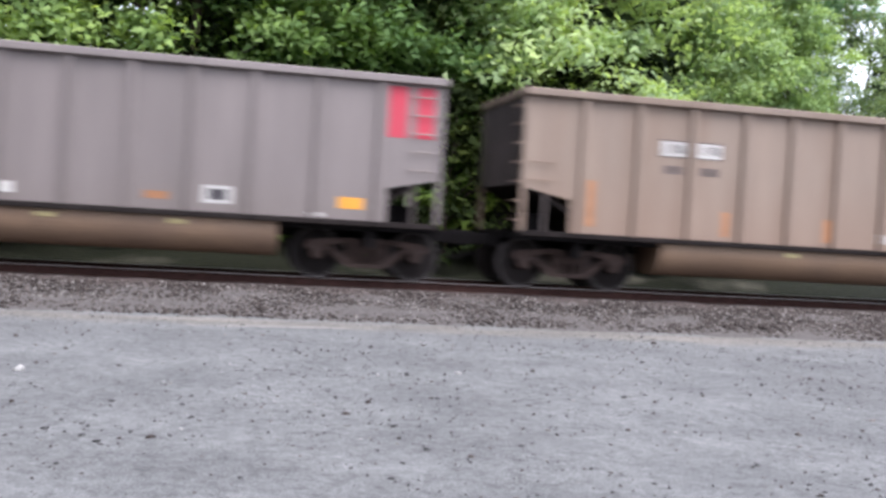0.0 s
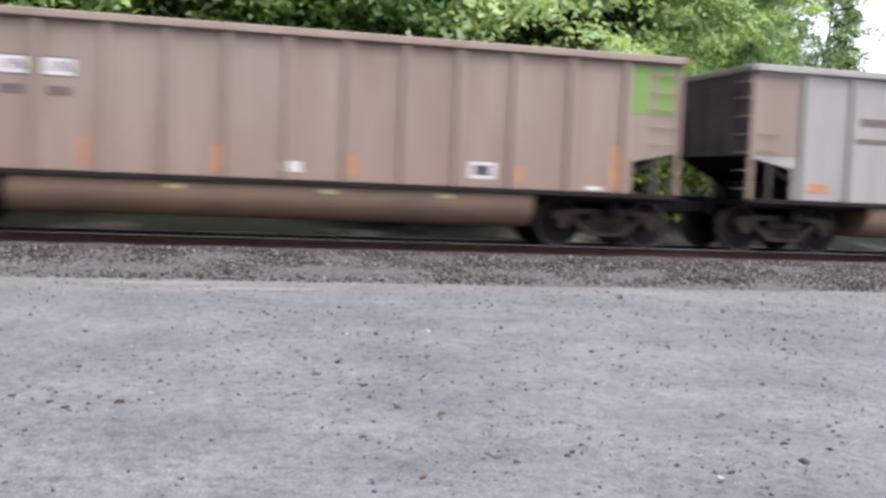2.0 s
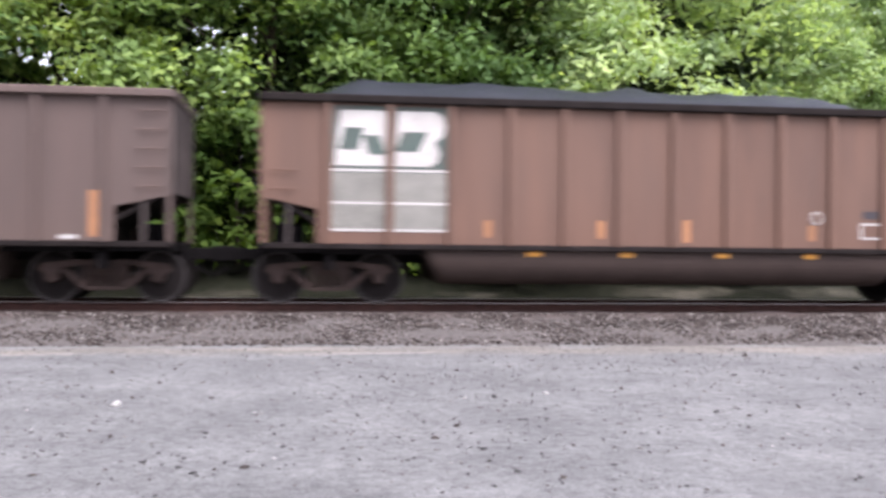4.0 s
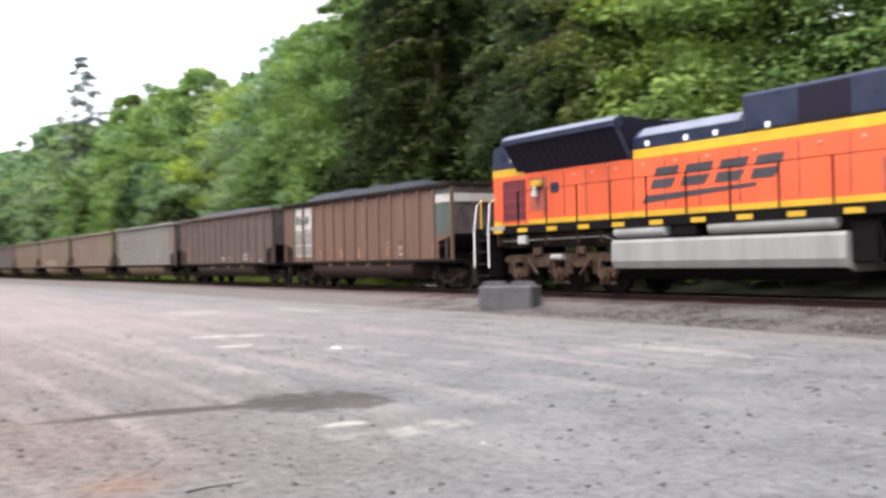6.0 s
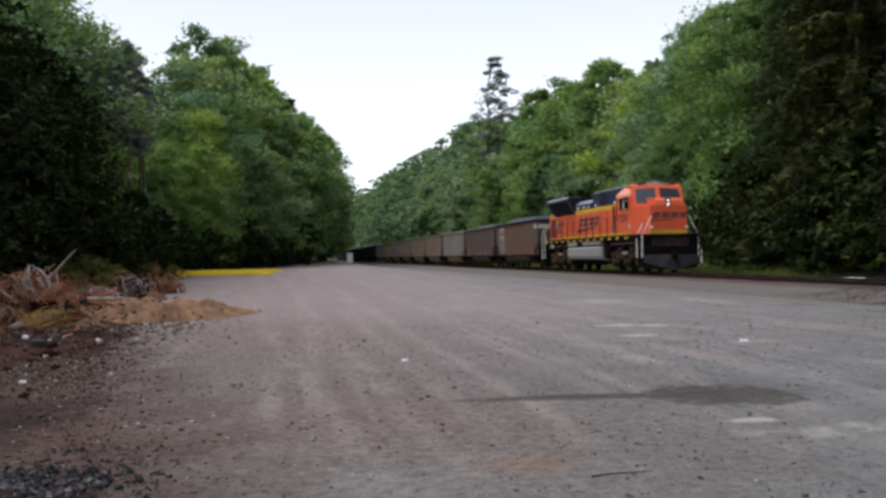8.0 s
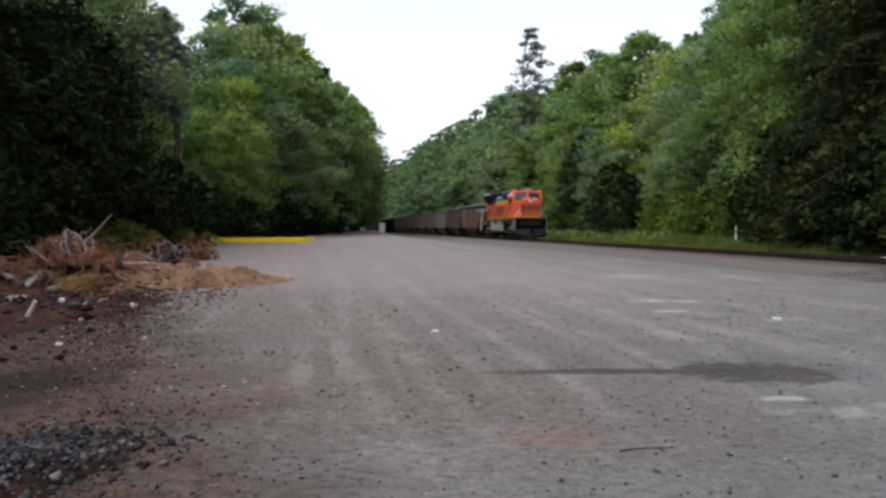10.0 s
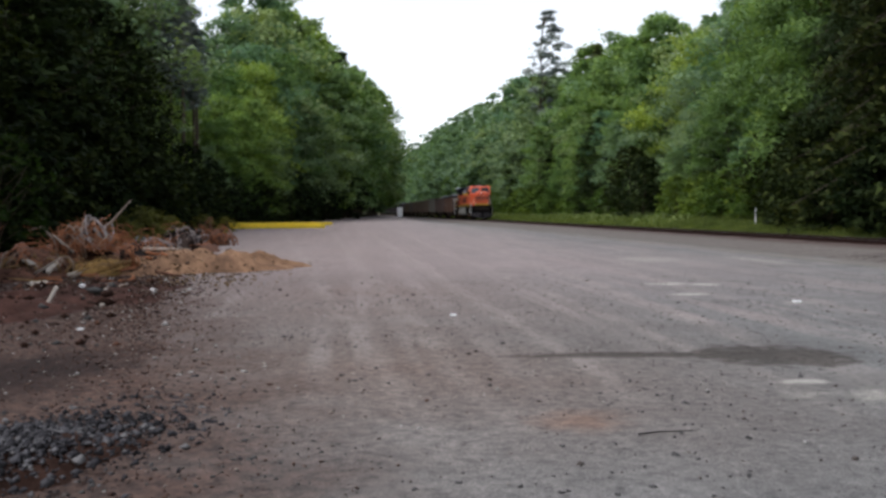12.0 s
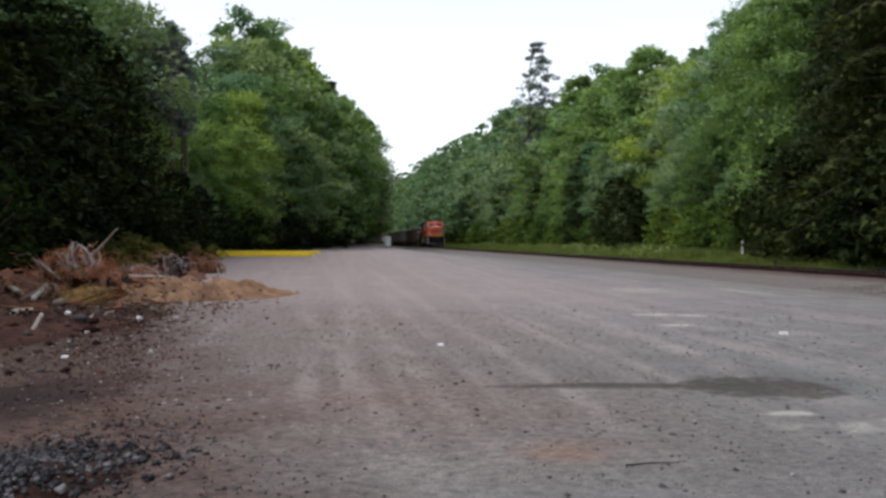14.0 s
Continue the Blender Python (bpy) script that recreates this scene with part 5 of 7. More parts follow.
        part("white_stripe", Geo().box(h + 0.052, h + 0.058, -1.5, 1.5, 2.98, 3.26), M_WHITE, car, "dirty white band across the end")
        for q, z0, z1 in ((10.75, 1.2, 1.5), (8.7, 1.2, 1.52), (7.1, 1.15, 1.55), (4.7, 1.2, 1.48), (1.3, 1.2, 1.58)):
            mark(car, "reflector", h - q - 0.07, h - q + 0.07, z0, z1, M_RUSTOR, "faded orange reflective strip")
        mark(car, "placard", h - 3.75, h - 3.3, 1.24, 1.54, M_WHITE, "white framed placard")
        mark(car, "placard", h - 3.71, h - 3.34, 1.28, 1.5, M_BROWN, y=-SIDE - 0.012)
        mark(car, "lettering", h - 3.7, h - 3.4, 1.62, 1.76, M_LETTER)
        part("round_stencil", Geo().tube([(h - 4.62, -SIDE - 0.012, 1.62), (h - 4.62, -SIDE - 0.004, 1.62)], 0.12, 18), M_WHITE, car, "round white stencil")
        part("round_stencil", Geo().tube([(h - 4.62, -SIDE - 0.016, 1.62), (h - 4.62, -SIDE - 0.004, 1.62)], 0.095, 18), M_BROWN, car)
        for q in (9.9, 8.2, 6.4, 4.7):
            mark(car, "reflector", h - q - 0.13, h - q + 0.13, 0.87, 0.96, M_AMBER, "yellow reflective strip", y=-1.512)
    return car


KIND = {"red": coal_car("red", "silver grey coal car with red end panel, loaded with coal", M_SILVER, M_TANTUB, 0.0, 0.42),
        "green": coal_car("green", "tan coal car with lime green end panel, loaded with coal", M_TAN, M_TANTUB, 0.0, 0.4),
        "placards": coal_car("placards", "tan coal car with white rectangles and amber reflectors", M_TAN, M_TANTUB, 0.0, 0.45),
        "silver": coal_car("silver", "pale silver coal car with bright bare panels", M_BRIGHT, M_TANTUB, 0.0, 0.41),
        "plain": coal_car("plain", "plain umber brown coal car heaped with coal", M_UMBER, M_BROWNTUB, 0.3, 0.62),
        "sooty": coal_car("plain", "soot black coal car heaped with coal", M_SOOTY, M_BLACK, 0.3, 0.6),
        "north": coal_car("north", "brown coal car with faded green ends and white emblem", M_BROWN, M_BROWNTUB, 0.55, 0.74)}
mark(KIND["placards"], "end_panel_paint", HALF - 1.0, HALF - 0.66, 2.56, 3.46, M_GREEN, "lime green end panel paint")
mark(KIND["placards"], "end_panel_paint", HALF - 0.5, HALF - 0.18, 2.56, 3.46, M_GREEN, "lime green end panel paint")
ORDER = {1: "red", 2: "green", 3: "placards", 4: "green", 5: "silver", 6: "plain", 7: "north", 0: "green", -1: "red"}
ORDER.update({i: "sooty" for i in range(-13, -1)})
TRAIN, taken = [], set()
for i in sorted(ORDER):
    k = ORDER[i]
    car = copy_thing(KIND[k], pose(0, 0, 0)) if k in taken else KIND[k]
    taken.add(k)
    # place of the car's middle when the right end of car 1 is at x = 0
    TRAIN.append((car, (i - 1) * PITCH - HALF))


# ---- locomotive ----
def engine():
    e = thing("locomotive", "orange, black and yellow diesel locomotive with dusty trucks", "locomotive")
    HW = 1.02                                   # half the hood's width
    sides = (-1, 1)
    # frame and walkway
    part("underframe", Geo().block(-10.65, 10.5, -1.0, 1.0, 1.35, 1.9, 0.03), M_GRIMEPAINT, e, "grimy steel underframe")
    for s in sides:
        part("walkway", Geo().block(-10.2, 10.2, s * 1.52 - 0.02, s * 1.52 + 0.02, 1.78, 2.03, 0.01).box(-10.2, 10.2, s * 1.0, s * 1.5, 1.96, 2.0), M_BLACK, e, "dark side sill and walkway")
        for x in (-9.3, -8.0, -6.55, -5.1, -3.65, -2.2, -0.75, 0.7, 2.15, 3.6, 5.05, 6.5, 7.95):
            part("reflector", lambda: Geo().box(-0.24, 0.24, -0.006, 0.006, -0.06, 0.06), M_ENGYEL, e, "yellow reflective block", (x, s * 1.546, 1.87), key="engrefl")
    # rear hood
    part("rear_hood", Geo().block(-10.33, -3.6, -HW, HW, 2.0, 3.62, 0.03), M_ORANGE, e, "orange rear hood")
    part("rear_hood_band", Geo().block(-10.34, -8.6, -HW - 0.006, HW + 0.006, 3.58, 3.84, 0.02), M_ENGYEL, e, "yellow hood band")
    part("rear_hood_top", Geo().prism([(-10.33, 3.84), (-8.62, 3.84), (-8.62, 4.66), (-10.05, 4.58), (-10.28, 4.5)], -HW, HW), M_ENGBLK, e, "blue black hood top")
    # flared radiator
    rad = Geo().prism([(-0.98, 3.62), (0.98, 3.62), (1.52, 4.5), (1.52, 4.62), (1.3, 4.72), (-1.3, 4.72), (-1.52, 4.62), (-1.52, 4.5)], -8.95, -3.75, 'x')
    rd = part("radiator", rad, M_GRILLE, e, "dark flared radiator with sloping mesh")
    for s in sides:
        part("radiator_rim", Geo().prism([(s * 1.3, 4.48), (s * 1.6, 4.48), (s * 1.6, 4.62), (s * 1.38, 4.76), (s * 1.3, 4.76)], -9.0, -3.65, 'x'), M_ENGBLK, rd, "bluish black rim of the radiator")
        # pale strip painted for the sky's glare on the sloping rim
        part("radiator_edge", Geo().prism([(s * 1.6, 4.635), (s * 1.585, 4.655), (s * 1.39, 4.78), (s * 1.38, 4.765)], -8.95, -3.75, 'x'), M_SKYGLINT, rd, "radiator edge strip, pale for the sky's glare")
        part("radiator_rim", Geo().prism([(s * 0.98, 3.6), (s * 1.04, 3.6), (s * 1.57, 4.52), (s * 1.5, 4.52)], -3.75, -3.62, 'x'), M_ENGBLK, rd)
        for i in range(16):
            x = -8.7 + i * 0.32
            part("mesh_rib", lambda: Geo().add([(0, 0, 0), (0.03, 0, 0), (0.03, 0.53, 0.87), (0, 0.53, 0.87), (0, 0.025, -0.015), (0.03, 0.025, -0.015), (0.03, 0.555, 0.855), (0, 0.555, 0.855)],
                                               [(0, 1, 2, 3), (4, 7, 6, 5), (0, 4, 5, 1), (1, 5, 6, 2), (2, 6, 7, 3), (3, 7, 4, 0)]), M_GRILLE, rd,
                 at=pose(x + (0.03 if s < 0 else 0), s * 0.985, 3.64, 0, 0, 0 if s > 0 else 180), key="rib")
        # pale panel in place of sky glint on the deck
        part("roof_glint_panel", Geo().block(-8.9, -3.8, s * 0.9 - 0.35, s * 0.9 + 0.35, 4.765, 4.79, 0.01), M_SKYGLINT, rd, "pale deck panel standing for sky glint")
    # long hood
    part("engine_hood", Geo().block(-3.6, 6.25, -HW, HW, 2.0, 3.6, 0.03), M_ORANGE, e, "orange engine hood")
    part("hood_band", Geo().block(-3.62, 6.2, -HW - 0.006, HW + 0.006, 3.57, 3.84, 0.02), M_ENGYEL, e, "yellow hood band")
    part("hood_top", Geo().prism([(-HW, 3.84), (HW, 3.84), (HW, 4.15), (0.8, 4.36), (-0.8, 4.36), (-HW, 4.15)], -3.6, 0.25, 'x'), M_ENGBLK, e, "blue black hood top")
    part("hood_top", Geo().block(0.2, 6.1, -HW - 0.02, HW + 0.02, 3.84, 4.76, 0.07), M_ENGBLK, e, "tall blue black brake housing")
    for s in sides:
        # pale strip in place of sky glint on the hood's slope
        part("roof_panel", Geo().prism([(s * 1.03, 4.16), (s * 1.02, 4.19), (s * 0.78, 4.4), (s * 0.77, 4.37)], -3.4, 0.1, 'x'), M_SKYGLINT, e, "pale roof strip standing for sky glint")
        part("intake_screen", Geo().box(1.85, 3.2, s * 1.045 - 0.005, s * 1.045 + 0.005, 3.92, 4.66), M_GRILLE, e, "dark intake screen")
        part("base_stripe", Geo().box(-10.3, 6.2, s * (HW + 0.006) - 0.004, s * (HW + 0.006) + 0.004, 2.03, 2.2), M_ENGYEL, e, "yellow stripe along the hood foot")
        for x in (-7.6, -6.6, -5.6, -4.6, -3.62, -2.4, -1.2, 0.1, 1.82, 3.15, 4.4):
            part("door_gap", lambda: Geo().box(-0.012, 0.012, -0.004, 0.004, 2.25, 3.5), M_LETTER, e, at=(x, s * (HW + 0.006), 0), key="doorgap")
        for x in (-3.0, -1.6, -0.6, 1.0, 4.6):
            part("hood_lamp", lambda: Geo().block(-0.06, 0.06, -0.05, 0.05, -0.07, 0.07, 0.02), M_LAMP, e, "small white hood fitting", (x, s * (HW + 0.03), 3.95), key="hoodlamp")
        part("grille_frame", Geo().prism([(-9.86, 2.1), (-8.4, 2.1), (-8.4, 3.56), (-9.86, 3.56)], s * (HW + 0.002), s * (HW + 0.018)), M_ORANGE, e, "raised frame round the grille")
        part("rear_plate", Geo().box(-9.35, -9.12, s * (HW + 0.004) - 0.004, s * (HW + 0.004) + 0.004, 4.05, 4.15), M_WHITE, e, "small white plate")
        part("soot_panel", Geo().box(3.9, 6.1, s * (HW + 0.003) - 0.003, s * (HW + 0.003) + 0.003, 2.22, 2.95), M_SOOTSHADE, e, "soot-stained lower panel")
        for x, z in ((4.2, 2.75), (4.2, 2.5), (5.2, 2.72)):
            part("vent_slot", lambda: Geo().block(-0.16, 0.16, -0.015, 0.015, -0.04, 0.04, 0.008), M_LETTER, e, "dark vent slot", (x, s * (HW + 0.012), z), key="ventslot")
        part("sill_block", Geo().block(-9.75, -8.95, s * 1.54 - 0.02, s * 1.54 + 0.02, 1.9, 2.02, 0.01), M_TANK, e, "pale grey block under the grille")
        g = part("rear_grille", Geo().box(-9.75, -8.5, s * (HW + 0.02) - 0.006, s * (HW + 0.02) + 0.006, 2.2, 3.46), M_REDDEEP, e, "dark red rear grille")
        for i in range(8):
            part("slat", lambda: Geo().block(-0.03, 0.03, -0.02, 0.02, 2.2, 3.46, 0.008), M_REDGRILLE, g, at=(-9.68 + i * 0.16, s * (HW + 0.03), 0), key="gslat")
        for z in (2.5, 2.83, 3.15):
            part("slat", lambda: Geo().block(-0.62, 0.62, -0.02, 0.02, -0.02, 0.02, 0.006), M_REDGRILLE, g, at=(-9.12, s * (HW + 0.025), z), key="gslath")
        # flat panel whose darker red stands for shade in a recess
        part("bell_recess", Geo().box(-8.3, -7.42, s * (HW + 0.003) - 0.003, s * (HW + 0.003) + 0.003, 2.45, 3.46), M_SOOTSHADE, e, "flat darkened panel standing for the shaded bell recess")
        bell = part("bell_bracket", Geo().block(-8.1, -7.6, s * (HW + 0.08) - 0.07, s * (HW + 0.08) + 0.07, 3.18, 3.36, 0.02), M_ENGYEL, e, "yellow bracket")
        part("bell", Geo().tube([(-7.85, s * (HW + 0.14), 3.18), (-7.85, s * (HW + 0.16), 3.0), (-7.85, s * (HW + 0.16), 2.88)], [0.05, 0.09, 0.12], 12), M_TANK, bell, "grey bell")
        part("hatch", Geo().block(-7.25, -6.85, s * (HW + 0.01) - 0.01, s * (HW + 0.01) + 0.01, 2.95, 3.25, 0.01), M_ENGBLK, e, "dark hatch")
        # plain bars in place of the road name, and the sweep below them
        for a, w in ((-2.95, 0.88), (-1.85, 0.95), (-0.7, 0.9), (0.42, 0.82)):
            part("name_bar", Geo().prism([(a, 2.76), (a + w * 0.86, 2.76), (a + w + 0.06, 3.0), (a + 0.1, 3.0)], s * (HW + 0.005), s * (HW + 0.009)), M_LETTER, e, "dark slanted painted bar")
            part("name_bar", Geo().prism([(a + 0.14, 3.07), (a + w + 0.1, 3.07), (a + w + 0.2, 3.3), (a + 0.24, 3.3)], s * (HW + 0.005), s * (HW + 0.009)), M_LETTER, e, "dark slanted painted bar")
        part("sweep", Geo().prism([(-3.3, 2.4), (-3.1, 2.6), (0.6, 2.68), (0.6, 2.6)], s * (HW + 0.005), s * (HW + 0.009)), M_LETTER, e, "dark tapering painted sweep")
        for x in (4.45, 5.05, 5.65):
            part("hose_run", lambda: Geo().tube([(0, 0, 2.9), (0.03, 0, 3.2), (0, 0, 3.75)], 0.05, 6), M_BLACK, e, "black vertical pipe", (x, s * (HW + 0.06), 0), key="hoserun")
        # walkway handrail
        xs = [-8.3 + i * 1.42 for i in range(11)]
        for x in xs:
            part("stanchion", lambda: Geo().tube([(0, 0, 2.0), (0, 0, 3.05)], 0.025, 6), M_BLACK, e, "black handrail post", (x, s * 1.48, 0), key="stanchion")
        part("handrail", Geo().tube([(xs[0], s * 1.48, 3.05), (xs[-1], s * 1.48, 3.05)], 0.011, 6), M_BLACK, e, "thin dark handrail")
        # pipes and brackets below the walkway, latches along the doors
        for z, r_, m_ in ((1.68, 0.03, M_TRUCK), (1.58, 0.022, M_TANK)):
            for a, b_ in ((-9.4, -4.1), (4.4, 9.4)):
                part("frame_pipe", Geo().tube([(a, s * 1.3, z), (a + 0.3, s * 1.34, z - 0.02), (b_ - 0.4, s * 1.34, z + 0.01), (b_, s * 1.28, z - 0.1)], r_, 6), m_, e, "dusty pipe under the walkway")
        for x in (-9.6, -8.3, -7.1, -5.6, -4.6, 4.7, 5.6, 6.6, 8.2, 9.2):
            part("frame_bracket", lambda: Geo().prism([(-0.05, 1.78), (0.05, 1.78), (0.03, 1.42), (-0.03, 1.42)], -0.12, 0.12), M_TRUCK, e, "dusty bracket", (x, s * 1.25, 0), key="framebracket")
        for x in (-6.1, -5.3, -4.3, -3.2, -2.0, -0.9, 0.6, 2.4, 3.5):
            part("door_latch", lambda: Geo().block(-0.05, 0.05, -0.02, 0.02, -0.035, 0.035, 0.01), M_RUSTPALE, e, "pale door latch", (x, s * (HW + 0.015), 3.42), key="latch")
        # tank and reservoirs
        part("fuel_tank", Geo().prism([(s * 0.2, 0.62), (s * 1.15, 0.62), (s * 1.42, 0.72), (s * 1.5, 0.9), (s * 1.5, 1.38), (s * 1.44, 1.46), (s * 0.2, 1.46)], -4.0, 3.35, 'x'), M_TANK, e, "light grey fuel tank")
        part("tank_skirt", Geo().prism([(s * 0.2, 0.42), (s * 1.0, 0.42), (s * 1.4, 0.7), (s * 1.16, 0.61), (s * 0.2, 0.6)], -3.9, 3.25, 'x'), M_BLACK, e, "black tank underside")
        for a, b_ in ((-3.95, -1.95), (-0.55, 3.1)):
            part("air_reservoir", Geo().tube([(a, s * 1.36, 1.67), (a + 0.06, s * 1.36, 1.67), (b_ - 0.06, s * 1.36, 1.67), (b_, s * 1.36, 1.67)], [0.1, 0.16, 0.16, 0.1], 14), M_TANK, e, "light grey air reservoir")
        part("fuel_filler", Geo().block(-1.7, -0.9, s * 1.4 - 0.1, s * 1.4 + 0.1, 1.5, 1.76, 0.03), M_BLACK, e, "dark filler fittings")
    # rear end, steps and white grab rails
    for end, xe in ((-1, -10.64), (1, 10.35)):
        part("end_plate", Geo().block(xe - 0.1, xe + 0.1, -1.45, 1.45, 1.0, 2.0, 0.03), M_BLACK, e, "black end plate")
        part("coupler", coupler_geo, M_BLACK, e, at=pose(xe, 0, 0.88, 0, 0, 0 if end > 0 else 180), key="coupler")
        part("plough", Geo().prism([(-1.45, 0.22), (1.45, 0.22), (1.5, 0.95), (-1.5, 0.95)], xe + end * 0.1, xe + end * 0.22, 'x') if end < 0 else
             Geo().add([(10.4, -1.5, 0.95), (10.4, 1.5, 0.95), (10.4, -1.35, 0.2), (10.4, 1.35, 0.2), (10.75, 0, 0.95), (11.15, 0, 0.14), (10.6, -1.5, 0.55), (10.6, 1.5, 0.55)],
                       [(0, 4, 6), (4, 1, 7), (6, 4, 5), (4, 7, 5), (6, 5, 2), (7, 3, 5), (0, 6, 2), (1, 3, 7), (0, 2, 3, 1), (2, 5, 3), (0, 1, 4)]), M_PLOUGH, e, "dusty dark steel plough")
        for s in sides:
            st = part("step_well", Geo().box(xe - end * 0.75, xe - end * 0.7, s * 1.0, s * 1.5, 0.45, 2.0).box(xe - end * 0.02, xe + end * 0.03, s * 1.0, s * 1.5, 0.45, 2.0).box(xe - end * 0.75, xe + end * 0.03, s * 0.95, s * 1.0, 0.45, 2.0), M_BLACK, e, "black corner steps")
            for z in (0.48, 0.85, 1.22, 1.6):
                part("step", Geo().block(xe - end * 0.72, xe, s * 1.02 if s > 0 else -1.52, 1.52 if s > 0 else -1.02, z, z + 0.04, 0.008), M_INNER, st)
            for x, lean in ((xe + end * 0.05, 0.1), (xe - end * 0.78, 0.02)):
                if end < 0:
                    rail = [(x, s * 1.55, 0.75), (x, s * 1.55, 1.95), (x + lean, s * 1.5, 2.75), (x + lean + 0.1, s * 1.36, 2.92)]
                else:
                    rail = [(x, s * 1.52, 0.8), (x, s * 1.52, 1.9), (x + 0.02, s * 1.28, 2.4), (x + 0.04, s * 1.0, 2.95)]
                part("grab_rail", Geo().tube(rail, 0.022, 8), M_RAILWHITE, e, "white grab rail")
            if end < 0:
                part("end_rail", Geo().tube([(xe, s * 1.3, 2.0), (xe, s * 1.3, 2.9), (xe, s * 0.4, 2.9), (xe, s * 0.4, 2.0)], 0.03, 8), M_ENGYEL, e, "yellow end railing")
    # cab
    CW, CF = 1.42, 8.45
    cab = part("cab", Geo().block(6.1, CF, -CW, CW, 2.0, 4.12, 0.05), M_ORANGE, e, "orange wide cab")
    part("cab_roof", Geo().prism([(-CW - 0.02, 4.1), (CW + 0.02, 4.1), (CW - 0.04, 4.28), (0.98, 4.64), (0.65, 4.74), (-0.65, 4.74), (-0.98, 4.64), (-CW + 0.04, 4.28)], 6.05, 8.5, 'x'), M_RUSTPALE, cab, "sun-faded orange cab roof")
    part("roof_walk", Geo().block(6.6, 8.3, -1.12, -0.7, 4.66, 4.72, 0.01, ), M_RUSTPALE, cab, "pale faded roof panel")
    part("horn", Geo().tube([(7.3, 0.2, 4.84), (7.9, 0.2, 4.84)], [0.06, 0.1], 10).box(7.5, 7.56, 0.17, 0.23, 4.72, 4.8), M_TANK, cab, "grey roof horn")
    part("roof_box", Geo().block(7.9, 8.3, -0.35, 0.35, 4.72, 4.84, 0.03), M_TANK, cab, "grey roof box")
    part("brow", Geo().prism([(8.3, 4.72), (8.52, 4.62), (9.0, 3.4), (8.4, 3.4), (8.3, 4.0)], -1.38, 1.38), M_ORANGE, cab, "orange brow round the windscreens")
    for s in sides:
        w = part("side_window", Geo().box(6.6, 8.05, s * (CW + 0.003) - 0.006, s * (CW + 0.003) + 0.006, 3.38, 4.02), M_GLASS, cab, "dark cab side windows")
        part("window_bar", Geo().box(7.25, 7.33, s * (CW + 0.008) - 0.012, s * (CW + 0.008) + 0.012, 3.38, 4.02), M_RAILWHITE, w)
        part("window_bar", Geo().box(7.6, 7.78, s * (CW + 0.008) - 0.01, s * (CW + 0.008) + 0.01, 3.42, 3.98), M_RAILWHITE, w, "white bar across the side window")
        part("sun_visor", Geo().block(6.6, 8.0, s * (CW + 0.1) - 0.1, s * (CW + 0.1) + 0.1, 4.04, 4.08, 0.01), M_ORANGE, w)
        part("mirror", Geo().block(8.1, 8.14, s * (CW + 0.13) - 0.09, s * (CW + 0.13) + 0.09, 3.45, 3.8, 0.01), M_BLACK, w)
        q = [(8.579, s * 0.12, 4.5), (8.603, s * 1.18, 4.44), (8.91, s * 1.28, 3.66), (8.91, s * 0.12, 3.66)]
        # only the near pane gets the painted sky reflection
        part("windscreen", Geo().add(q + [(x - 0.03, y, z) for x, y, z in q], [(0, 1, 2, 3), (4, 7, 6, 5), (0, 4, 5, 1), (1, 5, 6, 2), (2, 6, 7, 3), (3, 7, 4, 0)]), M_SKYGLASS if s < 0 else M_GLASS, cab, "windscreen greyed for the sky's reflection" if s < 0 else "dark sloping windscreen")
        part("number_board", Geo().block(8.3, 8.5, s * 0.75 - 0.25, s * 0.75 + 0.25, 4.62, 4.8, 0.02), M_LETTER, cab, "dark number board")
        part("cab_stripe", Geo().box(6.1, CF + 0.02, s * (CW + 0.006) - 0.004, s * (CW + 0.006) + 0.004, 2.03, 2.16), M_ENGYEL, cab, "yellow stripe at the cab foot")
        part("cab_label", Geo().box(8.15, 8.36, s * (CW + 0.006) - 0.004, s * (CW + 0.006) + 0.004, 2.35, 2.62), M_WHITE, cab, "small white label")
        text = bpy.data.curves.new("road_number", 'FONT')
        text.body, text.size, text.extrude = "9204", 0.66, 0.003
        t_ob = new("road_number", text)
        text.materials.append(M_LETTER)
        t_ob.parent = cab
        t_ob.matrix_basis = pose(6.5, -CW - 0.012, 2.72, 90, 0, 0) if s < 0 else pose(8.1, CW + 0.012, 2.72, 90, 0, 180)
    # nose: a raised middle between lower shoulders, sides drawn in towards the front
    g = Geo()
    g.prism([(8.4, -1.4), (9.3, -1.3), (10.2, -1.0), (10.2, 1.0), (9.3, 1.3), (8.4, 1.4)], 2.0, 3.5, 'z')
    nose = part("nose", g, M_ORANGE, e, "orange tapered nose")
    part("nose_top", Geo().prism([(8.5, 3.48), (10.19, 3.48), (10.14, 3.76), (9.9, 3.88), (8.79, 3.95), (8.5, 3.95)], -0.66, 0.8), M_ORANGE, nose, "raised middle of the nose")
    part("nose_stripe", Geo().block(10.16, 10.22, -1.01, 1.01, 2.02, 2.2, 0.01), M_ENGYEL, nose, "yellow stripe at the nose foot")
    hl = part("headlight", Geo().block(10.0, 10.2, -0.13, 0.13, 3.42, 3.86, 0.03), M_BLACK, nose, "headlight housing with two stacked lamps")
    for z in (3.54, 3.73):
        part("lens", Geo().tube([(10.19, 0, z), (10.22, 0, z)], 0.055, 14), M_LIT, hl, "lit white headlight")
    for s in sides:
        part("ditch_light", Geo().tube([(10.2, s * 0.95, 2.36), (10.32, s * 0.95, 2.36)], [0.06, 0.075], 12), M_LAMP, nose, "round white ditch light")
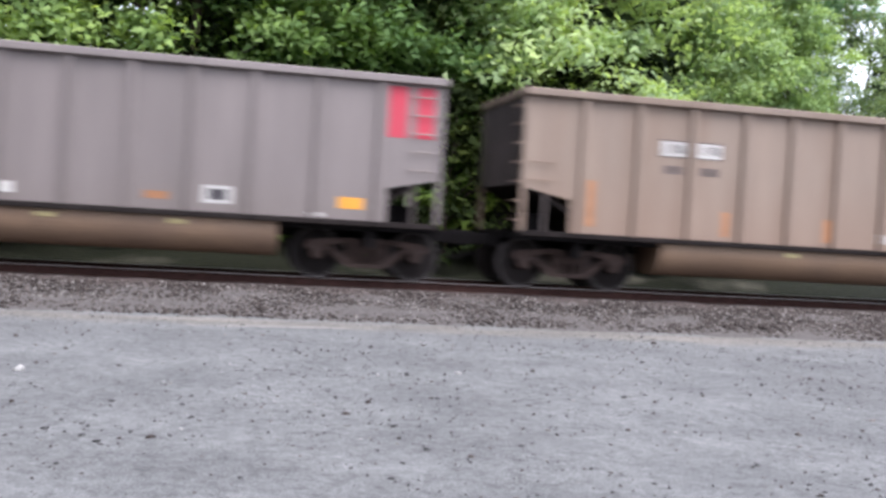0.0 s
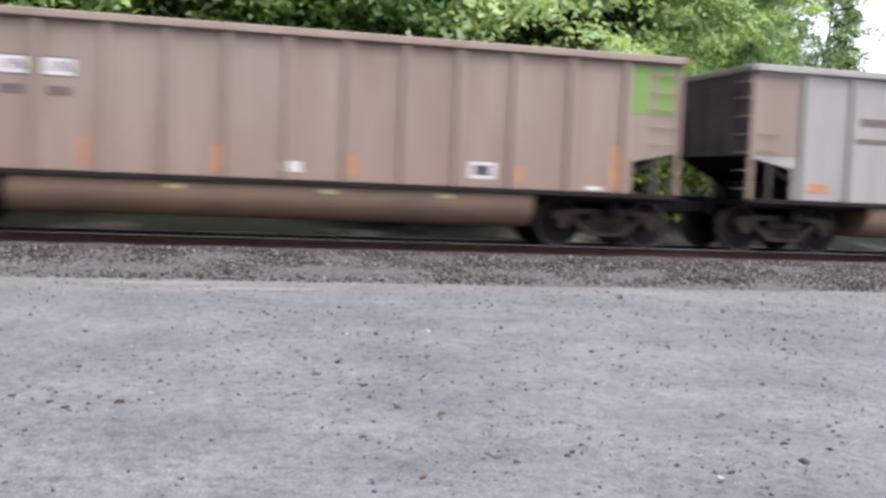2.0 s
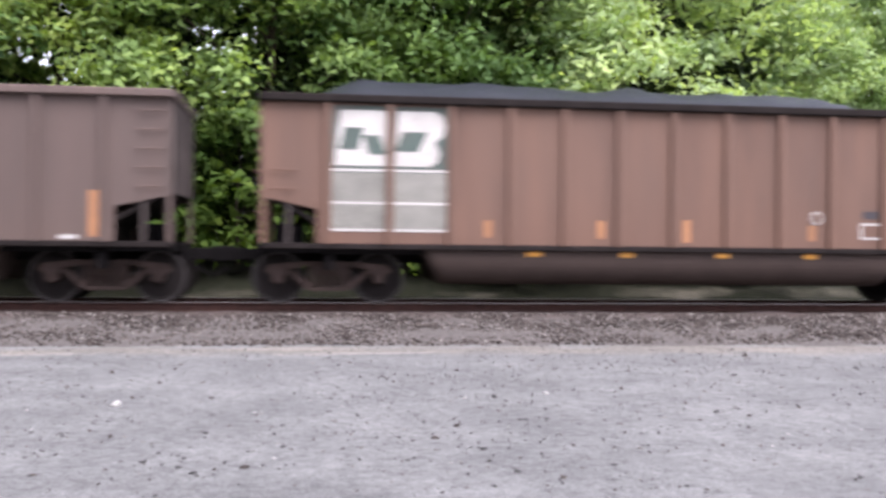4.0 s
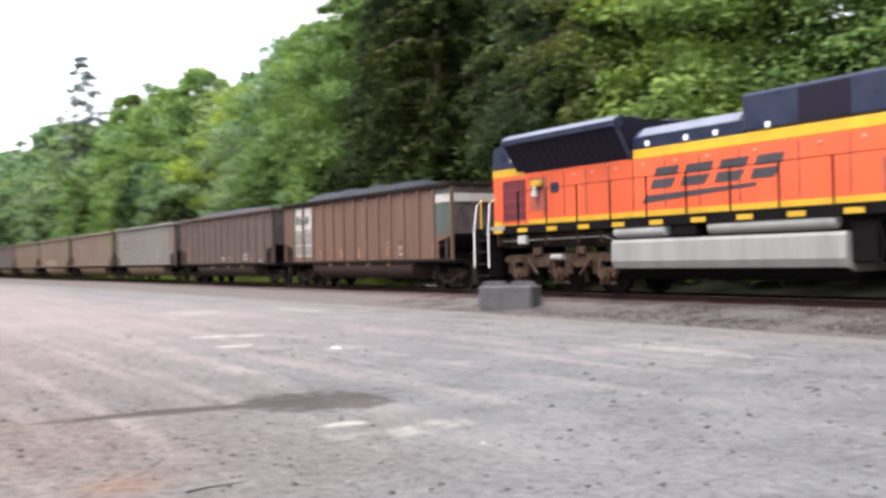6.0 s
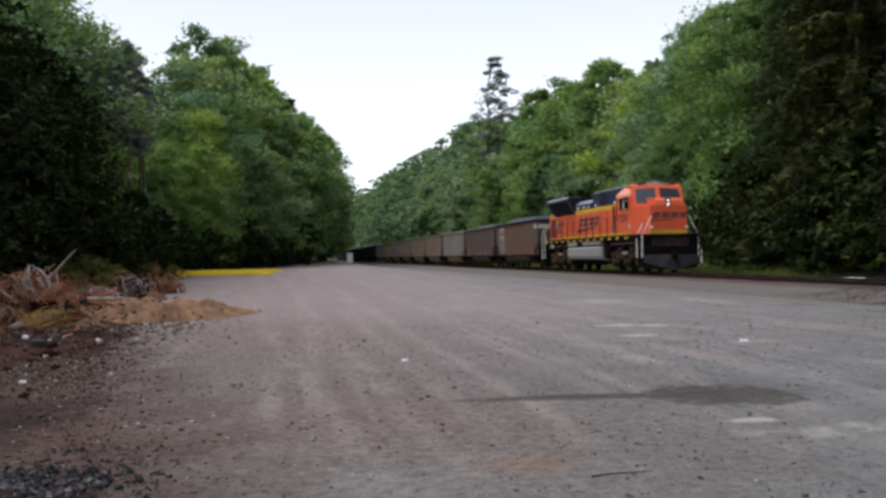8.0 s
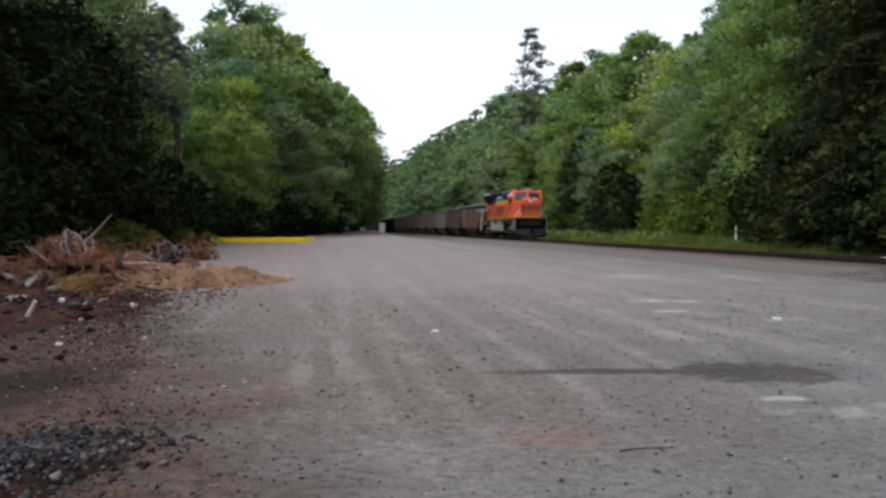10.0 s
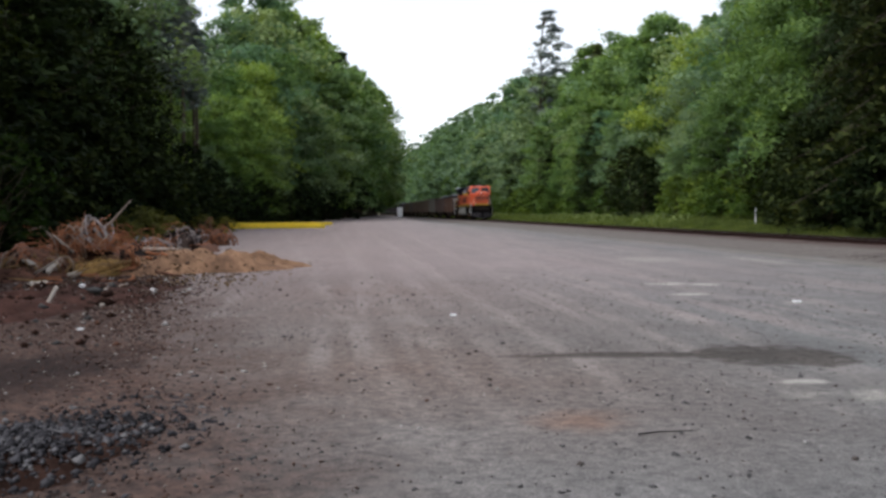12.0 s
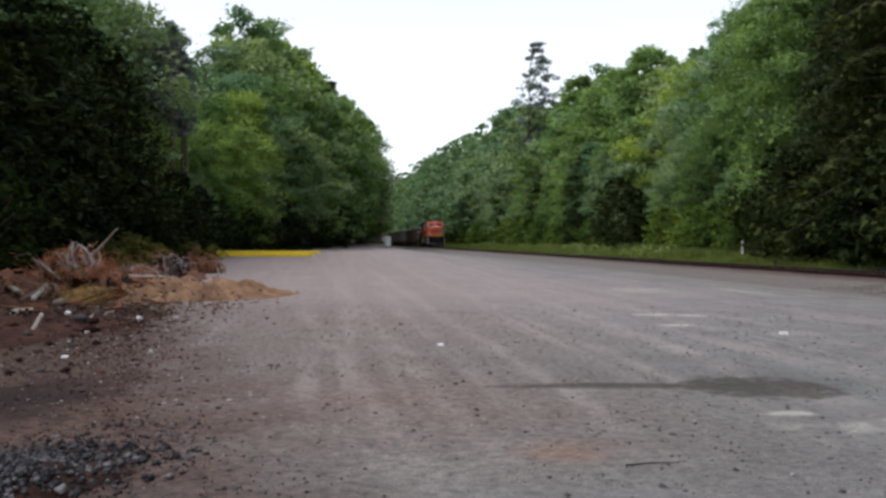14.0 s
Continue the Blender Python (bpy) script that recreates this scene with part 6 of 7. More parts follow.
    for a, w in ((-0.9, 0.38), (-0.42, 0.38), (0.06, 0.38), (0.54, 0.34)):
        for z0, z1, k in ((2.86, 2.96, 0.0), (3.0, 3.12, 0.07)):
            part("name_bar", Geo().prism([(a + k, z0), (a + k + w, z0), (a + k + w + 0.06, z1), (a + k + 0.06, z1)], 10.203, 10.208, 'x'), M_LETTER, nose, "dark slanted painted bar")
    part("sweep", Geo().prism([(-0.95, 2.68), (-0.9, 2.75), (0.35, 2.79), (0.35, 2.76)], 10.203, 10.208, 'x'), M_LETTER, nose, "dark tapering painted sweep")
    part("front_platform", Geo().block(8.4, 10.6, -1.5, 1.5, 1.88, 2.0, 0.02), M_BLACK, e, "black front platform")
    # three-axle trucks
    for xc in (-6.65, 6.95):
        g = Geo()
        for s in sides:
            # slim side beam that dips between the axles
            g.prism([(-2.8, 1.06), (-2.5, 1.14), (2.5, 1.14), (2.8, 1.06), (2.8, 0.92), (2.45, 0.9), (1.62, 0.92), (1.4, 0.76), (0.66, 0.76), (0.44, 0.92), (-0.44, 0.92), (-0.66, 0.76), (-1.4, 0.76), (-1.62, 0.92), (-2.45, 0.9), (-2.8, 0.92)], s * 1.12 - 0.07, s * 1.12 + 0.07)
            for a in (-2.05, 0, 2.05):
                g.tube([(a, s * 0.95, 0.533), (a, s * 1.26, 0.533)], 0.21, 16)
                g.tube([(a, s * 1.26, 0.533), (a, s * 1.34, 0.533)], [0.15, 0.13], 12)
                for d in (-0.3, 0.3):
                    g.block(a + d - 0.07, a + d + 0.07, s * 1.12 - 0.09, s * 1.12 + 0.09, 0.46, 0.95, 0.02)
                g.block(a - 0.34, a + 0.34, s * 1.12 - 0.05, s * 1.12 + 0.05, 0.26, 0.34, 0.02)
                # stacked spring coils either side of the box
                for d in (-0.47, 0.47):
                    for i in range(4):
                        g.tube([(a + d, s * 1.16, 0.58 + i * 0.085), (a + d, s * 1.16, 0.63 + i * 0.085)], 0.085, 10)
            for k in (-1, 1):
                g.tube([(k * 1.5, s * 1.24, 0.98), (k * 1.02, s * 1.26, 0.55)], 0.05, 8)
                g.prism([(k * 0.72, 0.3), (k * 0.8, 0.3), (k * 0.78, 0.78), (k * 0.66, 0.78)], s * 0.8 - 0.05, s * 0.8 + 0.05)
                g.block(k * 1.03 - 0.2, k * 1.03 + 0.2, s * 1.22 - 0.07, s * 1.22 + 0.07, 1.1, 1.34, 0.03)
        g.box(-2.4, 2.4, -0.6, 0.6, 0.75, 1.2)
        t = part("truck", g, M_TRUCK, e, "dusty tan three-axle truck", (xc, 0, 0))
        for s in sides:
            part("brake_cylinder", Geo().tube([(-0.26, s * 1.27, 1.04), (0.26, s * 1.27, 1.04)], 0.085, 12), M_TANK, t, "pale brake cylinder")
            part("sand_pipe", Geo().tube([(2.5, s * 1.25, 1.7), (2.55, s * 1.3, 1.1), (2.65, s * 1.0, 0.4)], 0.03, 6), M_BLACK, t)
            for a in (-2.05, 0, 2.05):
                part("wheel", wheel_geo(0.533), M_WHEEL, t, at=pose(a, s * 0.755, 0.533, 0, 0, 0 if s < 0 else 180), key="engwheel")
    for s in sides:
        for x in (4.0, 4.4):
            part("cable_loop", lambda: Geo().tube([(0, 0, 1.7), (0.12, 0.05, 1.2), (0.05, 0, 0.8), (0.3, -0.1, 0.75)], 0.04, 6), M_BLACK, e, "hanging black cable", (x, s * 1.35, 0), key="cable")
        part("equipment_box", Geo().block(3.4, 4.0, s * 1.15 - 0.25, s * 1.15 + 0.25, 0.8, 1.7, 0.04), M_BLACK, e, "black equipment box")
        part("junction_box", Geo().block(-8.35, -7.95, s * 1.42 - 0.08, s * 1.42 + 0.08, 1.45, 1.72, 0.03), M_WHITE, e, "white junction box")
    return e


ENGINE = engine()
TRAIN.append((ENGINE, 6 * PITCH + 0.74 + 11.3))


# ---- loose things ----
blk = thing("concrete_block", "grey weathered concrete barrier block on the gravel beside the track", "concrete block", at=pose(-23.2, 15.95, -0.02, 0, 0, 30))
part("block_body", Geo().block(-0.8, 0.8, -0.37, 0.37, 0.0, 0.74, 0.06), M_CONCRETE, blk)
for x in (-0.45, 0.4):
    part("key_lug", Geo().prism([(x - 0.33, 0.73), (x + 0.33, 0.73), (x + 0.23, 0.85), (x - 0.23, 0.85)], -0.2, 0.2), M_CONCRETE, blk, "pale worn key lug")

beam = thing("yellow_barrier", "long yellow painted steel barrier lying at the lot's edge", "barrier", at=pose(-83, -4.85, ground_z(-83, -4.85), 0, 0, 92))
part("beam", Geo().block(-4.2, 4.0, -0.12, 0.12, 0.25, 0.48, 0.02), M_YELBEAM, beam)
part("beam", Geo().block(-4.1, 3.4, -0.3, -0.06, 0.02, 0.26, 0.02), M_YELBEAM, beam)
for x in (-3.4, -1.2, 1.0, 3.2):
    part("support", Geo().block(x - 0.08, x + 0.08, -0.2, 0.2, 0.0, 0.28, 0.02), M_INNER, beam)

cab_ = thing("white_cabinet", "white metal equipment cabinet at the lot's far end", "cabinet", at=pose(-170, 9.45, ground_z(-170, 9.45)))
part("cabinet_body", Geo().block(-0.4, 0.4, -0.46, 0.46, 0.0, 1.62, 0.04), M_BOXWHITE, cab_)
part("lid", Geo().block(-0.44, 0.44, -0.5, 0.5, 1.62, 1.69, 0.02), M_BOXWHITE, cab_)

mk = thing("marker_post", "thin white marker post in the grass past the track", "marker post", at=pose(-61, 25.4, ground_z(-61, 25.4)))
part("post", Geo().block(-0.05, 0.05, -0.03, 0.03, 0.0, 0.98, 0.01), M_BOXWHITE, mk)

wb = tagged(new("concrete_slab", Geo().block(-0.5, 0.5, -0.3, 0.3, 0.0, 0.3, 0.04).mesh("concrete_slab", M_BOXWHITE)), "pale concrete slab in the grass past the track", "concrete slab")
wb.matrix_basis = pose(-38.5, 22.4, ground_z(-38.5, 22.4), 0, 0, 12)

# brush pile, dirt mounds and rubble
HEAPS = []


def heap_z(x, y):
    """How high the ground stands with the heaps on it."""
    z = ground_z(x, y)
    for x0, y0, rx, ry, h, turn, seed in HEAPS:
        ca, sa = math.cos(radians(turn)), math.sin(radians(turn))
        u, v = ((x - x0) * ca + (y - y0) * sa) / rx, ((y - y0) * ca - (x - x0) * sa) / ry
        a = math.atan2(v, u)
        r = math.hypot(u, v) / (1 + 0.28 * noise.noise((2 * math.cos(a), 2 * math.sin(a), seed)) + 0.14 * noise.noise((6 * math.cos(a), 6 * math.sin(a), seed)))
        if r < 1:
            b_ = noise.noise((x * 0.9, y * 0.9, seed)) * 0.6 + noise.noise((x * 2.6, y * 2.6, seed)) * 0.45
            z = max(z, ground_z(x, y) - 0.03 - 0.06 * r ** 3 + 0.07 * noise.noise((x * 1.6, y * 1.6, seed + 3)) + h * (1 - r * r) * max(0.1, 0.8 + b_) + 0.07 * noise.noise((x * 7, y * 7, seed)) * min(1, (1 - r * r) * 3))
    return z


def mound(name, label, x0, y0, rx, ry, h, turn, mat, seed, category="dirt mound"):
    HEAPS.append((x0, y0, rx, ry, h, turn, seed))
    v, f = [], []
    na, nr = 40, 14
    ca, sa = math.cos(radians(turn)), math.sin(radians(turn))
    for i in range(nr + 1):
        for k in range(na):
            a, r = 2 * math.pi * k / na, i / nr
            lobe = 1 + 0.28 * noise.noise((2 * math.cos(a), 2 * math.sin(a), seed)) + 0.14 * noise.noise((6 * math.cos(a), 6 * math.sin(a), seed))
            x, y = rx * r * lobe * math.cos(a), ry * r * lobe * math.sin(a)
            X, Y = x0 + x * ca - y * sa, y0 + x * sa + y * ca
            b_ = noise.noise((X * 0.9, Y * 0.9, seed)) * 0.6 + noise.noise((X * 2.6, Y * 2.6, seed)) * 0.45
            edge = (1 - r * r)
            z = ground_z(X, Y) - 0.03 - 0.06 * r ** 3 + 0.07 * noise.noise((X * 1.6, Y * 1.6, seed + 3)) + h * edge * max(0.1, 0.8 + b_) + 0.07 * noise.noise((X * 7, Y * 7, seed)) * min(1, edge * 3)
            v.append((X, Y, z))
    f = [(i * na + k, i * na + (k + 1) % na, (i + 1) * na + (k + 1) % na, (i + 1) * na + k) for i in range(nr) for k in range(na)]
    return tagged(new(name, sheet_mesh(name, v, f, mat)), label, category)


def polar(az, r):
    return -r * math.sin(radians(az)), r * math.cos(radians(az))


mound("dirt_mound", "low ochre dirt mound tapering onto the lot", -27.2, -3.9, 3.3, 1.4, 0.66, 112, M_DIRT, 2)
mound("dirt_mound", "ochre dirt spread at the foot of the brush pile", -26.2, -4.5, 1.6, 0.8, 0.3, 112, M_DIRT, 3)
mound("dirt_mound", "dark soil heap under the dead brush", -28.5, -7.5, 6.5, 2.2, 0.75, 165, M_DIRTDK, 5)
mound("dirt_mound", "tan clump of earthy roots on the heap", -26.0, -6.1, 1.1, 0.5, 0.45, 110, M_CLUMP, 11)
mound("dirt_mound", "dark earthy clump under the roots", -27.2, -6.6, 1.2, 0.8, 0.8, 150, M_DIRTDK, 12)
mound("dirt_mound", "dark earthy clump on the heap", -30.0, -5.5, 1.5, 0.7, 0.7, 120, M_INNER, 13)
mound("dirt_mound", "dark soil heap under the dead brush", -39.0, -6.6, 8.0, 1.8, 0.6, 176, M_DIRTDK, 6)
mound("dirt_mound", "dark rubble strewn dirt bank at the lot's edge", -17.5, -5.6, 6.5, 2.2, 0.25, 164, M_BANK, 7)
mound("soil_hump", "low hump of dark soil under broken grey rock", -6.3, -2.15, 1.5, 0.8, 0.12, 150, M_SOIL, 9, "dirt mound")

rb = random.Random(4)
def branch(x, y, z, yaw, rise, length, r, bend=0.15):
    d = Vector((math.cos(radians(yaw)) * math.cos(radians(rise)), math.sin(radians(yaw)) * math.cos(radians(rise)), math.sin(radians(rise))))
    s = Vector((-d.y, d.x, 0)) * bend * length
    p = Vector((x, y, z))
    pts = [p, p + d * length * 0.35 + s * 0.6, p + d * length * 0.7 + s * rb.uniform(-0.2, 0.6), p + d * length]
    return Geo().tube(pts, [r, r * 0.85, r * 0.6, r * 0.25], 6)


def root_ball(x, y, z, w, h, n, turn, mats, label):
    """A torn-up root plate: an earthy core wrapped in many bent roots that arch over it."""
    ball = thing("root_ball", label, "roots", "torn-out root masses", at=pose(x, y, z, 0, 0, turn))
    v, f, na, nr = [], [], 22, 9
    for i in range(nr + 1):
        for k in range(na):
            e, a_ = math.pi / 2 * i / nr, 2 * math.pi * k / na
            q = 0.82 + 0.3 * noise.noise((2.2 * math.cos(a_) * math.cos(e), 2.2 * math.sin(a_) * math.cos(e), 3 * math.sin(e) + x)) + 0.16 * noise.noise((6 * math.cos(a_), 6 * math.sin(a_), 5 * e + y))
            v.append((w * q * math.cos(a_) * math.cos(e), 0.7 * w * q * math.sin(a_) * math.cos(e), h * q * math.sin(e) - 0.08))
    f = [(i * na + k, i * na + (k + 1) % na, (i + 1) * na + (k + 1) % na, (i + 1) * na + k) for i in range(nr) for k in range(na)]
    # packed earth; the near-black cores stand for shaded holes between roots
    part("core", Geo().add(v, f), mats[0], ball, "earthy core, near-black where it stands for shaded hollows", smooth=True)
    for i in range(n):
        a0, a1 = rb.uniform(0, 6.28), rb.uniform(-2.6, 2.6)
        lift, reach = rb.uniform(0.3, 1.12), rb.uniform(0.7, 1.3)
        pts = []
        for k in range(6):
            t_ = k / 5
            e = 0.1 + 1.15 * lift * math.sin(math.pi * t_ * 0.75)
            a_ = a0 + a1 * t_
            q = reach * (0.95 + 0.14 * math.sin(5 * t_ + a0))
            pts.append((w * q * math.cos(a_) * math.cos(e), 0.7 * w * q * math.sin(a_) * math.cos(e), h * q * math.sin(e)))
        r_ = rb.uniform(0.01, 0.034)
        part("root", Geo().tube(pts, [r_, r_ * 0.95, r_ * 0.9, r_ * 0.75, r_ * 0.5, r_ * 0.25], 5), mats[1 + i % (len(mats) - 1)], ball, smooth=True)
    return ball


for az, r, up, w_, h_, n, turn, mats, label in (
        (103.2, 27.6, 0.1, 0.62, 0.75, 50, 20, (M_SOIL, M_GREYROOT, M_DEADWOOD, M_GREYROOT, M_BRUSH, M_GREYROOT), "silver grey tangle of bare roots on the heap"),
        (104.5, 27.8, 0.12, 0.62, 0.82, 46, 70, (M_SOIL, M_BRUSH, M_BRUSH, M_DEADWOOD), "red brown root ball beside the grey roots"),
        (102.9, 26.2, 0.06, 0.72, 0.46, 34, 130, (M_CLUMP, M_ROOT, M_CLUMP), "tan fibrous root ball at the heap's foot"),
        (101.6, 26.4, 0.0, 0.3, 0.5, 26, 40, (M_DIRTDK, M_BRUSH, M_INNER), "dark red brown root ball on the ochre dirt"),
        (106.9, 26.0, 0.1, 0.7, 0.55, 34, 15, (M_SOIL, M_DEADWOOD, M_BRUSH, M_INNER, M_ROOT), "brown tangle of roots beside the dark wood"),
        (105.7, 26.4, 0.12, 0.68, 0.5, 30, 100, (M_DIRTDK, M_ROOT, M_DEADWOOD, M_BRUSH), "brown root ball half sunk in soil"),
        (99.9, 36.0, 0.2, 1.05, 0.6, 36, 10, (M_INNER, M_GREYROOT, M_INNER, M_CASTING), "charred grey root ball behind the dirt mound"),
        (100.8, 33.0, 0.2, 0.95, 0.7, 36, 60, (M_DIRTDK, M_GREYROOT, M_STONE, M_BRUSH), "grey tangled root ball behind the dirt mound"),
        (98.7, 38.5, 0.2, 1.0, 0.6, 34, 160, (M_CASTING, M_INNER, M_GREYROOT), "charred dark root ball on the heap"),
        (97.0, 48.0, 0.2, 1.05, 1.1, 60, 30, (M_DIRTDK, M_BRUSH, M_DIRTDK, M_BRUSH), "rust red dead bush beside the barrier"),
        (98.2, 50.0, 0.2, 1.0, 1.0, 44, 100, (M_INNER, M_BRUSH, M_INNER), "dark rusty dead bush beside the barrier")):
    x, y = polar(az, r)
    root_ball(x, y, heap_z(x, y) - up, w_, h_, n, turn, mats, label)
for i in range(40):
    x, y = polar(rb.uniform(99.5, 107), rb.uniform(21, 29))
    g = branch(x, y, heap_z(x, y) + rb.uniform(0.02, 0.16), rb.uniform(0, 360), rb.uniform(-10, 9), rb.uniform(0.3, 0.8), rb.uniform(0.015, 0.045), rb.uniform(-0.35, 0.35))
    tagged(new("dead_branch", g.mesh("dead_branch", rb.choice((M_DEADWOOD, M_ROOT, M_BRUSH, M_BRUSH, M_DIRTDK)), True)), "broken dead branch in the brush pile", "branch", "branches of the brush pile")
# pale boards and broken chunks on the heap's near foot
for az, r, up, L, w_, rise, turn, mat, label in ((105.5, 17.2, 0.1, 0.22, 0.07, 62, 15, M_PALEWOOD, "pale board standing askew in the dirt"), (106.4, 22.4, 0.03, 0.3, 0.2, 18, 70, M_PALEWOOD, "pale flat slab tilted on the dirt"),
                                                 (104.2, 26.2, 0.1, 0.24, 0.12, 15, 30, M_PALEWOOD, "pale broken chunk among the roots"), (105.4, 26.0, 0.12, 0.36, 0.08, 20, 85, M_PALEWOOD, "pale split log among the roots"),
                                                 (106.5, 25.6, 0.08, 0.36, 0.08, 6, 120, M_PALEWOOD, "pale split log among the roots"), (102.9, 19.4, 0.04, 0.1, 0.05, 40, 10, M_PALEWOOD, "small pale stake in the dirt")):
    x, y = polar(az, r)
    ob = tagged(new("wood_scrap", Geo().block(-L, L, -w_, w_, -0.03, 0.03, 0.015).mesh("wood_scrap", mat)), label, "scrap")
    ob.matrix_basis = pose(x, y, heap_z(x, y) + up, 0, -rise, turn + 90)
for az, r, s_ in ((100.9, 48, 0.68), (100.2, 50, 0.62), (99.4, 52, 0.5), (101.8, 46, 0.5), (96.4, 70, 0.42), (97.6, 62, 0.5)):
    x, y = polar(az, r)
    plant(BUSH[4], x, y, s_, az * 40, 0.05)
tagged(new("dead_branch", branch(-26.8, -6.15, 1.0, 84, 47, 1.15, 0.04, 0.02).mesh("dead_branch", M_DEADWOOD, True)), "pale broken stick jutting from the brush pile", "branch", "branches of the brush pile")
tagged(new("log", branch(-29.4, -5.6, max(0.48, heap_z(-29.4, -5.6) + 0.05), 86, 0, 1.35, 0.09, 0.02).mesh("log", M_DEADWOOD, True)), "pale log lying across the dirt mound", "log")
for az, r, z, yaw, rise, L, w_ in ((106.2, 24.6, 0.4, 60, 25, 0.8, 0.03), (104.3, 26.6, 0.7, 265, 40, 0.7, 0.04), (103.3, 27.0, 0.9, 70, 45, 0.6, 0.03), (103.0, 17.5, 0.08, 170, -3, 0.4, 0.03)):
    x, y = polar(az, r)
    tagged(new("dead_branch", branch(x, y, heap_z(x, y) + z * 0.5, yaw, rise, L, w_, 0.06).mesh("dead_branch", M_PALEWOOD, True)), "pale peeled branch on the brush pile", "branch", "branches of the brush pile")
for az, r, s in ((103.9, 19.6, 0.05), (100.3, 20.3, 0.06)):
    x, y = polar(az, r)
    me = Geo().prism([(-s, -s * 0.6), (s * 0.9, -s * 0.8), (s, s * 0.5), (-s * 0.5, s * 0.8)], 0.0, 0.05, 'z').mesh("paper_scrap", M_BOXWHITE)
    tagged(new("paper_scrap", me), "white scrap of litter on the dirt", "litter").matrix_basis = pose(x, y, heap_z(x, y) + 0.02, 14, 9, az * 77 % 360)
tagged(new("bent_stem", Geo().tube([(-26.1, -7.0, 0.2), (-26.05, -7.1, 0.85), (-25.95, -7.35, 1.2), (-25.9, -7.7, 1.1)], [0.03, 0.025, 0.02, 0.012], 6).mesh("bent_stem", M_DEADWOOD, True)), "thin bent dead stem", "stem")
# tangle of fine twigs
rng = np.random.default_rng(31)
n = 320
a = rng.uniform(0, 1, n)
az, rr_ = np.radians(rng.normal(102.9, 1.4, n)), rng.normal(27.6, 1.2, n)
c = np.stack([-rr_ * np.sin(az), rr_ * np.cos(az), 0.3 + np.abs(rng.normal(0, 0.3, n)) + 0.3], -1)
d = rng.normal(0, 1, (n, 3)) * np.array([1, 1, 0.5])
d = d / np.linalg.norm(d, axis=1)[:, None] * rng.uniform(0.1, 0.32, n)[:, None]
w = np.cross(d, rng.normal(0, 1, (n, 3)))
w = w / np.linalg.norm(w, axis=1)[:, None] * 0.012
v = np.cross(d, w)
v = v / np.linalg.norm(v, axis=1)[:, None] * 0.012
co = np.stack([c - d + w, c - d - w * 0.5 + v, c - d - w * 0.5 - v, c + d + w * 0.4, c + d - w * 0.2 + v * 0.4, c + d - w * 0.2 - v * 0.4], 1).reshape(-1, 3)
f = np.concatenate([np.array([(0, 1, 4, 3), (1, 2, 5, 4), (2, 0, 3, 5)])[None] + 6 * np.arange(n)[:, None, None]]).reshape(-1, 4)
tagged(new("twig_tangle", fill_mesh("twig_tangle", co, f, M_BRUSH)), "tangle of brown twigs in the brush pile", "twigs", kind="stuff")

# rocks; the near-black ones also stand for shaded holes in the bank
for i in range(44):
    x, y = polar(rb.uniform(102.2, 107.5), rb.uniform(12, 23))
    s = rb.uniform(0.04, 0.14) * (0.5 if x > -15 else 1.0)
    rr = np.random.default_rng(100 + i)
    shp = OCTA * rr.uniform(0.6, 1.2, (6, 1)) + rr.normal(0, 0.15, (6, 3))
    me = fill_mesh("rock", shp * s * np.array([1.2, 1, 0.8]), OCTF, rb.choice((M_SOIL, M_STONE_DARK, M_DIRTDK, M_SOIL)))
    tagged(new("rock", me), "rough broken rock on the dirt bank", "rock", "rocks on the dirt bank").matrix_basis = pose(x, y, heap_z(x, y) + s * 0.4, 0, 0, rb.uniform(0, 360))
n = 4200
px = rng.normal(-6.3, 0.95, n)
py = rng.normal(-2.25, 0.45, n) - 0.35 * (px + 6.3)
stones("broken_rock", np.stack([px, py, [ground_z(p, q) + 0.13 * math.exp(-((p + 6.3) / 1.1) ** 2 - ((q + 2.05) / 0.7) ** 2) for p, q in zip(px, py)]], -1), np.minimum(rng.gamma(1.4, 0.0085, n) + 0.007, 0.04), M_ROCKS, "broken grey rock heaped on the dirt", 41)
n = 12000
px = rng.uniform(-27, -5.5, n)
py = -0.3 + 0.18 * px + np.where(rng.uniform(0, 1, n) < 0.7, -np.abs(rng.normal(0, 1.7, n)), rng.exponential(0.45, n))
stones("rubble", np.stack([px, py, [heap_z(p, q) + 0.008 for p, q in zip(px, py)]], -1), (rng.gamma(1.5, 0.012, n) + 0.008) * np.clip(-px / 30, 0.28, 0.8), M_CLODS, "brown clods and rubble along the dirt bank", 43)
n = 420
px = rng.uniform(-25, -8, n)
py = -0.6 + 0.2 * px + rng.normal(0, 1.2, n)
stones("wood_chips", np.stack([px, py, [heap_z(p, q) + 0.012 for p, q in zip(px, py)]], -1), (rng.gamma(1.4, 0.012, n) + 0.008) * np.clip(-px / 22, 0.5, 1.0), M_STONE_PALE, "pale wood chips and stones over the dirt bank", 45, 0.4)
n = 1300
px = rng.normal(-25.5, 2.6, n)
py = -3.6 - 0.12 * (px + 25.5) + rng.normal(0, 1.1, n)
stones("clods", np.stack([px, py, [heap_z(p, q) + 0.01 for p, q in zip(px, py)]], -1), np.minimum(rng.gamma(1.3, 0.013, n) + 0.008, 0.06), M_OCHRECLODS, "clods and bits of bark over the ochre dirt", 47)
tagged(new("twig", branch(-6.6, 1.95, 0.012, 100, 0, 0.45, 0.007, 0.1).mesh("twig", M_BLACK, True)), "thin dark twig lying on the gravel", "twig")
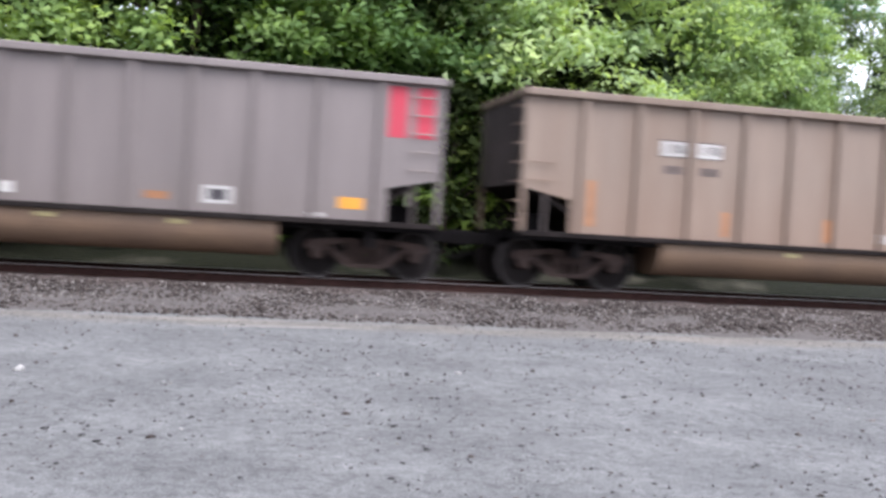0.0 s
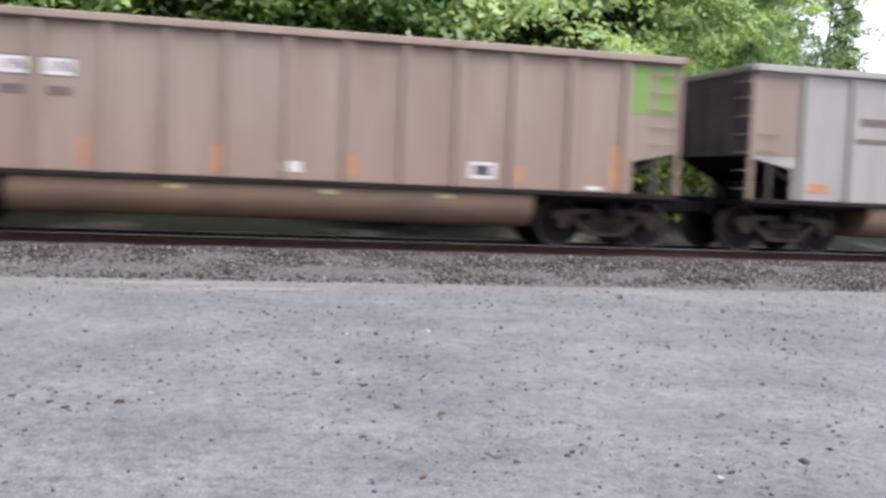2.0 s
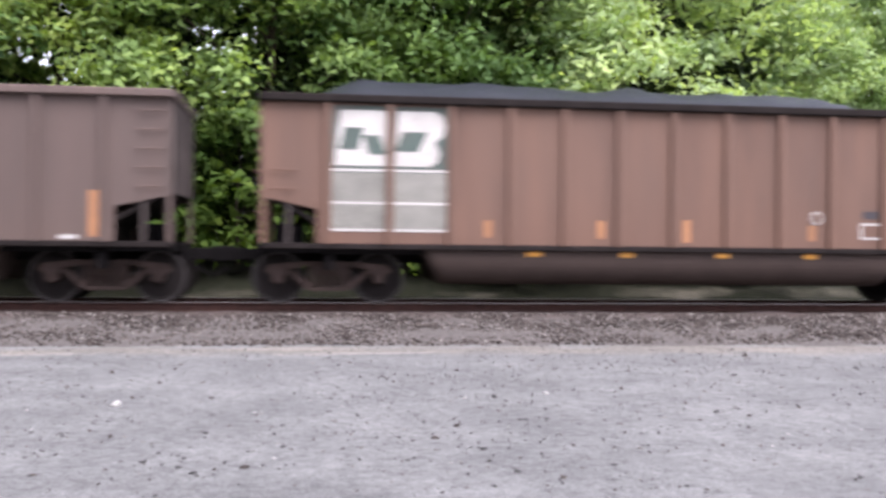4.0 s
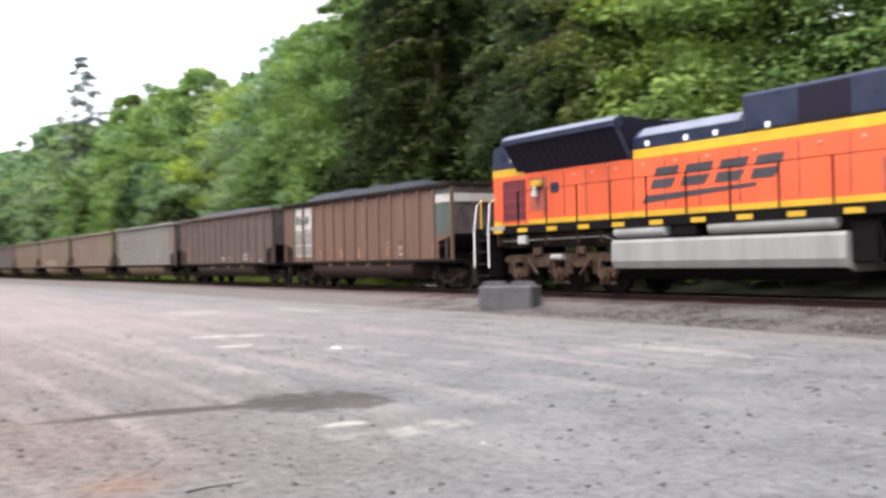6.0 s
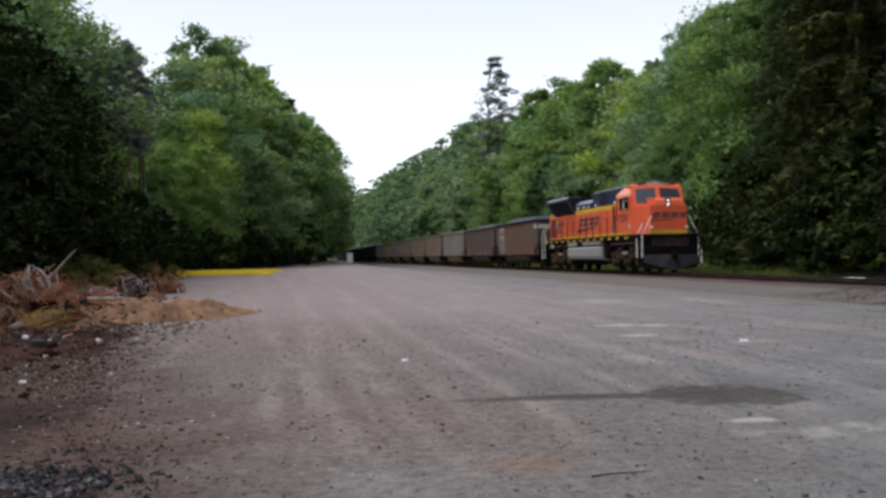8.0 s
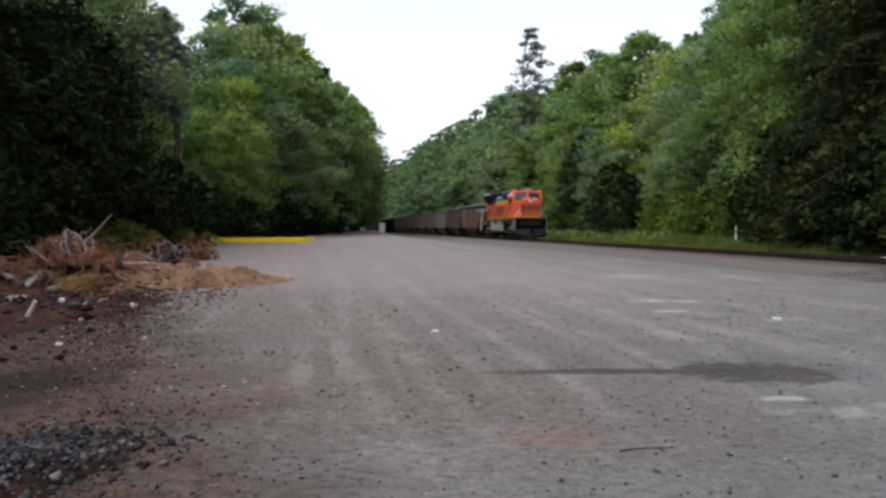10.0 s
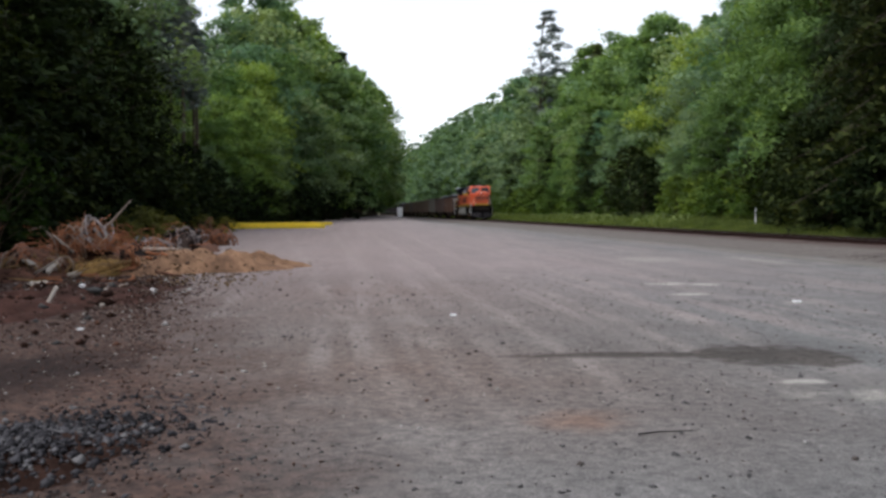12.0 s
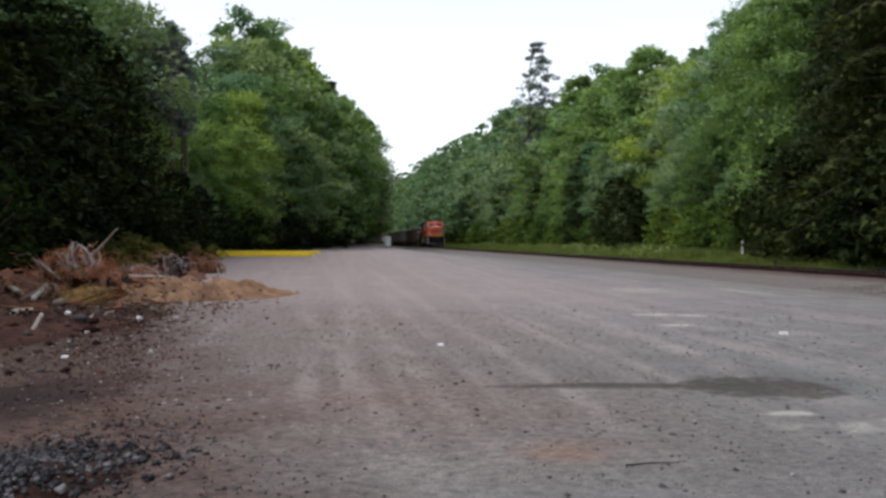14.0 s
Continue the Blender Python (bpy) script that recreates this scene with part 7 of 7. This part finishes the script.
for x, y, w_ in ((-14.5, 1.56, 0.045), (-16.0, 7.37, 0.06), (-13.6, -3.4, 0.04)):
    tagged(new("paper_scrap", Geo().prism([(x - w_, y - w_ * 0.8), (x + w_, y - w_), (x + w_ * 0.8, y + w_), (x - w_ * 0.7, y + w_ * 0.9)], ground_z(x, y) + 0.004, ground_z(x, y) + 0.03, 'z').mesh("paper_scrap", M_BOXWHITE)), "white scrap of litter on the gravel", "litter")

# grass tufts past the track
rng = np.random.default_rng(77)
n = 26000
px = np.concatenate([rng.uniform(-75, -43, n // 2), rng.uniform(-260, -75, n // 2)])[:n]
n = len(px)
py = 22.6 + rng.gamma(2.2, 0.9, n)
pz = np.array([ground_z(p, q) for p, q in zip(px, py)])
hgt = rng.uniform(0.12, 0.34, n)
wd = np.where(px < -75, 0.09, 0.035)
a = rng.uniform(0, 6.28, n)
lean = rng.normal(0, 0.14, (n, 2))
co = np.stack([np.stack([px - wd * np.cos(a), py - wd * np.sin(a), pz - 0.03], -1), np.stack([px + wd * np.cos(a), py + wd * np.sin(a), pz - 0.03], -1),
               np.stack([px + lean[:, 0], py + lean[:, 1], pz + hgt], -1)], 1).reshape(-1, 3)
tagged(new("grass", fill_mesh("grass", co, np.arange(3 * n).reshape(-1, 3), M_GRASS)), "rough green grass on the bank past the track", "grass", kind="stuff")

# ---- sleepers ----
tie = Geo().block(-0.115, 0.115, -1.3, 1.3, 0.0, 0.18, 0.015).mesh("sleeper", M_TIE)
for i in range(300):
    s = new("sleeper", tie)
    s.parent = track
    s.location = (-112 + i * 0.5, TRACK_Y + 0.03 * math.sin(i * 7.1), 0.085)
g = Geo()
for i in range(150):
    g.box(-112.5 - i * 0.5 - 0.115, -112.5 - i * 0.5 + 0.115, TRACK_Y - 1.3, TRACK_Y + 1.3, 0.1, 0.262)
tagged(part("far_sleepers", g, M_TIE, track), kind="stuff")

# ---- what moves ----
# place of the right end of car 1 along the track, second by second
ALONG = [(0, 3.69), (1.0, -17.93), (2.0, -39.58), (3.2, -65.7), (4.3, -89.68), (5.0, -104.6), (6.0, -126.2), (7.0, -148.3), (8.0, -169.9), (8.7, -185.2),
         (9.8, -209.6), (11.0, -238.3), (12.5, -272.0), (14.0, -306.6)]


def motions():
    for car, off in TRAIN:
        walk(car, [(t, pose(x + off, TRACK_Y, RAIL_Z)) for t, x in ALONG])


motions()
